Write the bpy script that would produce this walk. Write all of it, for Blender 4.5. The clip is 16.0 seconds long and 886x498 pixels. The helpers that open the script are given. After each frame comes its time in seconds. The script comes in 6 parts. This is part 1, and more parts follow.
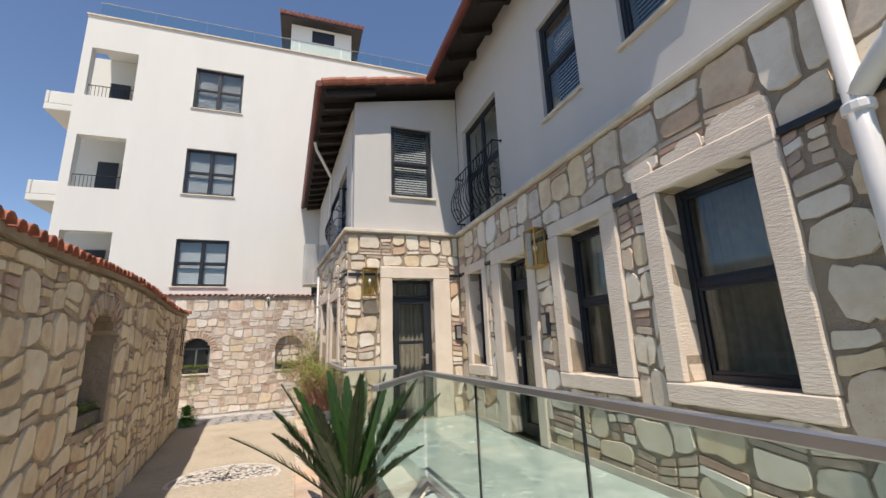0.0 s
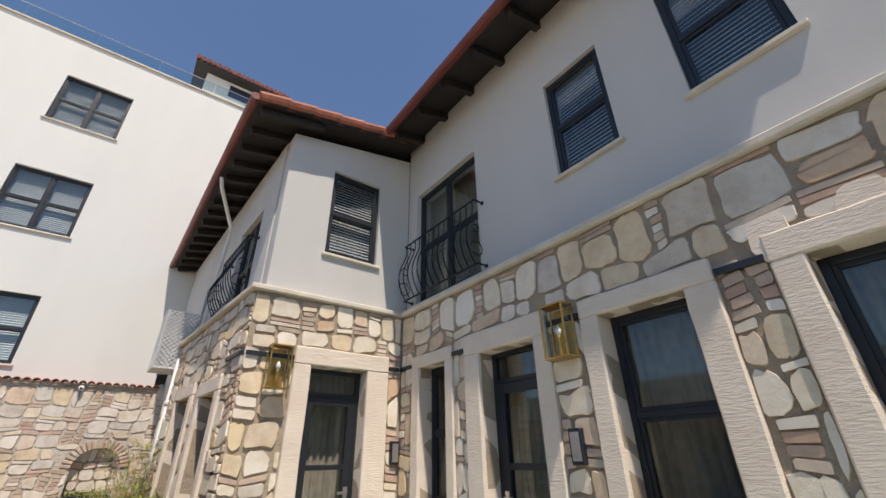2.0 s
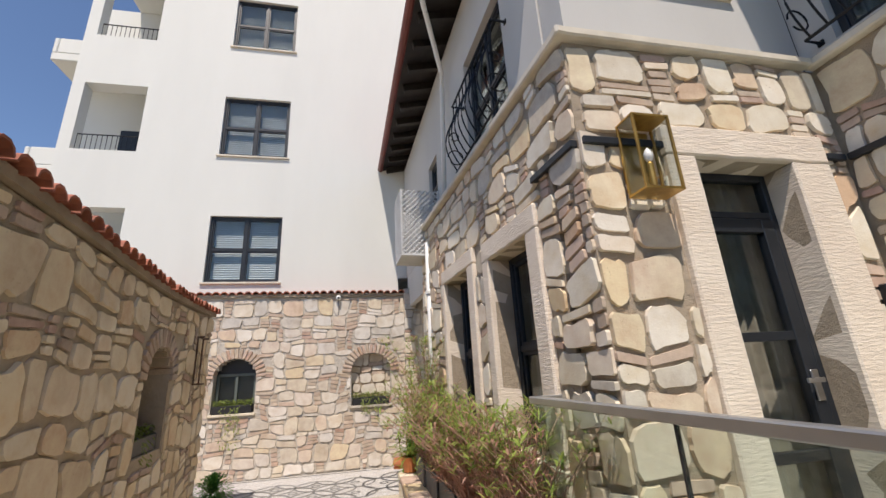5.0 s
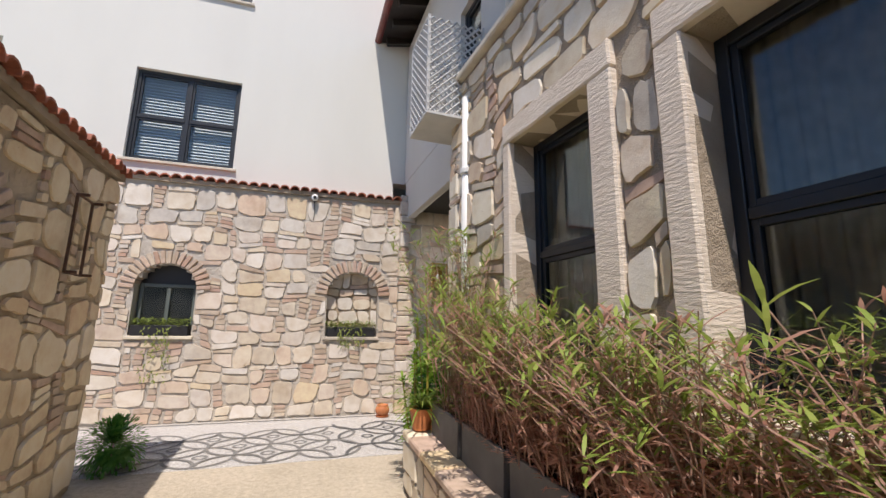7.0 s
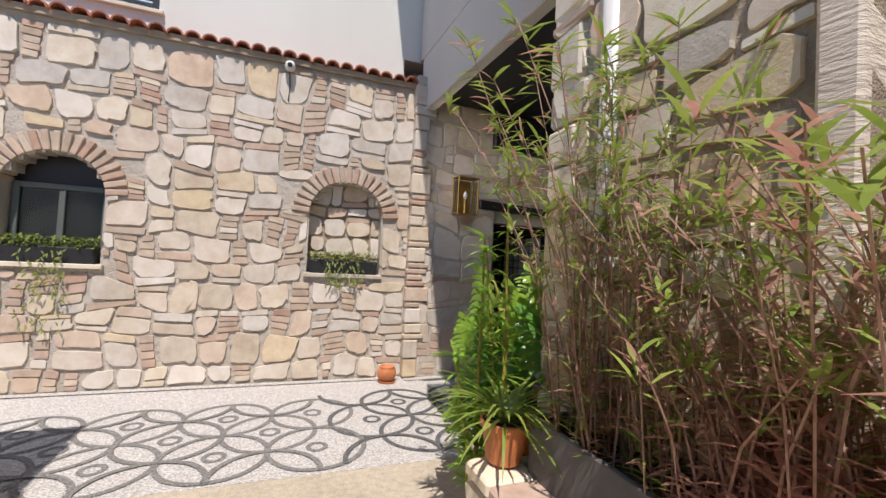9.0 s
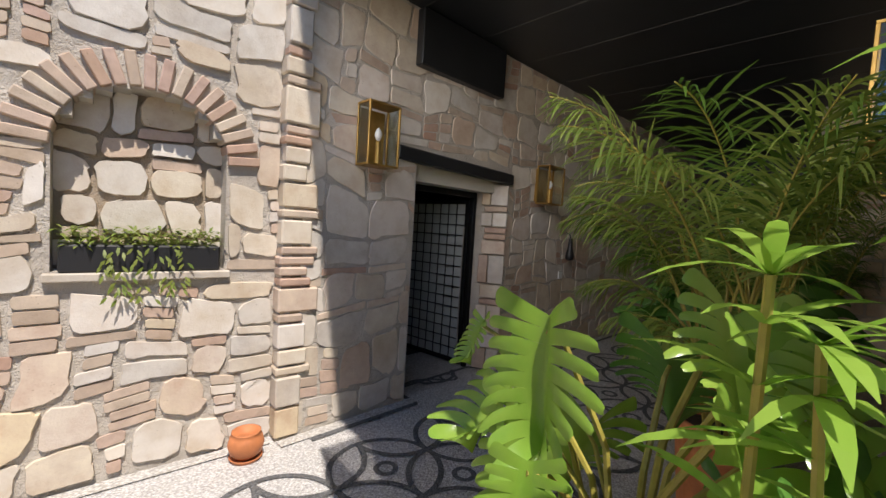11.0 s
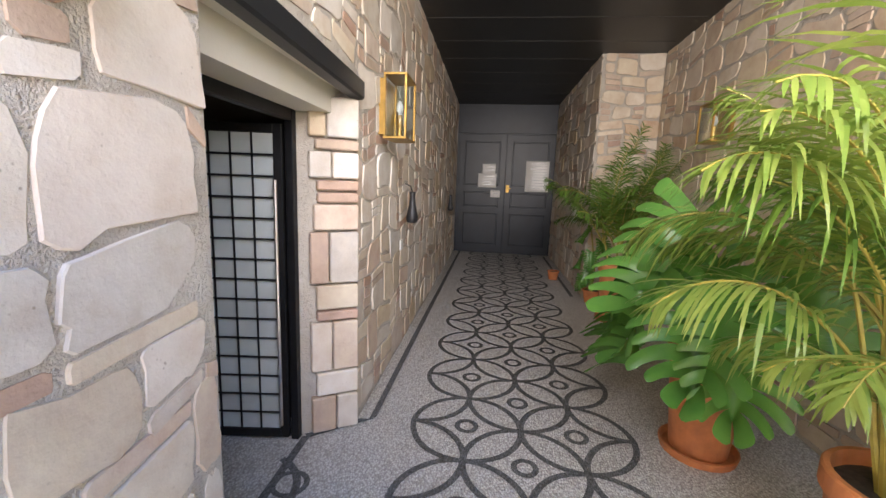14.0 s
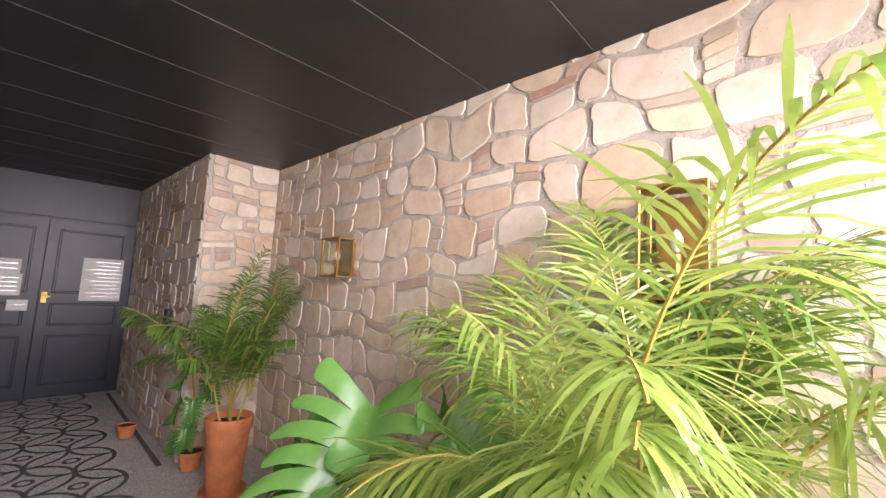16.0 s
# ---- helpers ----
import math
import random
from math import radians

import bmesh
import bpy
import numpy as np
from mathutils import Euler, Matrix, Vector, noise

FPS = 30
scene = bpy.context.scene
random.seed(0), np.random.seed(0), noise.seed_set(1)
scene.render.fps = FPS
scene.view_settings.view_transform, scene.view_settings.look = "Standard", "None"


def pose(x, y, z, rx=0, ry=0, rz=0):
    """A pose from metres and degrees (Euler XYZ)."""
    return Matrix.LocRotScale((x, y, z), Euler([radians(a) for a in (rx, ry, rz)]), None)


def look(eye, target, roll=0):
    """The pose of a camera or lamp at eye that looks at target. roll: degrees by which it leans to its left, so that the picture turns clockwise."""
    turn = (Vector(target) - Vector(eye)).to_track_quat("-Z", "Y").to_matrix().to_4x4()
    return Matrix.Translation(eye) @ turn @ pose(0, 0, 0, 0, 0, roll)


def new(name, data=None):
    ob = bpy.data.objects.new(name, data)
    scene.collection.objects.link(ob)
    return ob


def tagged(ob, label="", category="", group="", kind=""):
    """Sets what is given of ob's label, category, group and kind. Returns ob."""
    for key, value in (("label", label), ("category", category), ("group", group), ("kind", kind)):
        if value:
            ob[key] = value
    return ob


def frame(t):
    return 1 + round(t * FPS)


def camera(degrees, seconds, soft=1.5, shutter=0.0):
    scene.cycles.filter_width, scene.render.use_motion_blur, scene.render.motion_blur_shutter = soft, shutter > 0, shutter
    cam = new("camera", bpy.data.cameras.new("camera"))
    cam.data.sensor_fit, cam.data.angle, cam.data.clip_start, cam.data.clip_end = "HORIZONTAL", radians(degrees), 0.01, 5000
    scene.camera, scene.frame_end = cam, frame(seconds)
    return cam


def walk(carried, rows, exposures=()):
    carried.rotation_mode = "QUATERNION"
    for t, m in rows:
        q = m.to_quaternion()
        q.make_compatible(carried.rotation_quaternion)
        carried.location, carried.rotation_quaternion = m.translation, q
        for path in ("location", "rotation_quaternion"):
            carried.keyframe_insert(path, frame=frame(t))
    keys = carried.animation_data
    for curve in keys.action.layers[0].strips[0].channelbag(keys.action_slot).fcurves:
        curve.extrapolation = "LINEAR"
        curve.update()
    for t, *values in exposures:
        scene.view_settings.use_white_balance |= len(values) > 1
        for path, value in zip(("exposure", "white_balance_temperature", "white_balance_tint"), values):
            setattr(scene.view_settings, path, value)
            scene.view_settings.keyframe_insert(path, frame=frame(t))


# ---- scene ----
cam = camera(94.9, 16.0)
PATH = [
    (0, (0.739, 0.054, 1.823), (1.388, 1.892, 2.271), -2.2),
    (0.5, (0.824, 0.537, 1.82), (2.022, 2.09, 2.212), -0.4),
    (1, (0.764, 1.084, 1.823), (2.005, 2.56, 2.352), 1.4),
    (1.5, (0.623, 1.671, 1.857), (1.776, 3.144, 2.564), 0.5),
    (2, (0.474, 2.151, 1.935), (1.552, 3.568, 2.848), -1.0),
    (2.5, (0.417, 2.66, 1.977), (1.366, 4.116, 2.966), -2.1),
    (2.8, (0.361, 3.003, 1.902), (1.256, 4.597, 2.713), -2.8),
    (3, (0.32, 3.249, 1.863), (1.206, 4.914, 2.528), -2.9),
    (3.5, (0.296, 3.739, 1.851), (1.136, 5.507, 2.262), -2.5),
    (4, (0.323, 4.299, 1.839), (0.976, 6.152, 2.215), -2.2),
    (4.2, (0.28, 4.503, 1.85), (0.843, 6.378, 2.261), -3.1),
    (6.3, (0.072, 6.862, 1.43), (0.41, 8.707, 2.124), -2.6),
    (6.5, (0.035, 7.085, 1.423), (0.444, 8.946, 2.03), -1.4),
    (7, (-0.1, 7.654, 1.44), (0.468, 9.539, 1.797), 0.9),
    (7.5, (-0.151, 8.134, 1.378), (0.512, 10.005, 1.619), 1.9),
    (8, (-0.172, 8.695, 1.403), (0.489, 10.575, 1.57), 2.7),
    (8.2, (-0.172, 8.915, 1.394), (0.48, 10.801, 1.532), 3.0),
    (10.3, (0.146, 10.911, 1.42), (1.114, 12.66, 1.364), 2.1),
    (10.5, (0.171, 11.117, 1.463), (1.233, 12.81, 1.38), 2.5),
    (11, (0.241, 11.551, 1.559), (1.521, 13.084, 1.447), 3.5),
    (11.5, (0.337, 11.883, 1.577), (1.813, 13.228, 1.462), 3.5),
    (12, (0.449, 12.268, 1.535), (2.091, 13.398, 1.377), 2.9),
    (12.5, (0.527, 12.625, 1.512), (2.298, 13.521, 1.269), 2.8),
    (13, (0.718, 12.91, 1.489), (2.583, 13.552, 1.159), 3.0),
    (13.5, (1.026, 13.235, 1.549), (2.942, 13.657, 1.16), 3.4),
    (14, (1.26, 13.534, 1.571), (3.202, 13.899, 1.26), 2.1),
    (14.5, (1.465, 13.648, 1.666), (3.453, 13.836, 1.553), 2.4),
    (15, (1.792, 13.698, 1.78), (3.785, 13.535, 1.816), 2.9),
    (15.5, (2.089, 13.758, 1.905), (3.943, 13.019, 2.033), 2.7),
    (16, (2.164, 13.608, 1.99), (3.641, 12.275, 2.191), 3.3),
]
walk(cam, [(t, look(e, g, r)) for t, e, g, r in PATH], [(0, 0.04, 7150, 15), (4.2, 0.04, 7050, 15), (8.2, 0.06, 6750, 16), (10.3, 0.15, 6700, 15), (11, 0.25, 6700, 14), (12, 0.8, 6800, 14), (12.5, 1.15, 6800, 13), (13, 1.85, 6750, 13), (13.5, 2.3, 6700, 15), (14.5, 2.58, 6650, 16), (15.2, 3.0, 6600, 16), (16, 3.05, 6350, 26)]
)

# ---- world, sun ----
SUN = Vector((-0.14, -0.5, 1.0)).normalized()
world = bpy.data.worlds.new("sky")
scene.world = world
world.use_nodes = True
wn = world.node_tree.nodes
sky = wn.new("ShaderNodeTexSky")
sky.sky_type = 'NISHITA'
sky.sun_disc = False
sky.sun_elevation = math.asin(SUN.z)
sky.sun_rotation = math.atan2(SUN.x, SUN.y)
sky.altitude = 50
sky.dust_density = 0.0
sky.ozone_density = 6.0
wn["Background"].inputs[1].default_value = 0.15
world.node_tree.links.new(sky.outputs[0], wn["Background"].inputs[0])
sun = new("sun", bpy.data.lights.new("sun", 'SUN'))
sun.data.energy = 4.7
sun.data.angle = radians(0.53)
sun.data.color = (1.0, 0.955, 0.88)
sun.matrix_world = look(SUN * 40, (0, 0, 0))

mouth = new("sky_light_in_passage_mouth", bpy.data.lights.new("sky_light", 'AREA'))
mouth.data.shape = 'RECTANGLE'
mouth.data.size, mouth.data.size_y = 2.4, 1.3
mouth.data.energy = 15.5
mouth.data.spread = radians(104)
mouth.data.color = (1.0, 0.96, 0.91)
mouth.matrix_world = look((1.32, 13.0, 2.7), (9.0, 13.7, 1.0))

# ---- materials ----
class Mat:
    """A node material under construction."""

    def __init__(self, name, rough=0.7, metal=0.0, spec=0.5):
        self.m = bpy.data.materials.new(name)
        self.m.use_nodes = True
        self.t = self.m.node_tree
        self.b = self.t.nodes["Principled BSDF"]
        self.b.inputs["Roughness"].default_value = rough
        self.b.inputs["Metallic"].default_value = metal
        self.b.inputs["Specular IOR Level"].default_value = spec

    def n(self, kind, **kw):
        node = self.t.nodes.new(kind)
        for k, v in kw.items():
            node.inputs[k].default_value = v
        return node

    def l(self, a, b):
        self.t.links.new(a, b)

    def pos(self):
        return self.n("ShaderNodeNewGeometry").outputs["Position"]

    def noise(self, scale, detail=4.0, vec=None, rough=0.55):
        k = self.n("ShaderNodeTexNoise", Scale=scale, Detail=detail, Roughness=rough)
        self.l(vec if vec is not None else self.pos(), k.inputs["Vector"])
        return k.outputs["Fac"]

    def ramp(self, fac, stops):
        r = self.n("ShaderNodeValToRGB")
        e = r.color_ramp.elements
        while len(e) < len(stops):
            e.new(0.5)
        for el, (p, c) in zip(e, stops):
            el.position, el.color = p, (*c, 1)
        self.l(fac, r.inputs[0])
        return r.outputs[0]

    def mix(self, fac, a, b, kind='MIX'):
        x = self.n("ShaderNodeMix")
        x.data_type, x.blend_type = 'RGBA', kind
        for sock, v in ((x.inputs[0], fac), (x.inputs[6], a), (x.inputs[7], b)):
            if isinstance(v, (int, float)):
                sock.default_value = v
            elif isinstance(v, tuple):
                sock.default_value = (*v, 1)
            else:
                self.l(v, sock)
        return x.outputs[2]

    def bump(self, height, strength=0.4, dist=0.01, after=None):
        k = self.n("ShaderNodeBump", Strength=strength, Distance=dist)
        self.l(height, k.inputs["Height"])
        if after is not None:
            self.l(after, k.inputs["Normal"])
        return k.outputs[0]

    def done(self, color=None, normal=None, rough=None):
        if color is not None:
            if isinstance(color, tuple):
                self.b.inputs["Base Color"].default_value = (*color, 1)
            else:
                self.l(color, self.b.inputs["Base Color"])
        if normal is not None:
            self.l(normal, self.b.inputs["Normal"])
        if rough is not None:
            self.l(rough, self.b.inputs["Roughness"])
        return self.m


def plain(name, color, rough=0.6, metal=0.0, vary=0.12, scale=6.0, bump=0.15, fine=60.0):
    """Paint or metal with a soft large variation and a fine grain."""
    k = Mat(name, rough, metal)
    big, small = k.noise(scale, 5), k.noise(fine, 3)
    lo = tuple(c * (1 - vary) for c in color)
    hi = tuple(min(1.0, c * (1 + vary)) for c in color)
    c = k.ramp(big, ((0.3, lo), (0.7, hi)))
    return k.done(c, k.bump(small, bump, 0.004) if bump else None)


def stone_mat(name, tones, island=False):
    """Cut field stone: a tone for each piece, mottling, stains and pits."""
    k = Mat(name, 0.85, 0, 0.25)
    if island:
        r = k.n("ShaderNodeNewGeometry").outputs["Random Per Island"]
    else:
        r = k.n("ShaderNodeObjectInfo").outputs["Random"]
    base = k.ramp(r, tuple((i / (len(tones) - 1), t) for i, t in enumerate(tones)))
    mott = k.noise(7.0, 6, rough=0.65)
    stain = k.noise(2.3, 3)
    fine = k.noise(90.0, 4)
    c = k.mix(0.5, base, k.ramp(mott, ((0.25, (0.34, 0.3, 0.25)), (0.5, (0.62, 0.6, 0.56)), (0.8, (0.9, 0.86, 0.78)))), 'OVERLAY')
    c = k.mix(k.ramp(stain, ((0.5, (0, 0, 0)), (0.78, (0.4, 0.4, 0.4)))), c, (0.4, 0.28, 0.15), 'MIX')
    pits = k.n("ShaderNodeTexVoronoi", Scale=45.0)
    k.l(k.pos(), pits.inputs["Vector"])
    dark = k.ramp(pits.outputs["Distance"], ((0.08, (0.55, 0.5, 0.45)), (0.2, (1, 1, 1))))
    c = k.mix(k.ramp(k.noise(9.0, 2), ((0.55, (0, 0, 0)), (0.7, (1, 1, 1)))), c, k.mix(1.0, c, dark, 'MULTIPLY'))
    n1 = k.bump(mott, 0.4, 0.014)
    n2 = k.bump(fine, 0.4, 0.004, n1)
    return k.done(c, n2)


TONES_LIGHT = ((0.56, 0.47, 0.38), (0.72, 0.66, 0.59), (0.5, 0.47, 0.44), (0.62, 0.49, 0.35), (0.74, 0.69, 0.63), (0.58, 0.44, 0.35), (0.6, 0.56, 0.52), (0.68, 0.58, 0.46))
TONES_GOLD = ((0.72, 0.58, 0.4), (0.8, 0.68, 0.5), (0.63, 0.5, 0.36), (0.78, 0.62, 0.42), (0.84, 0.74, 0.58), (0.68, 0.5, 0.34), (0.76, 0.66, 0.5))
TONES_WARM = ((0.66, 0.57, 0.44), (0.78, 0.7, 0.57), (0.5, 0.46, 0.41), (0.72, 0.55, 0.36), (0.82, 0.76, 0.66), (0.56, 0.38, 0.26), (0.74, 0.68, 0.58))
TONES_SANDY = ((0.6, 0.5, 0.39), (0.7, 0.61, 0.5), (0.58, 0.43, 0.32), (0.66, 0.54, 0.4), (0.74, 0.66, 0.56), (0.6, 0.46, 0.36), (0.68, 0.6, 0.5))
TONES_BRICK = ((0.42, 0.28, 0.22), (0.51, 0.4, 0.33), (0.4, 0.32, 0.26), (0.53, 0.45, 0.37), (0.44, 0.31, 0.265))
M_STONE = stone_mat("pale_field_stone", TONES_LIGHT)
M_STONE_I = stone_mat("pale_field_stone_pieces", TONES_LIGHT, True)
M_STONE2 = stone_mat("warm_field_stone", TONES_WARM)
M_STONE2_I = stone_mat("warm_field_stone_pieces", TONES_WARM, True)
M_STONE3 = stone_mat("sandy_field_stone", TONES_SANDY)
M_STONE3_I = stone_mat("sandy_field_stone_pieces", TONES_SANDY, True)
M_STONE4 = stone_mat("golden_field_stone", TONES_GOLD)
M_STONE4_I = stone_mat("golden_field_stone_pieces", TONES_GOLD, True)
M_BRICK = stone_mat("old_thin_brick", TONES_BRICK)
M_BRICK_I = stone_mat("old_thin_brick_pieces", TONES_BRICK, True)


def mortar_mat(name="sandy_mortar", lo=(0.34, 0.275, 0.205), hi=(0.48, 0.395, 0.3)):
    k = Mat(name, 0.95, 0, 0.1)
    a, b = k.noise(3.0, 5), k.noise(120.0, 3)
    c = k.ramp(a, ((0.3, lo), (0.7, hi)))
    return k.done(c, k.bump(b, 0.8, 0.012, k.bump(k.noise(14, 5), 0.7, 0.03)))


def chiselled_mat():
    """Hand-combed cement surround: short level grooves."""
    k = Mat("combed_cream_surround", 0.9, 0, 0.2)
    mp = k.n("ShaderNodeMapping")
    mp.inputs["Scale"].default_value = (16.0, 16.0, 70.0)
    k.l(k.pos(), mp.inputs["Vector"])
    grooves = k.noise(1.0, 4, mp.outputs[0], 0.6)
    big = k.noise(3.0, 4)
    c = k.ramp(big, ((0.3, (0.72, 0.61, 0.5)), (0.7, (0.8, 0.7, 0.58))))
    return k.done(c, k.bump(grooves, 0.6, 0.016))


def render_mat(name, col, streak=0.1, scale=1.2):
    """Painted wall render with faint streaks."""
    k = Mat(name, 0.85, 0, 0.25)
    mp = k.n("ShaderNodeMapping")
    mp.inputs["Scale"].default_value = (1.0, 1.0, 0.25)
    k.l(k.pos(), mp.inputs["Vector"])
    a = k.noise(scale, 6, mp.outputs[0])
    lo = tuple(c * (1 - streak) for c in col)
    c = k.ramp(a, ((0.3, lo), (0.65, col)))
    return k.done(c, k.bump(k.noise(70, 4), 0.25, 0.004, k.bump(k.noise(2.0, 3), 0.2, 0.02)))


M_MORTAR = mortar_mat()
M_MORTAR_S = mortar_mat("golden_mortar", (0.42, 0.34, 0.25), (0.55, 0.46, 0.35))
M_MORTAR_L = mortar_mat("pale_mortar", (0.47, 0.42, 0.36), (0.6, 0.55, 0.48))
M_COMB = chiselled_mat()
M_WHITE = render_mat("white_wall_render", (0.695, 0.695, 0.65), 0.05)
M_GREY = render_mat("light_grey_wall_render", (0.565, 0.552, 0.525), 0.07)
M_CREAM = render_mat("cream_plaster", (0.7, 0.66, 0.56), 0.08)
M_BAND = plain("cream_stone_band", (0.62, 0.56, 0.46), 0.8, vary=0.15, scale=4)
M_ALU = plain("anthracite_frame", (0.014, 0.017, 0.022), 0.45, 0.0, 0.1, 3, 0.03)
M_IRON = plain("black_wrought_iron", (0.018, 0.018, 0.02), 0.45, 0.6, 0.2, 20, 0.1)
M_BLACK = plain("black_ceiling_paint", (0.016, 0.017, 0.0185), 0.45, 0.0, 0.25, 2.0, 0.1)
M_DOOR = plain("dark_slate_door_paint", (0.019, 0.024, 0.034), 0.4, 0.0, 0.2, 3.0, 0.1)
M_TILE = plain("terracotta_roof_tile", (0.36, 0.12, 0.07), 0.75, 0, 0.35, 5, 0.4)
M_POT = plain("terracotta_pot", (0.56, 0.2, 0.075), 0.6, 0, 0.25, 7, 0.3)
M_GUTTER = plain("brown_red_gutter", (0.16, 0.035, 0.025), 0.4, 0.0, 0.15, 4, 0.05)
M_DARKWOOD = plain("dark_brown_rafter", (0.022, 0.017, 0.014), 0.6, 0, 0.3, 12, 0.3)
M_PIPE = plain("white_pipe", (0.74, 0.73, 0.7), 0.4, 0, 0.05, 4, 0.03)
M_BRASS = plain("aged_brass", (0.45, 0.28, 0.08), 0.38, 0.85, 0.3, 8, 0.1)
M_STEEL = plain("brushed_steel", (0.62, 0.62, 0.63), 0.3, 1.0, 0.08, 10, 0.05)
M_RAIL = plain("satin_aluminium_rail", (0.5, 0.5, 0.5), 0.35, 0.8, 0.08, 6, 0.05)
M_CAGE = plain("white_lattice_paint", (0.55, 0.55, 0.54), 0.5, 0, 0.08, 6, 0.05)
M_GREYBOX = plain("grey_planter_box", (0.12, 0.12, 0.12), 0.7, 0, 0.2, 5, 0.2)
M_SOIL = plain("dark_soil", (0.05, 0.035, 0.025), 0.95, 0, 0.5, 30, 1.0)
M_PAPER = plain("white_paper", (0.78, 0.77, 0.74), 0.8, 0, 0.06, 20, 0.05)
M_PLASTIC = plain("white_plastic", (0.75, 0.75, 0.73), 0.4, 0, 0.03, 5, 0.02)
M_BLACKPL = plain("black_plastic", (0.02, 0.02, 0.022), 0.45, 0, 0.1, 5, 0.05)
M_PERGOLA = plain("green_translucent_sheet", (0.02, 0.3, 0.2), 0.4, 0, 0.1, 3, 0.02)


def glass_mat(name, tint, rough=0.0, alpha=0.25):
    """A thin sheet: mostly clear, with a mirror gloss."""
    k = Mat(name, rough)
    out = k.t.nodes["Material Output"]
    tr = k.n("ShaderNodeBsdfTransparent")
    tr.inputs[0].default_value = (*tint, 1)
    gl = k.n("ShaderNodeBsdfGlossy", Roughness=rough)
    gl.inputs[0].default_value = (0.9, 0.95, 0.95, 1)
    lw = k.n("ShaderNodeLayerWeight", Blend=0.5)
    pw = k.n("ShaderNodeMath")
    pw.operation = 'POWER'
    pw.inputs[1].default_value = 3.5
    k.l(lw.outputs["Facing"], pw.inputs[0])
    ma = k.n("ShaderNodeMath")
    ma.operation = 'MULTIPLY_ADD'
    ma.inputs[1].default_value, ma.inputs[2].default_value = 0.6, 0.05
    k.l(pw.outputs[0], ma.inputs[0])
    mx = k.n("ShaderNodeMixShader")
    k.l(ma.outputs[0], mx.inputs[0])
    k.l(tr.outputs[0], mx.inputs[1])
    k.l(gl.outputs[0], mx.inputs[2])
    k.l(mx.outputs[0], out.inputs[0])
    return k.m


M_GLASS = glass_mat("window_glass", (0.82, 0.86, 0.86))
M_RAILGLASS = glass_mat("railing_glass", (0.87, 0.93, 0.91))


def curtain_mat():
    k = Mat("grey_beige_curtain", 0.9, 0, 0.1)
    c = k.ramp(k.noise(14, 4), ((0.3, (0.3, 0.25, 0.2)), (0.7, (0.42, 0.36, 0.29))))
    return k.done(c, k.bump(k.noise(200, 2), 0.3, 0.002))


M_CURTAIN = curtain_mat()
M_BLIND = plain("pale_blind_slats", (0.78, 0.8, 0.82), 0.5, 0, 0.05, 5, 0.03)
M_GREENFR = plain("dull_green_frame_paint", (0.11, 0.13, 0.12), 0.5, 0, 0.1, 8, 0.1)
M_SEAM = plain("dusty_seam", (0.06, 0.06, 0.056), 0.8, 0, 0.3, 4, 0.1)
# dark backing colour: the shade of unlit interiors is put into it
M_SHADE_BACK = plain("shade_dark_backing", (0.1, 0.095, 0.09), 0.9, 0, 0.2, 2, 0.1)


def terrace_mat():
    """Polished pale green-grey stone with soft veins."""
    k = Mat("pale_green_terrace", 0.18, 0, 0.5)
    v = k.noise(1.6, 8, rough=0.7)
    w = k.noise(5.0, 6)
    c = k.ramp(v, ((0.32, (0.26, 0.36, 0.35)), (0.5, (0.4, 0.5, 0.47)), (0.68, (0.55, 0.61, 0.56))))
    c = k.mix(0.25, c, k.ramp(w, ((0.35, (0.4, 0.42, 0.38)), (0.7, (0.7, 0.74, 0.7)))))
    return k.done(c, k.bump(w, 0.08, 0.004), k.ramp(w, ((0.3, (0.12, 0.12, 0.12)), (0.7, (0.3, 0.3, 0.3)))))


def concrete_mat():
    """Washed sand screed with fine aggregate."""
    k = Mat("sandy_washed_screed", 0.9, 0, 0.2)
    a, b = k.noise(1.1, 6), k.noise(150, 3)
    c = k.ramp(a, ((0.3, (0.37, 0.335, 0.285)), (0.5, (0.45, 0.415, 0.36)), (0.72, (0.49, 0.45, 0.395))))
    c = k.mix(0.5, c, k.ramp(b, ((0.35, (0.28, 0.25, 0.2)), (0.65, (0.75, 0.7, 0.62)))), 'OVERLAY')
    c = k.mix(0.4, c, k.ramp(k.noise(22, 5), ((0.35, (0.35, 0.33, 0.3)), (0.65, (0.66, 0.64, 0.6)))), 'OVERLAY')
    return k.done(c, k.bump(b, 0.5, 0.006))


def pebble_mat(name, tones, scale=62.0):
    """Set river pebbles on edge."""
    k = Mat(name, 0.6, 0, 0.4)
    mp = k.n("ShaderNodeMapping")
    mp.inputs["Scale"].default_value = (1.0, 1.6, 1.0)
    mp.inputs["Rotation"].default_value = (0, 0, 0.6)
    k.l(k.pos(), mp.inputs["Vector"])
    v = k.n("ShaderNodeTexVoronoi", Scale=scale)
    k.l(mp.outputs[0], v.inputs["Vector"])
    sep = k.n("ShaderNodeSeparateColor")
    k.l(v.outputs["Color"], sep.inputs[0])
    c = k.ramp(sep.outputs[0], tuple((i / (len(tones) - 1), t) for i, t in enumerate(tones)))
    gap = k.ramp(v.outputs["Distance"], ((0.3, (1, 1, 1)), (0.62, (0.66, 0.64, 0.62))))
    c = k.mix(1.0, c, gap, 'MULTIPLY')
    inv = k.n("ShaderNodeInvert")
    k.l(v.outputs["Distance"], inv.inputs["Color"])
    return k.done(c, k.bump(inv.outputs[0], 0.8, 0.012))


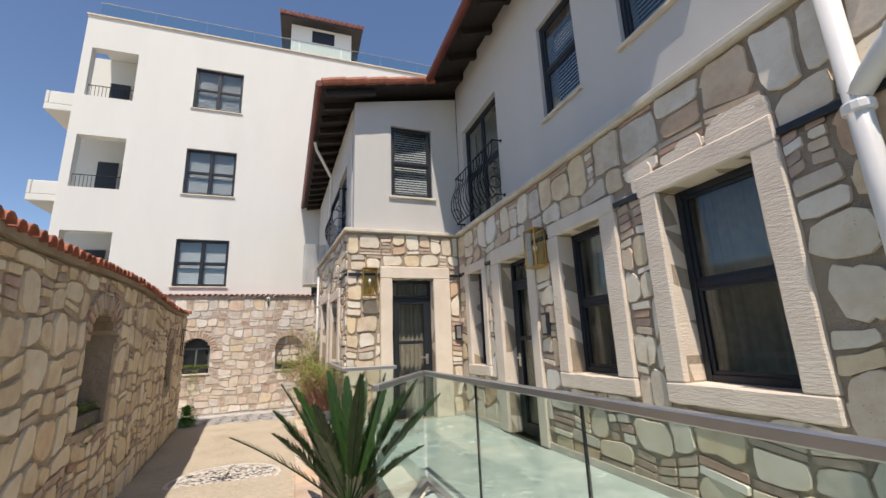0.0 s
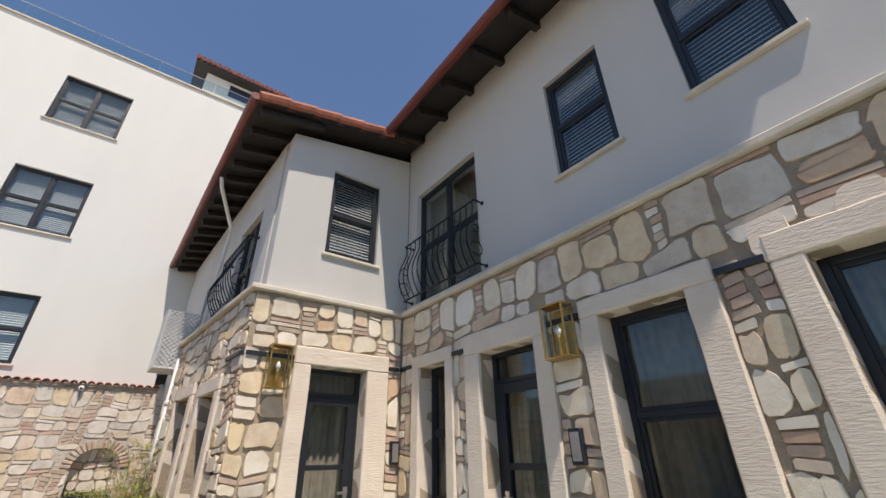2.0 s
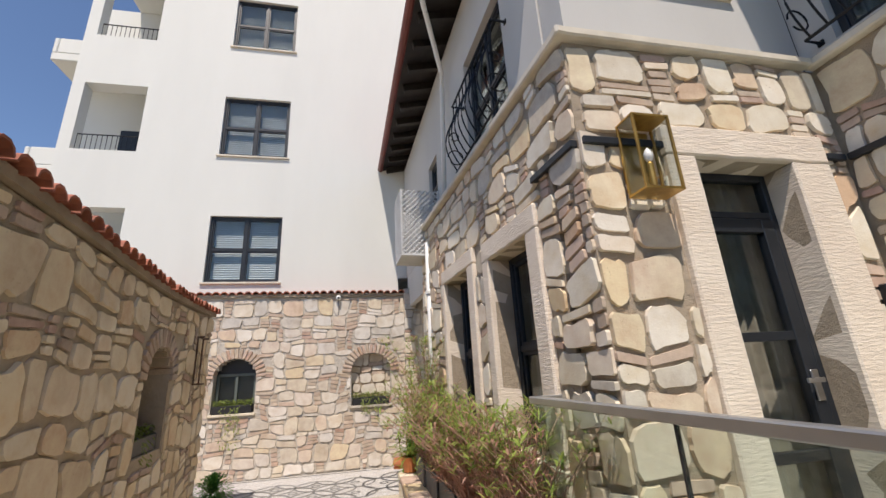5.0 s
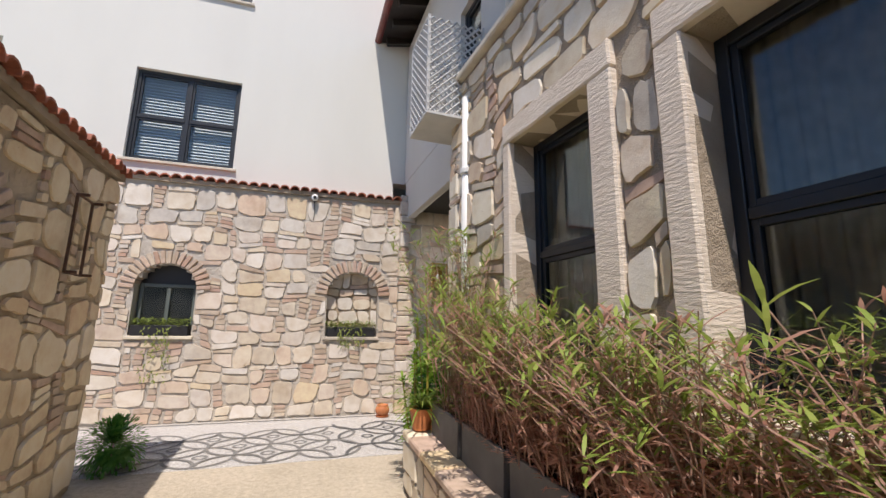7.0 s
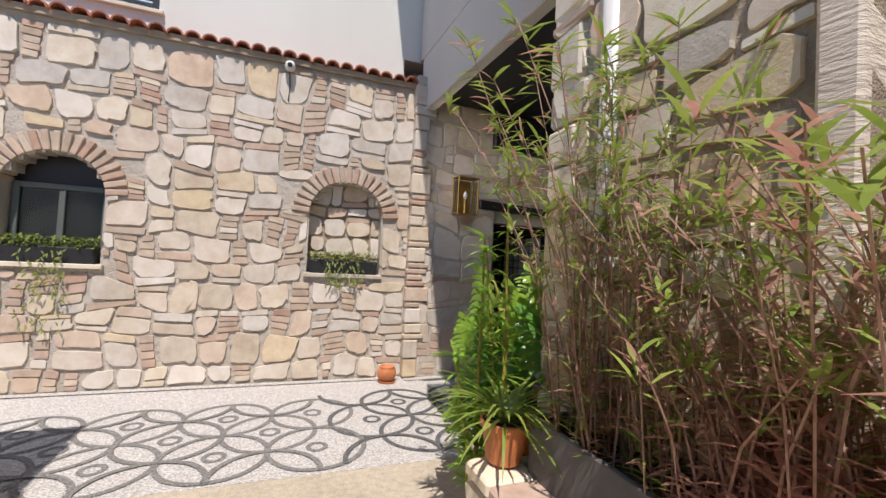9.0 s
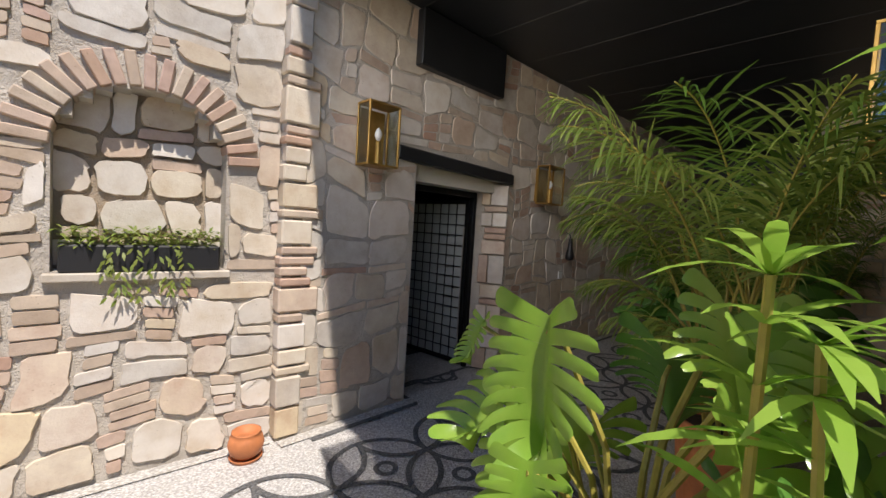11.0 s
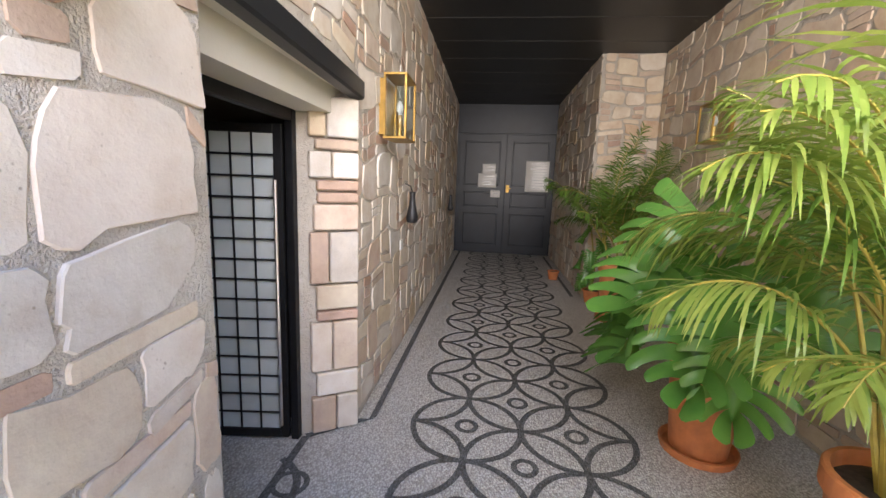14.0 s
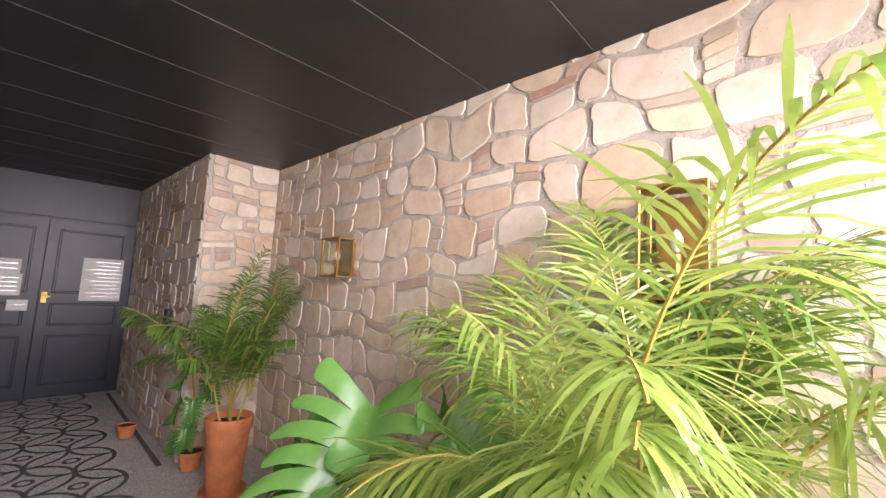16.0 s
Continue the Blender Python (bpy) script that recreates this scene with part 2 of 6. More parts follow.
M_TERRACE = terrace_mat()
M_SCREED = concrete_mat()
M_PEB_L = pebble_mat("pale_pebbles", ((0.54, 0.53, 0.52), (0.7, 0.69, 0.68), (0.8, 0.79, 0.77), (0.62, 0.6, 0.58)))
M_PEB_D = pebble_mat("dark_pebbles", ((0.13, 0.135, 0.14), (0.2, 0.205, 0.21), (0.1, 0.105, 0.11)))
M_PEB_G = pebble_mat("dusty_grey_pebbles", ((0.24, 0.24, 0.235), (0.34, 0.335, 0.325), (0.2, 0.2, 0.2)))
M_PEB_M = pebble_mat("worn_white_pebbles", ((0.74, 0.72, 0.68), (0.82, 0.8, 0.76), (0.68, 0.66, 0.62)), 45)
M_PEB_W = pebble_mat("white_border_pebbles", ((0.6, 0.58, 0.54), (0.72, 0.7, 0.66), (0.55, 0.53, 0.5)), 45)


def leaf_mat(name, a, b, rough=0.4, trans=0.35):
    """A leaf: a tone for each leaf, light passing through."""
    k = Mat(name, rough, 0, 0.5)
    r = k.n("ShaderNodeNewGeometry").outputs["Random Per Island"]
    c = k.mix(0.35, k.ramp(r, ((0.0, a), (1.0, b))), k.ramp(k.noise(9.0, 3), ((0.3, a), (0.7, b))))
    out = k.t.nodes["Material Output"]
    tl = k.n("ShaderNodeBsdfTranslucent")
    k.l(c, tl.inputs[0])
    mx = k.n("ShaderNodeMixShader")
    mx.inputs[0].default_value = trans
    k.done(c, k.bump(k.noise(40, 3), 0.2, 0.004))
    k.l(k.b.outputs[0], mx.inputs[1])
    k.l(tl.outputs[0], mx.inputs[2])
    k.l(mx.outputs[0], out.inputs[0])
    return k.m


M_PALM = leaf_mat("areca_leaf", (0.18, 0.31, 0.055), (0.41, 0.48, 0.12), 0.3, 0.48)
M_PALM_D = leaf_mat("areca_leaf_deep", (0.07, 0.17, 0.03), (0.18, 0.29, 0.045))
M_CANE = plain("yellow_green_cane", (0.36, 0.3, 0.06), 0.5, 0, 0.25, 14, 0.2)
M_MONST = leaf_mat("monstera_leaf", (0.07, 0.22, 0.045), (0.16, 0.36, 0.07), 0.26, 0.3)
M_MONST_L = leaf_mat("young_monstera_leaf", (0.19, 0.4, 0.04), (0.38, 0.54, 0.1), 0.22, 0.4)
M_CYCAS = leaf_mat("cycas_leaf", (0.02, 0.055, 0.015), (0.045, 0.1, 0.025), 0.35, 0.2)
M_REED_G = leaf_mat("bush_leaf_green", (0.17, 0.28, 0.04), (0.4, 0.47, 0.12), 0.5, 0.4)
M_REED_R = leaf_mat("bush_leaf_rust", (0.4, 0.18, 0.14), (0.6, 0.37, 0.29), 0.6, 0.5)
M_STEM = plain("thin_brown_stem", (0.42, 0.26, 0.2), 0.8, 0, 0.3, 20, 0.3)
M_TRAIL = leaf_mat("trailing_leaf", (0.14, 0.22, 0.03), (0.34, 0.38, 0.09), 0.5, 0.4)


# ---- mesh helpers ----
def finish(name, bm, mat, smooth=False):
    me = bpy.data.meshes.new(name)
    bmesh.ops.recalc_face_normals(bm, faces=bm.faces)
    bm.to_mesh(me)
    bm.free()
    if mat is not None:
        me.materials.append(mat)
    if smooth:
        me.polygons.foreach_set("use_smooth", [True] * len(me.polygons))
    return me


def part(name, bm, material, parent, label="", smooth=False):
    ob = new(name, finish(name, bm, material, smooth))
    if parent is not None:
        ob.parent = parent
    return tagged(ob, label)


def thing(name, at, label, category, group="", kind=""):
    ob = new(name)
    ob.empty_display_size = 0.1
    ob.matrix_basis = at if isinstance(at, Matrix) else Matrix.Translation(at)
    return tagged(ob, label, category, group, kind)


def single(name, bm, mat, label="", category="", kind="", smooth=False, group=""):
    return tagged(new(name, finish(name, bm, mat, smooth)), label, category, group, kind)


def box(bm, lo, hi, m=None, bevel=0.0):
    """An axis box between two corners, moved by m."""
    vs = [bm.verts.new((x, y, z)) for x in (lo[0], hi[0]) for y in (lo[1], hi[1]) for z in (lo[2], hi[2])]
    fs = [bm.faces.new([vs[i] for i in f]) for f in ((0, 1, 3, 2), (4, 6, 7, 5), (0, 4, 5, 1), (2, 3, 7, 6), (0, 2, 6, 4), (1, 5, 7, 3))]
    if bevel > 0:
        es = list({e for f in fs for e in f.edges})
        r = bmesh.ops.bevel(bm, geom=es, offset=bevel, segments=1, affect='EDGES')
        vs = list({v for v in vs if v.is_valid} | set(r["verts"]))
    if m is not None:
        bmesh.ops.transform(bm, matrix=m, verts=vs)
    return vs


def tube(bm, pts, r, sides=8, r1=None):
    """A round bar along points, tapering from r to r1."""
    pts = [Vector(p) for p in pts]
    r1 = r if r1 is None else r1
    rings = []
    for i, p in enumerate(pts):
        d = (pts[min(i + 1, len(pts) - 1)] - pts[max(i - 1, 0)]).normalized()
        a = d.cross(Vector((0, 0, 1)))
        if a.length < 0.05:
            a = d.cross(Vector((1, 0, 0)))
        a.normalize()
        b = d.cross(a)
        rr = r + (r1 - r) * i / max(1, len(pts) - 1)
        rings.append([bm.verts.new(p + (a * math.cos(t) + b * math.sin(t)) * rr) for t in (2 * math.pi * j / sides for j in range(sides))])
    for u, v in zip(rings, rings[1:]):
        for j in range(sides):
            bm.faces.new((u[j], u[(j + 1) % sides], v[(j + 1) % sides], v[j]))
    bm.faces.new(rings[0][::-1])
    bm.faces.new(rings[-1])


def lathe(bm, prof, sides=24, at=(0, 0, 0)):
    """A turned body from (radius, height) pairs."""
    at = Vector(at)
    rings = [[bm.verts.new(at + Vector((r * math.cos(t), r * math.sin(t), z))) for t in (2 * math.pi * j / sides for j in range(sides))] for r, z in prof]
    for u, v in zip(rings, rings[1:]):
        for j in range(sides):
            bm.faces.new((u[j], u[(j + 1) % sides], v[(j + 1) % sides], v[j]))
    bm.faces.new(rings[0][::-1])
    bm.faces.new(rings[-1])


class Plane:
    """An upright wall plane: s along it, d out of it towards the yard, z up."""

    def __init__(self, p, q, face):
        self.o = Vector((p[0], p[1], 0))
        d = Vector((q[0] - p[0], q[1] - p[1], 0))
        self.len = d.length
        self.u = d.normalized()
        self.n = Vector((self.u.y, -self.u.x, 0)) * face

    def at(self, s, d, z):
        return self.o + self.u * s + self.n * d + Vector((0, 0, z))

    def matrix(self, s=0.0, d=0.0, z=0.0):
        """Local x along the wall, local y out of it, z up."""
        m = Matrix.Identity(4)
        m.col[0][:3], m.col[1][:3], m.col[2][:3] = self.u, self.n, (0, 0, 1)
        m.translation = self.at(s, d, z)
        return m


def wall_mesh(pl, s0, s1, z0, z1, thick, holes=(), top=None):
    """A wall with rectangular holes through it. top(s): its upper edge."""
    bm = bmesh.new()
    ss = sorted({s0, s1, *[h[i] for h in holes for i in (0, 1)]})
    if top is not None:
        ss = sorted(set(ss) | {s0 + (s1 - s0) * i / 12 for i in range(13)})
    zs = sorted({z0, z1, *[h[i] for h in holes for i in (2, 3)]})
    vert = {}

    def v(i, j, k):
        if (i, j, k) not in vert:
            z = zs[j]
            if top is not None and j == len(zs) - 1:
                z = top(ss[i])
            vert[(i, j, k)] = bm.verts.new(pl.at(ss[i], -thick * k, z))
        return vert[(i, j, k)]

    def solid(i, j):
        if not (0 <= i < len(ss) - 1 and 0 <= j < len(zs) - 1):
            return False
        s, z = (ss[i] + ss[i + 1]) / 2, (zs[j] + zs[j + 1]) / 2
        return not any(h[0] < s < h[1] and h[2] < z < h[3] for h in holes)

    for i in range(len(ss) - 1):
        for j in range(len(zs) - 1):
            if not solid(i, j):
                continue
            for k in (0, 1):
                bm.faces.new((v(i, j, k), v(i + 1, j, k), v(i + 1, j + 1, k), v(i, j + 1, k)))
            if not solid(i - 1, j):
                bm.faces.new((v(i, j, 0), v(i, j + 1, 0), v(i, j + 1, 1), v(i, j, 1)))
            if not solid(i + 1, j):
                bm.faces.new((v(i + 1, j, 0), v(i + 1, j + 1, 0), v(i + 1, j + 1, 1), v(i + 1, j, 1)))
            if not solid(i, j - 1):
                bm.faces.new((v(i, j, 0), v(i + 1, j, 0), v(i + 1, j, 1), v(i, j, 1)))
            if not solid(i, j + 1):
                bm.faces.new((v(i, j + 1, 0), v(i + 1, j + 1, 0), v(i + 1, j + 1, 1), v(i, j + 1, 1)))
    return bm


# ---- stone laying ----
def stone_geo(poly, pl, thick, rng):
    """One stone: an outline on the wall, sides, a worn edge and a slightly tilted flat face."""
    n = len(poly)
    cs, cz = sum(p[0] for p in poly) / n, sum(p[1] for p in poly) / n
    t = thick * rng.uniform(0.7, 1.3)
    tx, tz = rng.uniform(-.035, .035), rng.uniform(-.035, .035)
    vs = []
    for k, d in ((1.0, -0.03), (1.0, t * 0.5), (0.978, t)):
        vs += [pl.at(cs + (p[0] - cs) * k, d + (0 if d < 0 else tx * (p[0] - cs) + tz * (p[1] - cz)), cz + (p[1] - cz) * k) for p in poly]
    fs = []
    for r in range(2):
        for j in range(n):
            fs.append((r * n + j, r * n + (j + 1) % n, (r + 1) * n + (j + 1) % n, (r + 1) * n + j))
    fs.append(tuple(range(2 * n, 3 * n)))
    return vs, fs


def outline(s0, s1, z0, z1, rng, round_=0.3, brick=False):
    """A worn block outline in a cell."""
    w, h = s1 - s0, z1 - z0
    c = min(w, h) * round_
    pts = []
    for sx, sz, order in ((0, 0, 0), (1, 0, 1), (1, 1, 0), (0, 1, 1)):
        x, z = (s1 if sx else s0), (z1 if sz else z0)
        dx, dz = (-1 if sx else 1), (-1 if sz else 1)
        a, b = c * rng.uniform(0.2, 1.5), c * rng.uniform(0.2, 1.3)
        p, q = (x + dx * a, z), (x, z + dz * b)
        mid = (x + dx * a * 0.32, z + dz * b * 0.32)
        corner = [q, p] if brick else [q, mid, p]
        pts.append(corner if order == 0 else corner[::-1])
    if brick:
        return [p for q in pts for p in q]
    e = min(w, h) * 0.06
    mids = [((s0 + s1) / 2 + rng.uniform(-.2, .2) * w, z0 + rng.uniform(-.6, 1) * e), (s1 + rng.uniform(-1, .6) * e, (z0 + z1) / 2 + rng.uniform(-.15, .15) * h),
            ((s0 + s1) / 2 + rng.uniform(-.2, .2) * w, z1 + rng.uniform(-1, .6) * e), (s0 + rng.uniform(-.6, 1) * e, (z0 + z1) / 2 + rng.uniform(-.15, .15) * h)]
    out = []
    for q in range(4):
        out += pts[q] + [mids[q]]
    j = min(w, h) * 0.036
    return [(p[0] + rng.uniform(-j, j), p[1] + rng.uniform(-j, j)) for p in out]


def cells(s0, s1, z0, z1, rng, hh, ww, joint, bricks):
    """Rubble in wandering courses: blocks of many widths, thin bricks stacked in between."""
    levels = [z0]
    while levels[-1] < z1 - 0.01:
        h = rng.uniform(*hh)
        left = z1 - levels[-1]
        levels.append(z1 if left - h < hh[0] * 0.7 else levels[-1] + h)
    amp = 0.34 * hh[0]
    shift = rng.uniform(0, 90)

    def level(k, s):
        return levels[k] + (0 if k in (0, len(levels) - 1) else amp * noise.noise((s * 2.3 + shift, k * 5.7, 0.3)) * 1.5)

    out = []
    for k in range(len(levels) - 1):
        lo, h = levels[k], levels[k + 1] - levels[k]
        s, slant = s0 - rng.uniform(0, 0.12), 0.0
        while s < s1 - 0.03:
            stack = rng.random() < bricks
            w = rng.uniform(0.12, 0.25) if stack else rng.uniform(*ww)
            if s1 - s - w < 0.1:
                w = s1 - s
            nxt = rng.uniform(-0.2, 0.2) * min(h, 0.2)
            a, b, sl, sr = s, s + w, slant, nxt

            def warp_point(p, a=a, b=b, sl=sl, sr=sr, lo=lo, h=h, k=k):
                g, f = (p[0] - a) / (b - a), (p[1] - lo) / h
                return (p[0] + (sl + (sr - sl) * g) * (f - 0.5), level(k, p[0]) * (1 - f) + level(k + 1, p[0]) * f)

            kind = rng.random()
            j, t = joint / 2, joint * 0.22
            if stack:
                n = max(2, round(h / 0.075))
                for q in range(n):
                    cut = rng.uniform(0, 0.03)
                    out.append((a + joint * .3 + cut, b - joint * .3 - rng.uniform(0, 0.03), lo + h * q / n + t, lo + h * (q + 1) / n - t, rng.random() < 0.7, warp_point))
            elif kind < bricks * 1.6 and h > 0.2:
                th = 0.065 if h < 0.28 or rng.random() < 0.6 else 0.12
                up = rng.random() < 0.5
                c, d = (lo, lo + h - th) if up else (lo + th, lo + h)
                e, g = (lo + h - th, lo + h) if up else (lo, lo + th)
                out.append((a + j, b - j, c + j, d - t, False, warp_point))
                for q in range(2 if th > 0.1 else 1):
                    m = (g - e) / (2 if th > 0.1 else 1)
                    out.append((a + joint * .4, b - joint * .4, e + m * q + t, e + m * (q + 1) - t, rng.random() < 0.6, warp_point))
            elif kind > 0.9 and h > 0.26:
                m = lo + h * rng.uniform(0.42, 0.6)
                out.append((a + j, b - j, lo + j, m - j, False, warp_point))
                out.append((a + j, b - j, m + j, lo + h - j, False, warp_point))
            else:
                out.append((a + j, b - j, lo + j, lo + h - j, False, warp_point))
            s, slant = b, nxt
    return out


STONE_JOBS = []


def lay_stones(parent, pl, s0, s1, z0, z1, keep_out, seed, hh=(0.17, 0.3), ww=(0.2, 0.46), joint=0.03, bricks=0.2, thick=0.035,
               mats=None, near=None, top=None, warp=0.05, round_=0.3):
    """Notes a stretch of stonework; the stones are laid at the end of the file."""
    STONE_JOBS.append((parent, pl, s0, s1, z0, z1, tuple(keep_out), seed, hh, ww, joint, bricks, thick, mats or (M_STONE, M_STONE_I), near, top, warp, round_))


def run_stones():
    for parent, pl, s0, s1, z0, z1, keep_out, seed, hh, ww, joint, bricks, thick, mats, near, top, warp, round_ in STONE_JOBS:
        rng = random.Random(seed)
        laid = []
        for a, b, c, d, brick, shape in cells(s0, s1, z0, z1, rng, hh, ww, joint, bricks):
            thin = d - c < 0.1
            poly = [shape(p) for p in outline(a, b, c, d, rng, 0.22 if thin else round_, thin)]
            poly = [(p[0] + warp * noise.noise((p[0] * 1.7 + seed, p[1] * 1.7, 3.1)), p[1] + warp * noise.noise((p[0] * 1.7, p[1] * 1.7 + seed, 9.7))) for p in poly]
            g = joint * 0.3
            lo, hi = min(p[0] for p in poly), max(p[0] for p in poly)
            bo, to = min(p[1] for p in poly), max(p[1] for p in poly)
            # trim against openings and the edges of the stretch
            skip = False
            L, R, B, T = s0, s1, z0, z1 if top is None else top((lo + hi) / 2)
            for h in keep_out:
                if hi <= h[0] or lo >= h[1] or to <= h[2] or bo >= h[3]:
                    continue
                cut = [(hi - h[0], 'R', h[0]), (h[1] - lo, 'L', h[1]), (to - h[2], 'T', h[2]), (h[3] - bo, 'B', h[3])]
                amount, side, val = min(cut)
                if side == 'R':
                    R = min(R, val - g)
                elif side == 'L':
                    L = max(L, val + g)
                elif side == 'T':
                    T = min(T, val - g)
                else:
                    B = max(B, val + g)
            lo2, hi2, bo2, to2 = max(lo, L), min(hi, R), max(bo, B), min(to, T)
            if hi2 - lo2 < 0.045 or to2 - bo2 < 0.03:
                continue
            if (lo2, hi2, bo2, to2) != (lo, hi, bo, to):
                fx, fz = (hi2 - lo2) / (hi - lo), (to2 - bo2) / (to - bo)
                poly = [(lo2 + (p[0] - lo) * fx, bo2 + (p[1] - bo) * fz) for p in poly]
            laid.append((poly, brick))
        if near is not None:
            laid.sort(key=lambda q: abs(q[0][0][0] - near))
        rest = {True: ([], []), False: ([], [])}
        for i, (poly, brick) in enumerate(laid):
            vs, fs = stone_geo(poly, pl, thick * (0.8 if brick else 1.0), rng)
            if i < 290:
                me = bpy.data.meshes.new("brick" if brick else "stone")
                me.from_pydata(vs, [], fs)
                me.materials.append(M_BRICK if brick else mats[0])
                ob = new("brick" if brick else "stone", me)
                ob.parent = parent
            else:
                V, F = rest[brick]
                k = len(V)
                V += vs
                F += [tuple(x + k for x in f) for f in fs]
        for brick, (V, F) in rest.items():
            if V:
                nm = "brickwork" if brick else "stonework"
                me = bpy.data.meshes.new(nm)
                me.from_pydata(V, [], F)
                me.materials.append(M_BRICK_I if brick else mats[1])
                ob = new(nm, me)
                ob.parent = parent
                tagged(ob, kind="stuff")


# ---- wall planes ----
FAC = Plane((3.66, 0.95), (3.66, 7.40), -1)
FACU = Plane((3.80, 0.95), (3.80, 7.52), -1)
BLF = Plane((1.5, 7.40), (3.66, 7.40), 1)
BLFU = Plane((1.62, 7.52), (3.80, 7.52), 1)
BLL = Plane((1.5, 7.40), (1.143, 11.5), -1)
BLLU = Plane((1.62, 7.52), (1.25, 14.62), -1)
BACK = Plane((-5.2, 14.43), (1.16, 14.43), 1)
LEFT = Plane((-0.43, -2.0), (-2.02, 12.15), 1)
PASL = Plane((1.16, 14.33), (11.0, 15.1), 1)
PASR = Plane((1.15, 11.5), (7.40, 11.78), -1)
PIERF = Plane((7.40, 11.782), (7.35, 12.58), -1)
PASR2 = Plane((7.35, 12.58), (11.0, 12.84), -1)
HOUSE = Plane((-6.35, 14.66), (7.0, 14.66), 1)
PLANT = Plane((0.805, 2.8), (0.73, 11.42), -1)
PLANTF = Plane((0.805, 2.8), (1.985, 2.8), 1)


def structure(name, bm, mat, label=""):
    return single(name, bm, mat, label, "", "structure")


def ground_z(y):
    return 0.3 * min(1.0, max(0.0, (8.0 - y) / 6.0))


# ---- ground and floors ----
bm = bmesh.new()
ys = [-400, -20, 2.0, 8.0, 30, 400]
row = [[bm.verts.new((x, y, ground_z(y))) for y in ys] for x in (-400, -20, 20, 400)]
for a, b in zip(row, row[1:]):
    for i in range(len(ys) - 1):
        bm.faces.new((a[i], b[i], b[i + 1], a[i + 1]))
structure("ground", bm, M_SCREED, "sandy washed screed paving of the yard")

bm = bmesh.new()
box(bm, (-5.2, 12.42, -0.1), (1.15, 14.43, 0.004))
box(bm, (1.1, -0.95, -0.1), (2.45, 0.02, 0.0035), PASL.matrix())
quad = [bm.verts.new(p) for p in ((1.15, 11.5, 0.004), (11.02, 11.7, 0.004), (11.02, 15.2, 0.004), (1.15, 14.43, 0.004))]
bm.faces.new(quad)
structure("floor", bm, M_PEB_L, "pale pebble mosaic floor")

bm = bmesh.new()
box(bm, (2.0, -4.0, -0.1), (3.658, 4.13, 0.53), bevel=0.006)
box(bm, (1.25, 5.45, -0.1), (3.658, 7.398, 0.53), bevel=0.006)
box(bm, (2.0, 4.131, -0.1), (3.658, 5.449, 0.53), bevel=0.006)
box(bm, (1.22, 7.4, -0.1), (1.49, 8.0, 0.53), bevel=0.006)
box(bm, (3.66, -4.0, -0.1), (7.0, 0.6, 0.53), bevel=0.006)
structure("terrace", bm, M_TERRACE, "polished pale green stone terrace")
# step up to the terrace
bm = bmesh.new()
box(bm, (1.66, 4.13, -0.1), (1.998, 5.44, 0.36), bevel=0.008)
structure("step", bm, M_BAND)
# skirting along the stone walls
bm = bmesh.new()
box(bm, (3.63, 0.95, 0.531), (3.655, 4.645, 0.61), bevel=0.004)
box(bm, (3.63, 5.93, 0.531), (3.655, 7.37, 0.61), bevel=0.004)
box(bm, (1.5, 7.37, 0.531), (2.07, 7.395, 0.61), bevel=0.004)
box(bm, (3.44, 7.37, 0.531), (3.628, 7.395, 0.61), bevel=0.004)
structure("baseboard", bm, M_BAND)


# ---- pebble mosaic lines ----
def ring(bm, c, r, w, z, seg=40, a0=0.0, a1=2 * math.pi, sx=1.0, rot=0.0):
    """A flat ring or arc of dark pebbles, slightly wavering."""
    full = a1 - a0 > 6.2
    prev = first = None
    for i in range(seg + (0 if full else 1)):
        t = a0 + (a1 - a0) * i / seg
        j = 1 + 0.012 * noise.noise((c[0] * 3 + math.cos(t) * 2, c[1] * 3 + math.sin(t) * 2, 1))
        vs = []
        for rr in (r * j - w / 2, r * j + w / 2):
            x, y = rr * math.cos(t) * sx, rr * math.sin(t)
            vs.append(bm.verts.new((c[0] + x * math.cos(rot) - y * math.sin(rot), c[1] + x * math.sin(rot) + y * math.cos(rot), z)))
        if prev:
            bm.faces.new((prev[0], prev[1], vs[1], vs[0]))
        else:
            first = vs
        prev = vs
    if full:
        bm.faces.new((prev[0], prev[1], first[1], first[0]))


PU, PV = Vector((0.9962, 0.0872)), Vector((-0.0872, 0.9962))


def pas(u, v):
    return Vector((1.15, 11.5)) + PU * u + PV * v


def lattice(bm, origin, along, step, half, n0, n1, rows=(-1, 0, 1)):
    """Overlapping pebble circles on a diagonal grid, with a small ring in each gap."""
    along = Vector(along).normalized()
    across = Vector((-along.y, along.x))
    for j in rows:
        for i in range(n0, n1):
            c = Vector(origin) + along * (step * (i + (0.5 if j % 2 else 0.0))) + across * (half * j)
            z = 0.008 + 0.0005 * ((i + 3 * j) % 9)
            ring(bm, c, half, 0.038, z, 44)
            ring(bm, c, 0.062, 0.034, 0.0076, 18)
    turn = math.atan2(along.y, along.x)
    for side in (-2, 2):
        for i in range(n0, n1):
            c = Vector(origin) + along * (step * i) + across * (half * side)
            a0 = math.pi if side > 0 else 0.0
            ring(bm, c, half, 0.038, 0.0131 + 0.0004 * (i % 2) + (0.0008 if side > 0 else 0), 24, a0 + turn, a0 + math.pi + turn)


bm = bmesh.new()
lattice(bm, (3.40, 13.42), (0.997, 0.072), 0.70, 0.352, -4, 11)
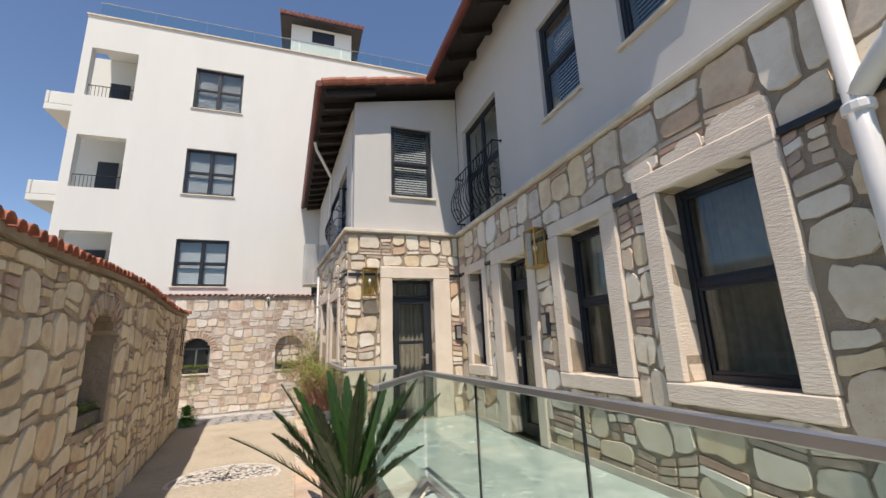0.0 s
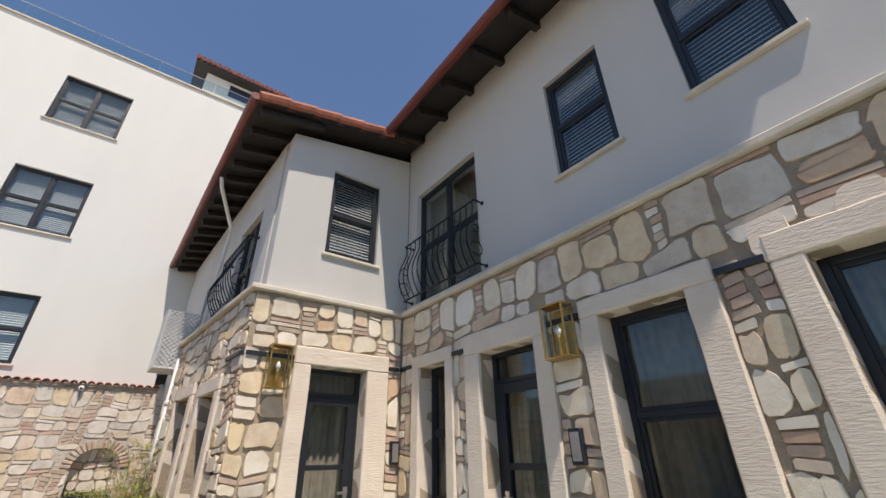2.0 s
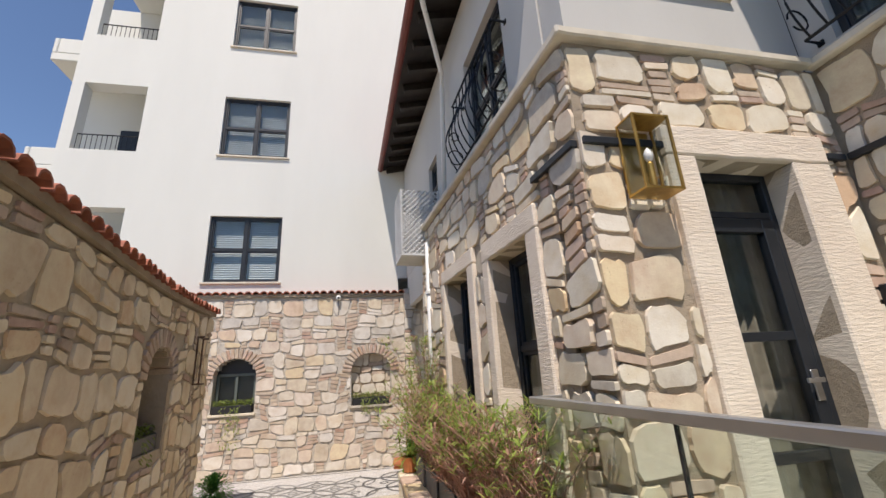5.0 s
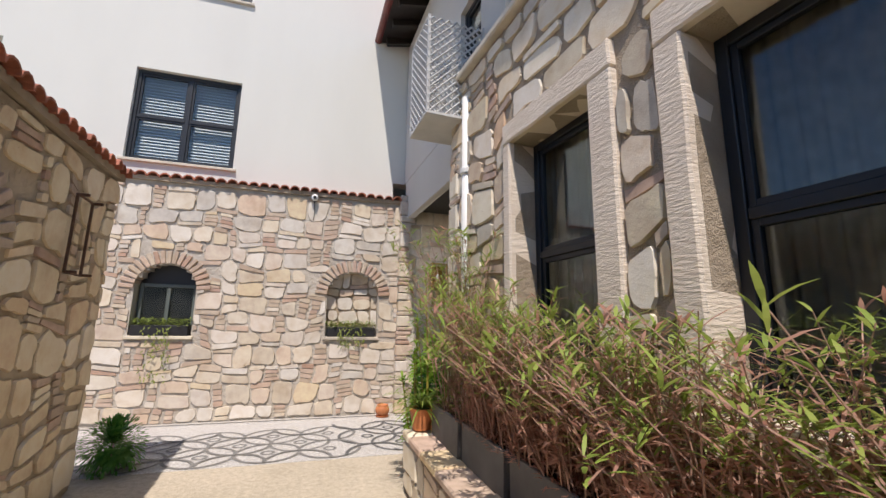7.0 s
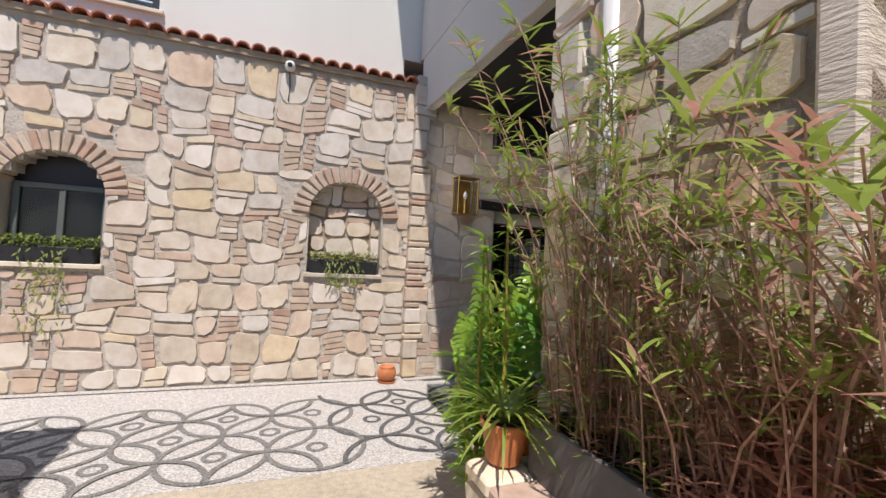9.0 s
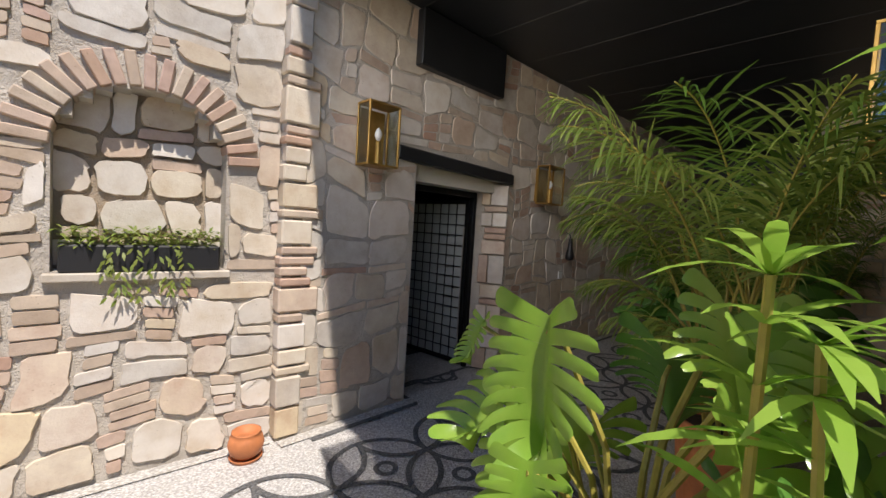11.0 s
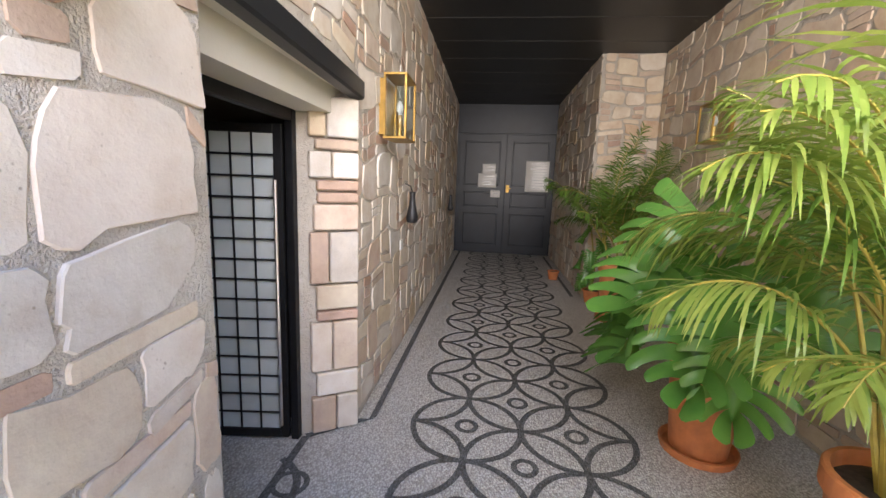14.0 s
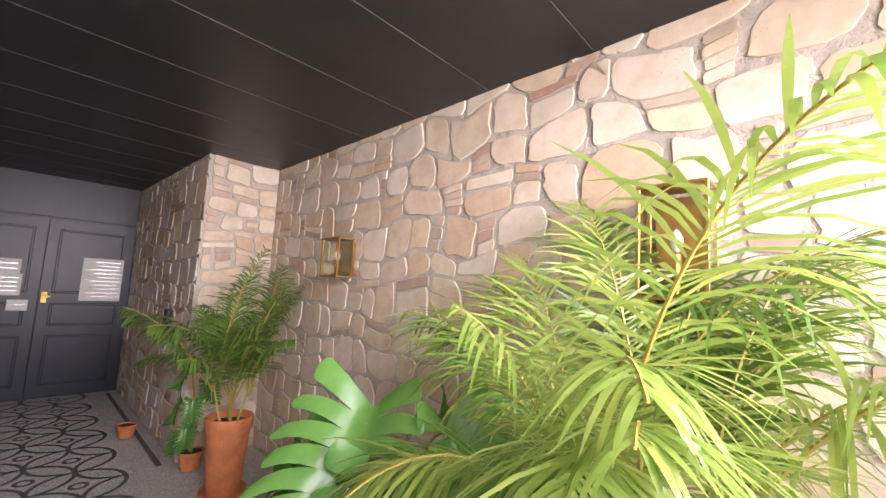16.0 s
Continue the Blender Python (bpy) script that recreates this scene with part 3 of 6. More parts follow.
# loose petals before the gate
ring(bm, (2.86, 14.86), 0.3, 0.04, 0.0125, 24, math.pi * 1.15, math.pi * 1.9)
ring(bm, (2.62, 14.42), 0.3, 0.04, 0.0128, 24, math.pi * 0.15, math.pi * 0.75)
ring(bm, (2.98, 14.62), 0.085, 0.03, 0.0131, 18)
ring(bm, (2.7, 14.63), 0.05, 0.03, 0.0131, 16)
single("mosaic_flower", bm, M_PEB_D, "dark pebble rosettes set in the pale floor", "floor mosaic", "stuff")
bm = bmesh.new()
lattice(bm, (-0.2, 13.13), (1.0, 0.01), 0.66, 0.335, -8, 1)
single("mosaic_flower", bm, M_PEB_G, "dusty grey pebble rosettes in the sunlit yard floor", "floor mosaic", "stuff")
bm = bmesh.new()
for k in range(3):
    for i in range(6):
        t = i * math.pi / 3 + k * 0.5
        ring(bm, (-0.2 + 0.3 * math.cos(t), 7.15 + 0.3 * math.sin(t)), 0.3 + 0.06 * k, 0.04, 0.052 + 0.0005 * k, 26)
ring(bm, (-0.2, 7.15), 0.72, 0.05, 0.0525, 50)
single("mosaic_medallion", bm, M_PEB_M, "worn pebble medallion let into the screed", "floor mosaic", "stuff")
# borders
bm = bmesh.new()


def strip(bm, p, q, w, z, h=0.004):
    p, q = Vector(p), Vector(q)
    d = (q - p).normalized()
    n = Vector((-d.y, d.x)) * w / 2
    lo = [bm.verts.new((*a, z)) for a in (p + n, q + n, q - n, p - n)]
    bm.faces.new(lo)


B0, B1, B2, B3 = PASL.at(0.2, 0.13, 0).xy, PASL.at(1.17, 0.13, 0).xy, PASL.at(1.17, -0.22, 0).xy, PASL.at(2.23, -0.24, 0).xy
B4, B5 = PASL.at(2.5, 0.1, 0).xy, PASL.at(9.8, 0.16, 0).xy
strip(bm, B0, B1, 0.05, 0.0136)
strip(bm, B1, B2, 0.05, 0.0139)
strip(bm, B2, B3, 0.045, 0.0142)
strip(bm, B3, B4, 0.045, 0.0145)
strip(bm, B4, B5, 0.05, 0.0148)
strip(bm, PASR2.at(0.0, 0.14, 0).xy, PASR2.at(3.5, 0.14, 0).xy, 0.05, 0.0136)
single("mosaic_border", bm, M_PEB_D, "dark pebble border line of the mosaic floor", "floor mosaic", "stuff")
bm = bmesh.new()
strip(bm, (-5, 14.36), (1.12, 14.36), 0.09, 0.0146)
strip(bm, PASL.at(0.0, 0.06, 0).xy, PASL.at(1.2, 0.06, 0).xy, 0.09, 0.015)
strip(bm, PASL.at(2.47, 0.05, 0).xy, PASL.at(9.8, 0.07, 0).xy, 0.07, 0.015)
single("mosaic_edge", bm, M_PEB_W, "white pebble edge course along the wall foot", "floor mosaic", "stuff")

# ---- walls ----
H_A, H_B, H_M, H_C = (0.85, 1.65, 1.44, 3.03), (2.39, 3.14, 1.44, 3.03), (3.89, 4.71, 0.53, 3.0), (5.35, 5.93, 1.44, 3.03)
W_A, W_B, W_M, W_C = (0.67, 1.84, 1.28, 3.22), (2.17, 3.32, 1.28, 3.2), (3.70, 4.97, 0.53, 3.24), (5.20, 6.10, 1.27, 3.19)
wall_facade = structure("wall_facade", wall_mesh(FAC, 0, 6.45, 0.0, 3.86, 0.34, (H_A, H_B, H_M, H_C)), M_MORTAR, "stone ground-floor wall with cream window surrounds")
lay_stones(wall_facade, FAC, 0.02, 6.42, 0.55, 3.85, (W_A, W_B, W_M, W_C), 11, (0.24, 0.38), (0.22, 0.46), 0.03, 0.22, 0.022, (M_STONE2, M_STONE2_I), 3.0, None, 0.06, 0.36)
H_D = (0.81, 1.602, 0.53, 3.01)
W_D = (0.59, 1.93, 0.5, 3.23)
wall_block_front = structure("wall_block_front", wall_mesh(BLF, 0, 2.16, 0.0, 3.86, 0.34, (H_D,)), M_MORTAR)
lay_stones(wall_block_front, BLF, 0.0, 2.13, 0.6, 3.85, (W_D,), 12, (0.2, 0.32), (0.2, 0.42), 0.036, 0.2, 0.024, (M_STONE2, M_STONE2_I), None, None, 0.06, 0.36)
H_E, H_F = (0.74, 1.48, 1.12, 2.72), (2.06, 2.9, 1.12, 2.8)
W_E, W_F = (0.56, 1.62, 0.95, 2.91), (1.88, 3.0, 0.95, 2.97)
wall_block_side = structure("wall_block_side", wall_mesh(BLL, 0.343, BLL.len, 0.0, 3.86, 0.34, (H_E, H_F)), M_MORTAR)
lay_stones(wall_block_side, BLL, 0.0, BLL.len, 0.1, 3.85, (W_E, W_F), 13, (0.22, 0.36), (0.22, 0.44), 0.04, 0.22, 0.024, (M_STONE2, M_STONE2_I), None, None, 0.06, 0.38)
N1, N2 = (2.59, 3.37, 1.2, 1.85), (5.225, 6.03, 1.2, 1.85)
arch_holes = []
for nn in (N1, N2):
    r = (nn[1] - nn[0]) / 2
    for i in range(10):
        a, b = nn[0] + 2 * r * i / 10, nn[0] + 2 * r * (i + 1) / 10
        m = ((a + b) / 2 - nn[0] - r) / r
        arch_holes.append((a, b, 1.2, 1.85 + 0.37 * math.sqrt(max(0, 1 - m * m))))
bm = wall_mesh(BACK, 0, 6.36, 0.0, 3.45, 0.35, arch_holes)
wall_back = structure("wall_back", bm, M_MORTAR_L, "tall stone yard wall with two brick-arched niches")
keep = []
for nn in (N1, N2):
    keep.append((nn[0] - 0.01, nn[1] + 0.01, 1.12, 1.87))
    keep.append((nn[0] - 0.17, nn[1] + 0.17, 1.87, 2.2))
    keep.append((nn[0] + 0.02, nn[1] - 0.02, 2.2, 2.42))
lay_stones(wall_back, BACK, 0.0, 6.36, 0.02, 3.42, keep, 14, (0.2, 0.3), (0.19, 0.4), 0.026, 0.3, 0.02, (M_STONE, M_STONE_I), 5.0, None, 0.06, 0.34)
# brick arches round the niches, and the niche backs
for nn in (N1, N2):
    r = (nn[1] - nn[0]) / 2
    for i in range(19):
        t = math.pi * (i + 0.5) / 19
        bm = bmesh.new()
        ln = 0.19
        w = 0.055
        m = BACK.matrix(nn[0] + r, 0, 1.85) @ pose(0, 0, 0, 0, 90 - math.degrees(t), 0)
        k = 0.37 / r + (1 - 0.37 / r) * abs(math.cos(t))
        box(bm, (-w / 2, -0.25, r * k + 0.005), (w / 2, 0.03 + 0.01 * noise.noise((i, nn[0], 0)), r * k + ln), m, 0.006)
        part("brick", bm, M_BRICK, wall_back)
    bm = bmesh.new()
    box(bm, (nn[0] - 0.03, 0.001, 1.15), (nn[1] + 0.03, 0.05, 1.195), BACK.matrix(), 0.006)
    structure("niche_sill", bm, M_STONE2)
NB = Plane((-5.2, 14.6), (1.16, 14.6), 1)
niche_back = structure("niche_back", wall_mesh(NB, N2[0] - 0.1, N2[1] + 0.1, 1.0, 2.4, 0.04), M_MORTAR)
lay_stones(niche_back, NB, N2[0] - 0.02, N2[1] + 0.02, 1.22, 2.25, (), 25, (0.12, 0.24), (0.14, 0.34), 0.02, 0.1, 0.03, (M_STONE, M_STONE_I), None, None, 0.05, 0.36)


def left_top(s):
    return 2.62 + 0.05 * math.sin(s * 0.9) + 0.012 * (s - 7)


LN = [(7.05, 8.0, 1.1, 1.95), (11.75, 12.5, 1.15, 1.8)]
left_holes = []
for nn in LN:
    r = (nn[1] - nn[0]) / 2
    for i in range(8):
        a, b = nn[0] + 2 * r * i / 8, nn[0] + 2 * r * (i + 1) / 8
        m = ((a + b) / 2 - nn[0] - r) / r
        left_holes.append((a, b, nn[2], round(nn[3] + 0.32 * math.sqrt(max(0, 1 - m * m)), 3)))
wall_left = structure("wall_left", wall_mesh(LEFT, 0, LEFT.len, -0.1, 3.0, 0.4, left_holes, left_top), M_MORTAR_S, "long stone boundary wall under a tile coping")
lay_stones(wall_left, LEFT, 0.0, LEFT.len, 0.02, 2.75, [(n[0] - .04, n[1] + .04, n[2] - .06, n[3] + .3) for n in LN] + [(n[0] - .16, n[1] + .16, n[3], n[3] + .5) for n in LN], 15, (0.2, 0.32), (0.2, 0.42), 0.04, 0.16, 0.022,
           (M_STONE4, M_STONE4_I), 10.5, lambda s: left_top(s) - 0.02, 0.08, 0.36)
LEND = Plane((-2.025, 12.152), (-2.415, 12.152), -1)
lay_stones(wall_left, LEND, 0.0, 0.4, 0.02, 2.7, (), 16, (0.18, 0.34), (0.2, 0.4), 0.03, 0.1, 0.03)
for nn in LN:
    r = (nn[1] - nn[0]) / 2
    for i in range(17):
        t = math.pi * (i + 0.5) / 17
        bm = bmesh.new()
        m = LEFT.matrix(nn[0] + r, 0, nn[3]) @ pose(0, 0, 0, 0, 90 - math.degrees(t), 0)
        k = 0.32 / r + (1 - 0.32 / r) * abs(math.cos(t))
        box(bm, (-0.03, -0.25, r * k + 0.005), (0.03, 0.03 + 0.01 * noise.noise((i, nn[0], 0)), r * k + 0.18), m, 0.006)
        part("brick", bm, M_BRICK, wall_left)
# one dark sheet behind both niches, coloured for the shade inside them
niche_left = structure("niche_left", wall_mesh(LEFT, 6.8, 12.8, 0.8, 2.5, 0.06), M_SHADE_BACK)
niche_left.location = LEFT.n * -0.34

GATE = (1.13, 2.43, 0.0, 2.1)
wall_passage = structure("wall_passage", wall_mesh(PASL, 0, PASL.len, 0.0, 3.6, 0.3, (GATE,)), M_MORTAR_L, "stone wall of the covered passage")
lay_stones(wall_passage, PASL, 0.0, PASL.len, 0.02, 3.5, ((GATE[0], GATE[1], -0.1, 2.2), (0.9, 2.46, 2.06, 2.22), (-0.1, 0.12, -0.1, 4)), 17, (0.22, 0.33), (0.22, 0.44), 0.022, 0.2, 0.007, (M_STONE, M_STONE_I), 2.0, None, 0.06, 0.26)
# stone return of the corner
bm = bmesh.new()
box(bm, (1.162, 14.335, 0), (1.3, 14.6, 3.5))
wall_corner = structure("wall_corner", bm, M_MORTAR)
rng = random.Random(44)
z = 0.02
while z < 3.4:
    h = rng.choice((0.07, 0.07, 0.07, 0.075, 0.12, 0.18, 0.22, 0.25))
    bm = bmesh.new()
    box(bm, (1.148 + rng.uniform(-.008, .008), 14.312 + rng.uniform(-.008, .008), z + 0.008), (1.2 + rng.uniform(0.1, 0.22), 14.5, z + h - 0.008), None, 0.01)
    part("quoin", bm, M_BRICK if h < 0.1 else M_STONE, wall_corner)
    z += h
wall_pass_r = structure("wall_passage_side", wall_mesh(PASR, 0, PASR.len + 0.25, 0.0, 3.6, 0.3), M_MORTAR_L)
lay_stones(wall_pass_r, PASR, 0.02, PASR.len, 0.02, 3.5, (), 18, (0.2, 0.32), (0.2, 0.44), 0.026, 0.16, 0.009, (M_STONE3, M_STONE3_I), 3.0, None, 0.07, 0.36)
bm = bmesh.new()
box(bm, (0, -0.3, 0), (0.8, 0, 3.6), PIERF.matrix())
pier = structure("pier", bm, M_MORTAR_L)
lay_stones(pier, PIERF, 0.0, 0.79, 0.02, 3.4, (), 19, (0.18, 0.28), (0.2, 0.34), 0.025, 0.12, 0.016, (M_STONE3, M_STONE3_I))
wall_pass_r2 = structure("wall_passage_end", wall_mesh(PASR2, 0.31, PASR2.len, 0.0, 3.7, 0.25), M_MORTAR_L)
lay_stones(wall_pass_r2, PASR2, 0.0, PASR2.len, 0.02, 3.5, (), 20, (0.18, 0.3), (0.22, 0.46), 0.022, 0.1, 0.012, (M_STONE, M_STONE_I), None, None, 0.05, 0.3)
# end of the block towards the passage
bm = bmesh.new()
box(bm, (1.16, 11.44, 0), (1.5, 11.498, 3.6))
block_end = structure("wall_block_end", bm, M_MORTAR)
rng = random.Random(45)
z = 0.02
while z < 3.1:
    h = rng.choice((0.075, 0.08, 0.08, 0.17, 0.2, 0.25, 0.29))
    bm = bmesh.new()
    box(bm, (1.122 + rng.uniform(-.008, .008), 11.32 - rng.uniform(0, 0.12), z + 0.01), (1.25 + rng.uniform(0.0, 0.2), 11.52 + rng.uniform(-.01, .01), z + h - 0.01), None, 0.014)
    part("quoin", bm, M_BRICK if h < 0.1 else M_STONE2, block_end)
    z += h

# upper storey
UW1, UW2, BAL = (2.61, 3.38, 4.74, 6.19), (1.13, 1.92, 4.76, 6.19), (4.75, 6.30, 4.08, 6.1)
structure("wall_upper", wall_mesh(FACU, 0, 6.57, 3.9, 7.5, 0.3, (UW1, UW2, BAL)), M_GREY, "light grey rendered upper wall")
BW = (0.72, 1.58, 4.68, 6.21)
structure("wall_upper_block", wall_mesh(BLFU, 0, 2.17, 3.9, 7.4, 0.3, (BW,), lambda s: 6.62 + 0.2 * s), M_GREY)
BSB, BSW = (0.98, 2.2, 4.08, 5.68), (3.85, 4.45, 4.4, 5.3)
structure("wall_upper_side", wall_mesh(BLLU, 0.31, BLLU.len, 3.9, 6.65, 0.3, (BSB, BSW)), M_GREY)
# cornice between the storeys
bm = bmesh.new()
box(bm, (3.58, 0.95, 3.86), (3.95, 7.399, 3.93), bevel=0.012)
box(bm, (1.42, 7.32, 3.861), (3.579, 7.6, 3.931), bevel=0.012)
box(bm, (-0.08 + 0.0, -0.28, 3.862), (4.14, 0.08, 3.929), BLL.matrix(), 0.012)
structure("cornice", bm, M_BAND, "cream moulded band between the storeys")
# slab over the passage
bm = bmesh.new()
vs = [(1.43, 11.52), (1.285, 14.42), (11.3, 15.3), (11.3, 11.5)]
lo = [bm.verts.new((*p, 3.66)) for p in vs]
hi = [bm.verts.new((*p, 3.9)) for p in vs]
bm.faces.new(lo[::-1])
bm.faces.new(hi)
for i in range(4):
    bm.faces.new((lo[i], lo[(i + 1) % 4], hi[(i + 1) % 4], hi[i]))
structure("slab", bm, M_GREY)
bm = bmesh.new()


def ceil_z(x):
    return 3.33 + 0.008 * x


corners = ((1.43, 11.52), (1.285, 14.41), (11.06, 15.2), (11.06, 11.6))
lo = [bm.verts.new((*p, ceil_z(p[0]))) for p in corners]
hi = [bm.verts.new((*p, ceil_z(p[0]) + 0.1)) for p in corners]
bm.faces.new(lo[::-1])
bm.faces.new(hi)
for i in range(4):
    bm.faces.new((lo[i], lo[(i + 1) % 4], hi[(i + 1) % 4], hi[i]))
structure("ceiling", bm, M_BLACK, "black panelled ceiling of the passage")
# board joints as shallow pale beads
bm = bmesh.new()
for k in range(1, 14):
    u = 0.6 + k * 0.74
    a, b = pas(u, 0.0 - 0.03 * u), pas(u, 2.75)
    box(bm, (-0.004, 0, -0.003), (0.004, (b - a).length, 0.002), Matrix.Translation((a.x, a.y, ceil_z(a.x) - 0.001)) @ pose(0, 0, 0, 0, 0, 5.0))
structure("trim", bm, M_SEAM, "thin pale seams between the ceiling boards")
bm = bmesh.new()
box(bm, (1.05, 0.002, 2.87), (2.15, 0.09, 3.33), PASL.matrix(), 0.01)
structure("bulkhead", bm, M_BLACK)
# fascia of the overhang
bm = bmesh.new()
m = BLLU.matrix(4.05, 0, 0)
box(bm, (0, -0.12, 3.2), (2.95, -0.002, 3.899), m, 0.01)
structure("fascia", bm, M_GREY)

# closing walls, and dark backings behind the windows with room shade in their colour
# added boxes that keep the sky out behind the glass
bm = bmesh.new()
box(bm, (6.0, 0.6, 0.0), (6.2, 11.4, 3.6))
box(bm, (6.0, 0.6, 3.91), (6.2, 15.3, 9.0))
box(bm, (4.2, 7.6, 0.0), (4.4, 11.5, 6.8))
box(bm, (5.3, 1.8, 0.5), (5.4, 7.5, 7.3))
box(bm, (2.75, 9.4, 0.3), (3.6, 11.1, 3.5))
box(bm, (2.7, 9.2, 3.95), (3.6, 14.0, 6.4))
structure("wall_inner", bm, M_SHADE_BACK)
# added floor slabs closing the rooms to sky light, coloured dark as shade
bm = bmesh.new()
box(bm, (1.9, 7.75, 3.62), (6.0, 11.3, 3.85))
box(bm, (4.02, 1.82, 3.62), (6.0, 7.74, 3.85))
structure("floor_upper", bm, M_SHADE_BACK)
bm = bmesh.new()
box(bm, (4.01, 1.68, 0.0), (5.99, 1.78, 3.85))
box(bm, (4.11, 0.96, 3.94), (5.99, 1.06, 7.5))
structure("wall_recess", bm, M_CREAM)
bm = bmesh.new()
box(bm, (-9.4, -8, 0), (-9.1, 24, 4.5))
box(bm, (-9.0, -6.4, 0), (9.0, -6.1, 4.5))
structure("wall_yard", bm, M_CREAM, "plain cream wall closing the yard")


# ---- windows, doors ----
def rect_frame(bm, w, h, t, y0, y1, x0=0.0, z0=0.0, bevel=0.004):
    box(bm, (x0, y0, z0), (x0 + t, y1, z0 + h), None, bevel)
    box(bm, (x0 + w - t, y0, z0), (x0 + w, y1, z0 + h), None, bevel)
    box(bm, (x0 + t, y0, z0), (x0 + w - t, y1, z0 + t), None, bevel)
    box(bm, (x0 + t, y0, z0 + h - t), (x0 + w - t, y1, z0 + h), None, bevel)


def pane(parent, x0, x1, z0, z1, y):
    bm = bmesh.new()
    box(bm, (x0, y - 0.003, z0), (x1, y + 0.003, z1))
    ob = part("pane", bm, M_GLASS, parent)
    ob.visible_shadow = False
    return ob


def surround(parent, hole, outer, depth=0.17, proud=0.05, sill=True):
    """Cream combed blocks round an opening, lining its reveal."""
    s0, z0 = hole[0], hole[2]
    x0, x1, b, t = outer[0] - s0, outer[1] - s0, outer[2] - z0, outer[3] - z0
    w, h = hole[1] - hole[0], hole[3] - hole[2]
    rng = random.Random(int(s0 * 1000 + z0 * 77))
    jobs = [("lintel", (x0, -depth, h), (x1, proud, t)), ("jamb", (x0, -depth, 0), (0, proud - .002, h - .001)), ("jamb", (w, -depth, 0), (x1, proud - .002, h - .001))]
    if sill:
        jobs.append(("sill", (x0, -depth, b), (x1, proud + 0.004, -.001)))
    for name, lo, hi in jobs:
        bm = bmesh.new()
        box(bm, lo, hi, None, 0.012)
        bmesh.ops.subdivide_edges(bm, edges=[e for e in bm.edges if e.calc_length() > 0.3], cuts=9)
        for v in bm.verts:
            v.co += Vector((0.008 * noise.noise(v.co * 6 + Vector((s0 * 3, 0, 0))), 0, 0.008 * noise.noise(v.co * 6 + Vector((0, 5, s0 * 3)))))
        part(name, bm, M_COMB, parent)


def curtain(pl, hole, back, z0=None, label="grey-beige curtain hanging behind the glass", fold=0.09):
    bm = bmesh.new()
    w, h = hole[1] - hole[0] + 0.3, hole[3] - hole[2] + 0.25
    n = int(w / 0.014)
    prev = None
    for i in range(n + 1):
        x = w * i / n
        y = 0.028 * math.sin(x * 2 * math.pi / fold + 0.8 * math.sin(x * 9)) + 0.015 * math.sin(x * 23)
        y2 = 0.022 * math.sin(x * 2 * math.pi / fold + 0.5) + 0.012 * math.sin(x * 17)
        cur = [bm.verts.new((x, y, 0)), bm.verts.new((x, (y + y2) / 2, h / 2)), bm.verts.new((x, y2 * 0.7, h))]
        if prev:
            bm.faces.new((prev[0], cur[0], cur[1], prev[1]))
            bm.faces.new((prev[1], cur[1], cur[2], prev[2]))
        prev = cur
    ob = single("curtain", bm, M_CURTAIN, label, "curtain", smooth=True)
    ob.matrix_basis = pl.matrix(hole[0] - 0.15, -back, hole[2] - 0.12)
    return ob


NUM = {"window": 0, "door": 0}


def setting(kind, pl, hole, label=""):
    NUM[kind] += 1
    ob = thing(f"{kind}_{NUM[kind]}", pl.matrix(hole[0], 0, hole[2]), label, "", "", "structure")
    return ob


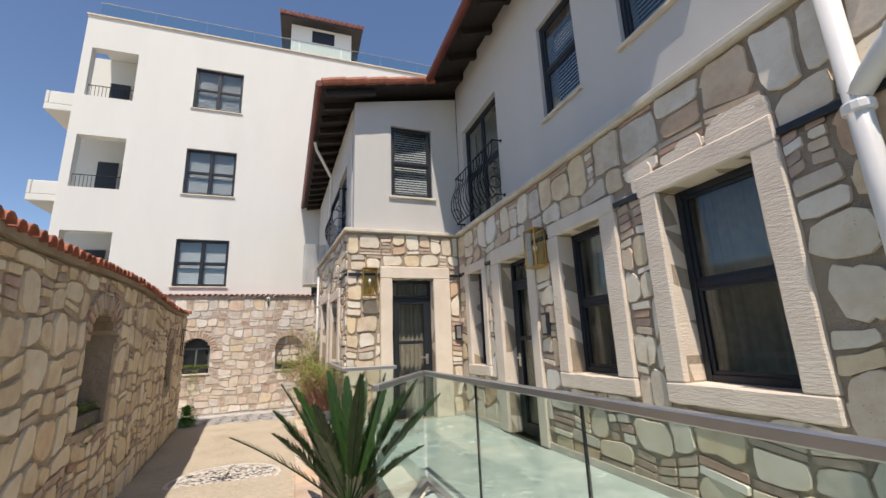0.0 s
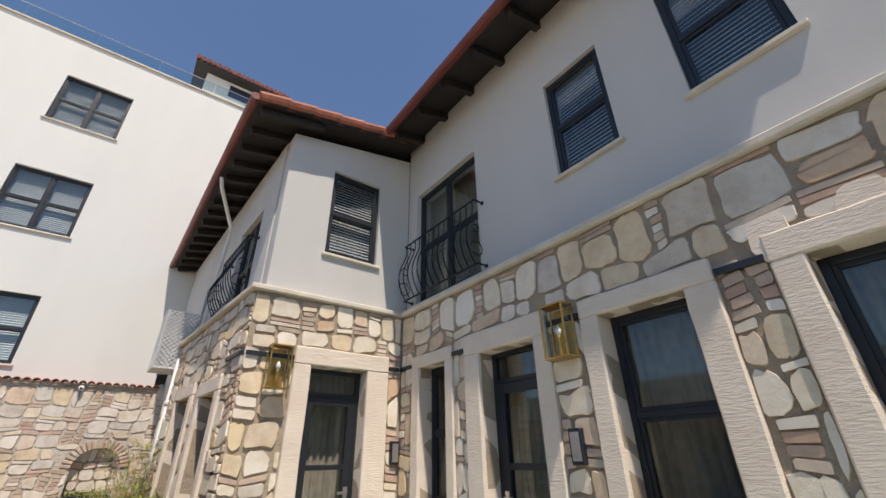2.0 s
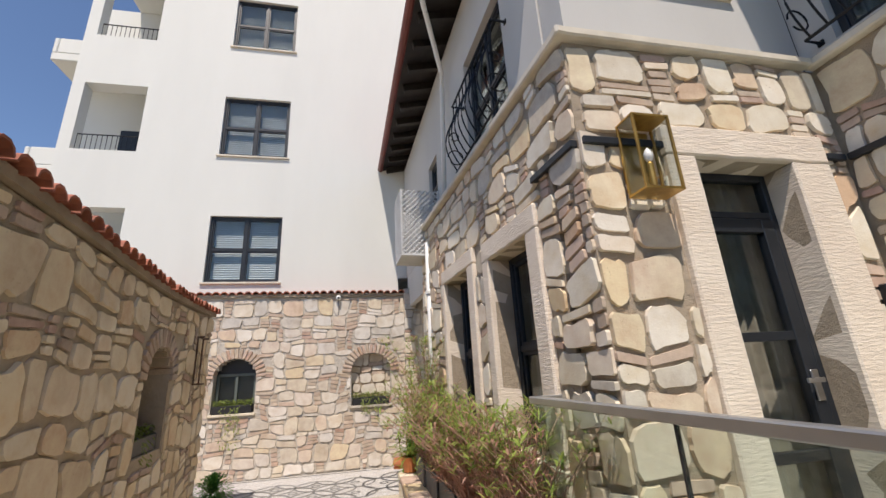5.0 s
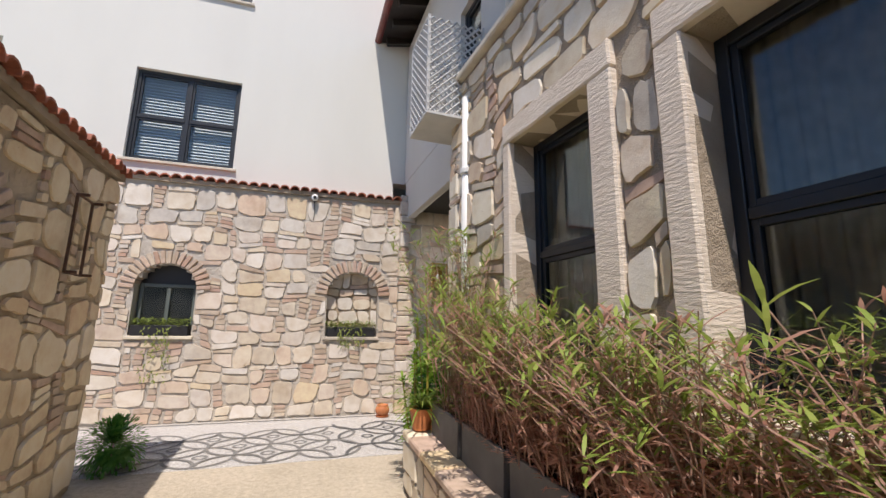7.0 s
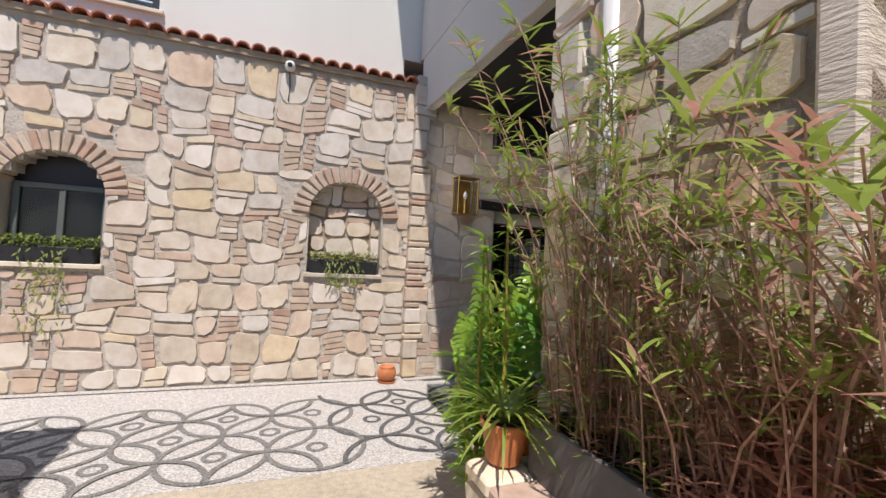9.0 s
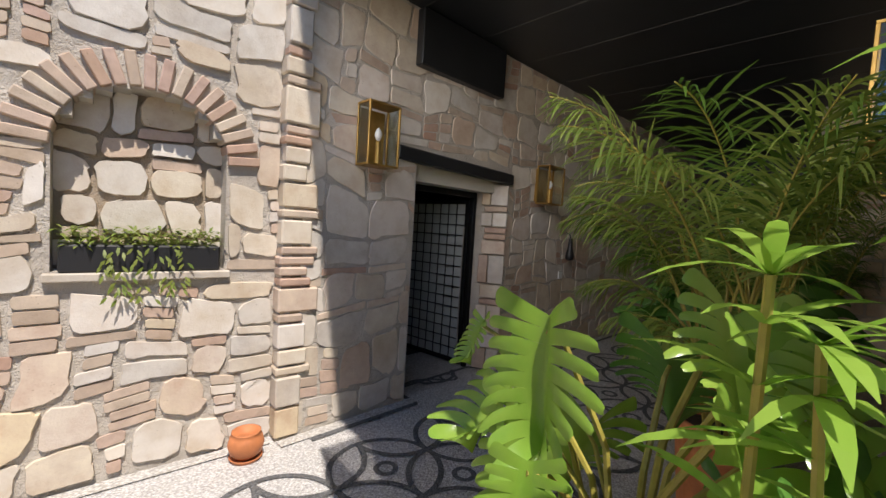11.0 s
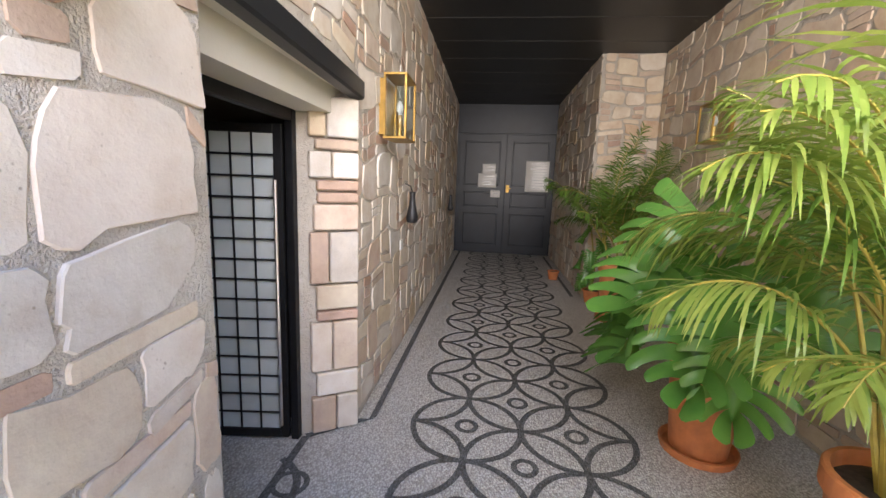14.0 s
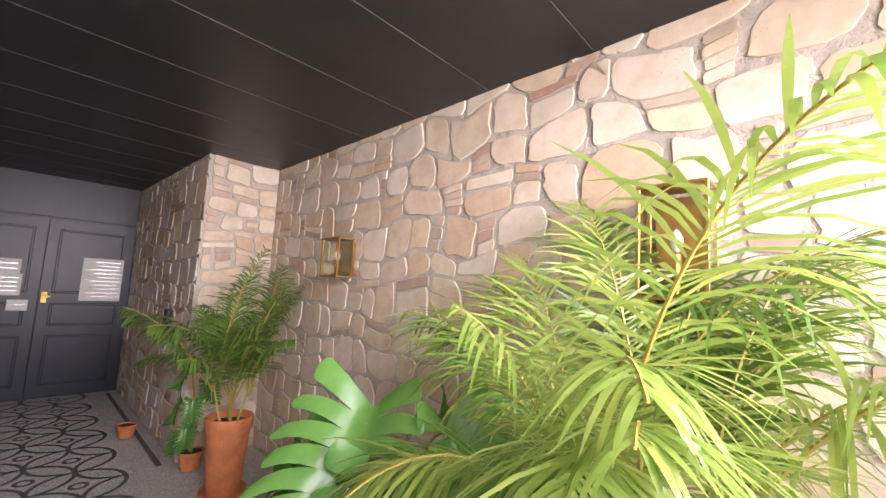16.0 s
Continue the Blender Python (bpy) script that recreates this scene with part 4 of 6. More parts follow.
def sash_window(pl, hole, outer=None, recess=0.17, bars="h", blind=0.0, sill=False, label="", drape=True):
    """A dark metal window: frame, two sashes, panes; surround or sill; blind or curtain."""
    win = setting("window", pl, hole, label)
    w, h = hole[1] - hole[0], hole[3] - hole[2]
    if outer is not None:
        surround(win, hole, outer, recess + 0.07)
    y0, y1 = -recess - 0.07, -recess
    bm = bmesh.new()
    rect_frame(bm, w - 0.004, h - 0.004, 0.055, y0, y1, 0.002, 0.002)
    part("window_frame", bm, M_ALU, win)
    mz = h * 0.47
    if bars == "h":
        fields = [(0.057, w - 0.057, 0.057, mz), (0.057, w - 0.057, mz + 0.05, h - 0.057)]
        bm = bmesh.new()
        box(bm, (0.058, y0 + 0.005, mz), (w - 0.058, y1 - 0.004, mz + 0.05), None, 0.004)
        part("sash_bar", bm, M_ALU, win)
    else:
        mx = w / 2
        fields = [(a, b, c, d) for a, b in ((0.057, mx - 0.03), (mx + 0.03, w - 0.057)) for c, d in ((0.057, mz), (mz + 0.045, h - 0.057))]
        bm = bmesh.new()
        box(bm, (mx - 0.03, y0 + 0.005, 0.058), (mx + 0.03, y1 - 0.002, h - 0.058), None, 0.004)
        part("mullion", bm, M_ALU, win)
        for a, b in ((0.058, mx - 0.032), (mx + 0.032, w - 0.058)):
            bm = bmesh.new()
            box(bm, (a, y0 + 0.006, mz), (b, y1 - 0.006, mz + 0.045), None, 0.004)
            part("sash_bar", bm, M_ALU, win)
    for a, b, c, d in fields:
        bm = bmesh.new()
        rect_frame(bm, b - a, d - c, 0.032, y0 + 0.018, y1 - 0.018, a, c, 0.003)
        part("sash", bm, M_ALU, win)
        pane(win, a + 0.03, b - 0.03, c + 0.03, d - 0.03, y0 + 0.03)
    if sill:
        bm = bmesh.new()
        box(bm, (-0.05, -recess, -0.045), (w + 0.05, 0.05, -0.002), None, 0.006)
        part("window_sill", bm, M_BAND, win)
    if blind:
        bl = thing("window_blind", pl.matrix(hole[0], -recess - 0.14, hole[2]), "pale slatted blind lowered behind the window", "blind")
        me = None
        n = int(h / 0.052)
        for i in range(n):
            if me is None:
                bm = bmesh.new()
                box(bm, (0.03, -0.002, -0.022), (w - 0.03, 0.002, 0.022), pose(0, 0, 0, 38, 0, 0))
                ob = part("slat", bm, M_BLIND, bl)
                me = ob.data
            else:
                ob = new("slat", me)
                ob.parent = bl
            ob.location = (0, 0, 0.03 + i * 0.052)
    elif drape:
        curtain(pl, hole, recess + 0.32)
    return win


def glazed_door(pl, hole, outer, recess=0.17, flip=False, label=""):
    """A dark metal glazed door with a fixed light above, three panes and a lever handle."""
    d = setting("door", pl, hole, label)
    w, h = hole[1] - hole[0], hole[3] - hole[2]
    surround(d, hole, outer, recess + 0.07, 0.05, False)
    y0, y1 = -recess - 0.07, -recess
    lh = h * 0.86
    bm = bmesh.new()
    rect_frame(bm, w - 0.004, h - 0.004, 0.05, y0, y1, 0.002, 0.002)
    box(bm, (0.052, y0 + 0.002, lh), (w - 0.052, y1 - 0.002, lh + 0.05), None, 0.004)
    part("door_frame", bm, M_ALU, d)
    leaf_w, leaf_h = w - 0.11, lh - 0.055
    bm = bmesh.new()
    rect_frame(bm, leaf_w, leaf_h, 0.1, y0 + 0.01, y1 + 0.004, 0.055, 0.052)
    for f in (0.28, 0.62):
        box(bm, (0.155, y0 + 0.012, leaf_h * f), (leaf_w - 0.045, y1, leaf_h * f + 0.06), None, 0.004)
    leaf = part("door_leaf", bm, M_ALU, d)
    zz = [0.15, leaf_h * 0.28, leaf_h * 0.28 + 0.06, leaf_h * 0.62, leaf_h * 0.62 + 0.06, leaf_h - 0.05]
    for a, b in zip(zz[::2], zz[1::2]):
        pane(d, 0.15, leaf_w - 0.04, a, b, y0 + 0.035)
    pane(d, 0.05, w - 0.05, lh + 0.05, h - 0.05, y0 + 0.035)
    hx = 0.1 if flip else leaf_w + 0.005
    bm = bmesh.new()
    box(bm, (hx - 0.028, y1 + 0.004, leaf_h * 0.44), (hx + 0.028, y1 + 0.016, leaf_h * 0.53), None, 0.004)
    box(bm, (hx - 0.01, y1 + 0.014, leaf_h * 0.495), (hx + 0.01, y1 + 0.055, leaf_h * 0.505), None, 0.002)
    a, b = (hx - 0.012, hx + 0.12) if flip else (hx - 0.12, hx + 0.012)
    box(bm, (a, y1 + 0.045, leaf_h * 0.493), (b, y1 + 0.06, leaf_h * 0.507), None, 0.003)
    part("door_handle", bm, M_STEEL, leaf, "steel lever handle on a plate")
    bm = bmesh.new()
    box(bm, (-0.2, -recess, -0.03), (w + 0.2, 0.07, 0.0), None, 0.006)
    part("threshold", bm, M_BAND, d)
    curtain(pl, hole, recess + 0.3)
    return d


# flat dark iron bar let into the stonework between the surrounds
for pl, s0, s1 in ((FAC, 0.06, 0.66), (FAC, 1.85, 2.16), (FAC, 3.33, 3.69), (FAC, 4.98, 5.19), (FAC, 6.11, 6.4), (BLF, 0.01, 0.58), (BLF, 1.94, 2.1), (BLL, 0.01, 0.55)):
    bm = bmesh.new()
    box(bm, (s0, 0.0, 3.05), (s1, 0.052, 3.1), pl.matrix(), 0.004)
    structure("trim", bm, M_ALU, "dark iron tie bar across the stonework")
sash_window(FAC, H_A, W_A, label="tall dark-framed sash window in a combed cream surround")
rng_l = random.Random(5)
for s0, s1, z0, z1 in ((0.68, 1.16, 3.1, 3.4), (1.18, 1.42, 3.1, 3.37), (1.66, 1.9, 3.02, 3.33)):
    bm = bmesh.new()
    vs, fs = stone_geo(outline(s0, s1, z0, z1, rng_l, 0.42), FAC, 0.045, rng_l)
    vs = [bm.verts.new(v) for v in vs]
    for f in fs:
        bm.faces.new([vs[q] for q in f])
    bmesh.ops.recalc_face_normals(bm, faces=bm.faces)
    structure("trim", bm, M_COMB, "rounded cream plaster lobe over a window surround")
sash_window(FAC, H_B, W_B, label="tall dark-framed sash window in a combed cream surround")
sash_window(FAC, H_C, W_C, label="narrow dark-framed sash window in a combed cream surround")
glazed_door(FAC, H_M, W_M, flip=False, label="dark glazed door with a fixed light above")
glazed_door(BLF, H_D, W_D, label="dark glazed door with a fixed light above")
sash_window(BLL, H_E, W_E, label="tall dark-framed window behind the planter")
sash_window(BLL, H_F, W_F, label="tall dark-framed window behind the planter")
sash_window(FACU, UW1, recess=0.05, sill=True, blind=1, label="dark-framed upper window with a lowered blind")
sash_window(FACU, UW2, recess=0.05, sill=True, blind=1, label="dark-framed upper window with a lowered blind")
sash_window(BLFU, BW, recess=0.06, sill=True, blind=1, label="dark-framed upper window with a lowered blind")
sash_window(FACU, BAL, recess=0.08, bars="v", label="dark double balcony door behind a bowed iron railing")
sash_window(BLLU, BSB, recess=0.08, bars="v", label="dark double balcony door behind a bowed iron railing")
sash_window(BLLU, BSW, recess=0.06, sill=True, label="small dark upper window")


# ---- bowed iron railings ----
def juliet(pl, hole):
    s0, s1, z0 = hole[0] - 0.1, hole[1] + 0.1, hole[2]
    rail = thing("balcony_railing", pl.matrix(s0, 0, z0), "black wrought-iron railing with bowed bars", "railing", "iron window railings")
    w = s1 - s0
    for name, z, y in (("top_rail", 1.0, 0.16), ("bottom_rail", 0.04, 0.16)):
        bm = bmesh.new()
        tube(bm, [(0, 0, z), (0, y, z), (w, y, z), (w, 0, z)], 0.014, 6)
        part(name, bm, M_IRON, rail)
    bm = bmesh.new()
    pts = []
    for i in range(13):
        t = i / 12
        pts.append((0, 0.16 + 0.15 * math.sin(math.pi * min(1, t * 1.25)) * (1 - t * 0.35), 0.04 + 0.96 * t))
    tube(bm, pts, 0.009, 5)
    bar = part("bar", bm, M_IRON, rail)
    n = max(6, int(w / 0.13))
    bar.location = (0.04, 0, 0)
    for i in range(1, n + 1):
        b = new("bar", bar.data)
        b.parent = rail
        b.location = (0.04 + (w - 0.08) * i / n, 0, 0)
    for x in (0.0, w):
        for k, rr in ((0, 0.1), (1, 0.06)):
            bm = bmesh.new()
            tube(bm, [(x, 0.16 + rr * math.cos(t * 0.5), 0.25 + 0.3 * k + rr * math.sin(t * 0.5)) for t in range(0, 12)], 0.008, 5)
            part("scroll", bm, M_IRON, rail)
    for x in (0.0, w):
        for z in (0.04, 1.0):
            bm = bmesh.new()
            box(bm, (x - 0.025, -0.002, z - 0.025), (x + 0.025, 0.012, z + 0.025), None, 0.003)
            part("wall_plate", bm, M_IRON, rail)


juliet(FACU, BAL)
juliet(BLLU, BSB)


# ---- white house behind ----
HW = [(3.25, 4.77, 3.84, 5.37), (3.26, 4.78, 6.9, 8.52), (3.28, 4.8, 10.05, 11.63)]
HB = [(0.25, 1.55, 3.7, 5.5), (0.25, 1.55, 6.88, 8.62), (0.25, 1.55, 10.0, 11.76)]
house = structure("wall_house", wall_mesh(HOUSE, 0, 13.35, 0, 12.95, 0.3, HW + HB + [(7.4, 13.36, -1, 3.91)]), M_WHITE, "white rendered four-storey house behind the yard wall")
for hw in HW:
    sash_window(HOUSE, hw, recess=0.07, bars="v", blind=1, sill=True, label="dark four-light window with a lowered blind")
bm = bmesh.new()
box(bm, (-5.8, 14.97, 0), (1.0, 15.0, 3.6))
box(bm, (-5.0, 17.3, 0), (6.8, 17.4, 12.5))
box(bm, (-6.35, 14.97, 12.6), (7.0, 21, 12.7))
box(bm, (6.8, 15.6, 0), (7.0, 21, 12.6))
box(bm, (-7.2, 16.5, 3.0), (-4.6, 16.6, 12.59))
structure("house_core", bm, M_WHITE)
for hb in HB:
    bm = bmesh.new()
    box(bm, (-6.33, 14.961, hb[2] - 0.3), (-4.6, 17, hb[2] - 0.05))
    box(bm, (-4.78, 14.962, hb[2] - 0.049), (-4.6, 17, hb[3] + 0.2))
    structure("loggia", bm, M_WHITE)
    bm = bmesh.new()
    for x in (-6.2, -5.5):
        box(bm, (x, 16.44, hb[2]), (x + 0.6, 16.49, hb[2] + 1.6), None, 0.005)
    structure("loggia_door", bm, M_ALU)
    rail = thing("loggia_railing", (-6.1, 14.8, hb[2]), "thin dark metal railing of a loggia", "railing", "loggia railings")
    bm = bmesh.new()
    tube(bm, [(0, 0, 0.45), (1.3, 0, 0.45)], 0.015, 5)
    part("top_rail", bm, M_IRON, rail)
    for i in range(14):
        bm = bmesh.new()
        tube(bm, [(i * 0.1, 0, 0), (i * 0.1, 0, 0.45)], 0.008, 4)
        part("bar", bm, M_IRON, rail)
    bm = bmesh.new()
    box(bm, (-7.4, 15.3, hb[2] - 0.32), (-6.36, 17.4, hb[2] - 0.1), None, 0.02)
    box(bm, (-7.4, 15.3, hb[2] - 0.1), (-7.3, 17.4, hb[2] + 0.35), None, 0.02)
    box(bm, (-7.29, 15.3, hb[2] - 0.1), (-6.36, 15.4, hb[2] + 0.35), None, 0.02)
    structure("side_balcony", bm, M_WHITE)
bm = bmesh.new()
box(bm, (-6.38, 14.6, 12.95), (7, 14.98, 13.01), None, 0.01)
structure("parapet_coping", bm, M_BAND)
gr = thing("roof_glass_railing", (-6.2, 14.8, 13.0), "frameless glass railing along the white parapet", "railing")
for i in range(8):
    bm = bmesh.new()
    box(bm, (0.1 + i * 1.6, -0.006, 0.0), (1.66 + i * 1.6, 0.006, 0.62), None, 0.002)
    ob = part("pane", bm, M_RAILGLASS, gr)
    ob.visible_shadow = False
bm = bmesh.new()
tube(bm, [(0.05, 0, 0.63), (13, 0, 0.63)], 0.012, 5)
part("top_rail", bm, M_RAIL, gr)
tower = thing("roof_tower", (1.2, 18, 12.7), "white rooftop stair tower with a tiled hip roof", "roof tower", "", "structure")
bm = bmesh.new()
box(bm, (-1.4, 0, 0), (1.42, 2.6, 4.35))
part("wall", bm, M_WHITE, tower)
bm = bmesh.new()
base = [(-1.9, -0.45, 4.35), (1.92, -0.45, 4.35), (1.92, 3.1, 4.35), (-1.9, 3.1, 4.35)]
lo = [bm.verts.new(p) for p in base]
up = [bm.verts.new((x, y, z + 0.16)) for x, y, z in base]
tip = [bm.verts.new((-0.4, 1.3, 5.3)), bm.verts.new((0.4, 1.3, 5.3))]
bm.faces.new(lo[::-1])
for i in range(4):
    bm.faces.new((lo[i], lo[(i + 1) % 4], up[(i + 1) % 4], up[i]))
bm.faces.new((up[0], up[1], tip[1], tip[0]))
bm.faces.new((up[2], up[3], tip[0], tip[1]))
bm.faces.new((up[1], up[2], tip[1]))
bm.faces.new((up[3], up[0], tip[0]))
part("roof", bm, M_DARKWOOD, tower)
for i in range(20):
    bm = bmesh.new()
    tube(bm, [(-1.85 + i * 0.197, -0.55, 4.5), (-1.85 + i * 0.197, 0.0, 4.8)], 0.09, 7)
    part("tile", bm, M_TILE, tower)
bm = bmesh.new()
box(bm, (-0.45, -0.02, 3.55), (0.6, 0.03, 4.2), None, 0.01)
part("window", bm, M_ALU, tower)


# ---- roofs over the yard ----
def tile_rows(parent, p0, along, slope, count, rows, pitch=0.2, ln=0.42):
    """Barrel tiles lying up the slope; one joined part for the far ones."""
    bm = bmesh.new()
    along, slope = Vector(along), Vector(slope)
    up = along.cross(slope).normalized()
    if up.z < 0:
        up = -up
    for i in range(count):
        for k in range(rows):
            c = Vector(p0) + along * (i * pitch) + slope * (k * ln * 0.85)
            prev = None
            for f in (0, 1):
                q = c + slope * ln * f
                r = 0.085 - 0.012 * f
                cur = [bm.verts.new(q + along * (r * math.cos(t)) + up * (r * math.sin(t) * 0.8 + 0.02 - 0.02 * f)) for t in (math.pi * j / 6 for j in range(7))]
                if prev:
                    for j in range(6):
                        bm.faces.new((prev[j], prev[j + 1], cur[j + 1], cur[j]))
                prev = cur
    ob = part("roof_tiles", bm, M_TILE, parent, smooth=False)
    tagged(ob, kind="stuff")
    return ob


roof = thing("roof_block", (0.95, 7.2, 6.6), "low tiled roof with dark rafters and a brown gutter", "roof", "", "structure")
E0, E1 = Vector((0.95, 7.15, 6.62)), Vector((0.70, 14.9, 6.68))
R0, R1 = Vector((3.75, 7.15, 7.2)), Vector((3.5, 14.9, 7.26))


def slab_mesh(a, b, c, d, t):
    bm = bmesh.new()
    off = Vector((0, 0, t))
    lo = [bm.verts.new(p) for p in (a, b, c, d)]
    hi = [bm.verts.new(Vector(p) + off) for p in (a, b, c, d)]
    bm.faces.new(lo[::-1])
    bm.faces.new(hi)
    for i in range(4):
        bm.faces.new((lo[i], lo[(i + 1) % 4], hi[(i + 1) % 4], hi[i]))
    return bm


inv = Matrix.Translation((-0.95, -7.2, -6.6))


def to_local(bm, m):
    bmesh.ops.transform(bm, matrix=m, verts=bm.verts)
    return bm


part("roof_deck", to_local(slab_mesh(E0, E1, R1, R0, 0.05), inv), M_DARKWOOD, roof)
n = 15
for i in range(n):
    f = (i + 0.3) / n
    a, b = E0.lerp(E1, f), R0.lerp(R1, f)
    d = (b - a).normalized()
    bm = bmesh.new()
    box(bm, (0.08, -0.045, -0.13), (1.05, 0.045, -0.002), None, 0.006)
    m = Matrix.Translation(a) @ Matrix.Rotation(math.atan2(d.y, d.x), 4, 'Z') @ Matrix.Rotation(-math.asin(d.z), 4, 'Y')
    part("rafter", to_local(bm, inv @ m), M_DARKWOOD, roof)
bm = bmesh.new()
tube(bm, [E0 + Vector((-0.05, -0.03, 0.03)), E1 + Vector((-0.05, 0, 0.03))], 0.065, 10)
part("gutter", to_local(bm, inv), M_GUTTER, roof)
bm = bmesh.new()
a, b = E0 + Vector((0, -0.02, -0.02)), R0 + Vector((0, -0.02, -0.02))
part("verge_board", to_local(slab_mesh(a, a + Vector((0, 0.03, 0)), b + Vector((0, 0.03, 0)), b, 0.09), inv), M_DARKWOOD, roof)
d = (R0 - E0)
for i in range(7):
    f0, f1 = i / 7, (i + 1.1) / 7
    bm = bmesh.new()
    tube(bm, [E0 + d * f0 + Vector((0, 0.0, 0.07)), E0 + d * min(1, f1) + Vector((0, 0.0, 0.095))], 0.085, 9)
    part("verge_tile", to_local(bm, inv), M_TILE, roof)
sl = (R0 - E0).normalized()
ob = tile_rows(roof, E0 + Vector((0.02, 0.25, 0.06)), (E1 - E0).normalized(), sl, 37, 8)
ob.matrix_basis = inv @ ob.matrix_basis

roof2 = thing("roof_main", (3.1, 7.5, 7.2), "tiled main roof with dark rafters and a brown gutter", "roof", "", "structure")
inv2 = Matrix.Translation((-3.1, -7.5, -7.2))
E0, E1 = Vector((3.12, 1.05, 7.14)), Vector((3.12, 15.2, 7.14))
R0, R1 = Vector((5.6, 1.05, 8.0)), Vector((5.6, 15.2, 8.0))
part("roof_deck", to_local(slab_mesh(E0, E1, R1, R0, 0.05), inv2), M_DARKWOOD, roof2)
for i in range(14):
    f = (i + 0.5) / 20
    a, b = E0.lerp(E1, f), R0.lerp(R1, f)
    d = (b - a).normalized()
    bm = bmesh.new()
    box(bm, (0.06, -0.05, -0.14), (0.85, 0.05, -0.002), None, 0.006)
    m = Matrix.Translation(a) @ Matrix.Rotation(-math.asin(d.z), 4, 'Y')
    part("rafter", to_local(bm, inv2 @ m), M_DARKWOOD, roof2)
bm = bmesh.new()
tube(bm, [E0 + Vector((-0.06, -0.03, 0.0)), E1 + Vector((-0.06, 0, 0.0))], 0.075, 10)
part("gutter", to_local(bm, inv2), M_GUTTER, roof2)
ob = tile_rows(roof2, E0 + Vector((0.02, 0.1, 0.06)), (0, 1, 0), (R0 - E0).normalized(), 66, 6)
ob.matrix_basis = inv2 @ ob.matrix_basis


# ---- tile copings ----
def coping(pl, s0, s1, top, label, depth0, depth1, parent_name):
    cop = thing(parent_name, pl.matrix(s0, 0, 0), label, "tile coping", "", "structure")
    bm = bmesh.new()
    prev = None
    N = 5
    for f, y in ((0, depth1), (1, depth0)):
        cur = [bm.verts.new((0.075 * math.cos(math.pi * j / N), y, 0.07 * math.sin(math.pi * j / N))) for j in range(N + 1)]
        cur += [bm.verts.new((0.06 * math.cos(math.pi * j / N), y, 0.055 * math.sin(math.pi * j / N))) for j in range(N, -1, -1)]
        if prev:
            k = len(cur)
            for j in range(k):
                bm.faces.new((prev[j], prev[(j + 1) % k], cur[(j + 1) % k], cur[j]))
        bm.faces.new(cur)
        prev = cur
    me = finish("tile", bm, M_TILE)
    n = int((s1 - s0) / 0.15)
    rng = random.Random(int(s1 * 100))
    for i in range(n):
        ob = new("tile", me)
        ob.parent = cop
        s = 0.075 + i * (s1 - s0) / n
        ob.matrix_basis = pose(s, rng.uniform(-.012, .012), top(s0 + s) + rng.uniform(-.006, .006), 0, rng.uniform(-4, 4), rng.uniform(-3, 3))
    bm = bmesh.new()
    k = 16
    rows = []
    for i in range(k + 1):
        s = (s1 - s0) * i / k
        z = top(s0 + s)
        rows.append([bm.verts.new((s, y, z + dz)) for y, dz in ((depth1 - 0.05, -0.05), (depth1 - 0.05, 0.012), (depth0, 0.012), (depth0, -0.05))])
    for a, b in zip(rows, rows[1:]):
        for j in range(4):
            bm.faces.new((a[j], a[(j + 1) % 4], b[(j + 1) % 4], b[j]))
    bm.faces.new(rows[0])
    bm.faces.new(rows[-1][::-1])
    part("bed", bm, M_MORTAR, cop)


coping(BACK, 0.0, 6.36, lambda s: 3.5, "red barrel-tile coping on the yard wall", -0.2, 0.1, "coping_back")
coping(LEFT, 0.0, LEFT.len, lambda s: left_top(s) + 0.06, "red barrel-tile coping on the boundary wall", -0.42, 0.1, "coping_left")


# ---- planter beside the walk ----
planter = structure("planter_wall", wall_mesh(PLANT, 0, PLANT.len, -0.1, 0.44, 0.2), M_MORTAR, "low stone planter wall with a brick-coloured coping")
lay_stones(planter, PLANT, 0.0, PLANT.len, 0.02, 0.43, (), 31, (0.16, 0.24), (0.2, 0.42), 0.025, 0.15, 0.03, (M_STONE2, M_STONE2_I))
planter_f = structure("planter_front", wall_mesh(PLANTF, 0.2, 1.18, -0.1, 0.44, 0.2), M_MORTAR)
lay_stones(planter_f, PLANTF, 0.0, 1.18, 0.3, 0.43, (), 32, (0.12, 0.2), (0.2, 0.42), 0.025, 0.1, 0.03)
cop = thing("planter_coping", PLANT.matrix(0, 0, 0), "worn sandstone coping slabs on the planter wall", "coping", "", "structure")
rng = random.Random(5)
s = 0.0
while s < PLANT.len - 0.1:
    w = min(rng.uniform(0.38, 0.6), PLANT.len - s)
    bm = bmesh.new()
    box(bm, (s + 0.005, -0.2, 0.44), (s + w - 0.005, 0.045, 0.5 + rng.uniform(-.008, .008)), None, 0.012)
    part("slab", bm, M_BRICK if rng.random() < 0.35 else M_STONE2, cop)
    s += w
bm = bmesh.new()
box(bm, (0.98, 2.98, 0.0), (1.985, 3.575, 0.4))
box(bm, (0.98, 3.58, 0.0), (1.195, 5.44, 0.4))
box(bm, (1.197, 3.58, 0.0), (1.65, 5.44, 0.401))
box(bm, (0.98, 5.445, 0.0), (1.22, 7.4, 0.4))
box(bm, (0.96, 7.41, 0.0), (1.2, 11.3, 0.41))
structure("planter_soil", bm, M_SOIL)
bm = bmesh.new()
box(bm, (0.74, 11.42, 0.0), (1.1, 11.5, 0.44), None, 0.01)
structure("planter_end", bm, M_BAND)
sb = thing("stone_trough", (1.12, 3.36, 0.4), "square sandstone trough rim in the planter bed", "trough")
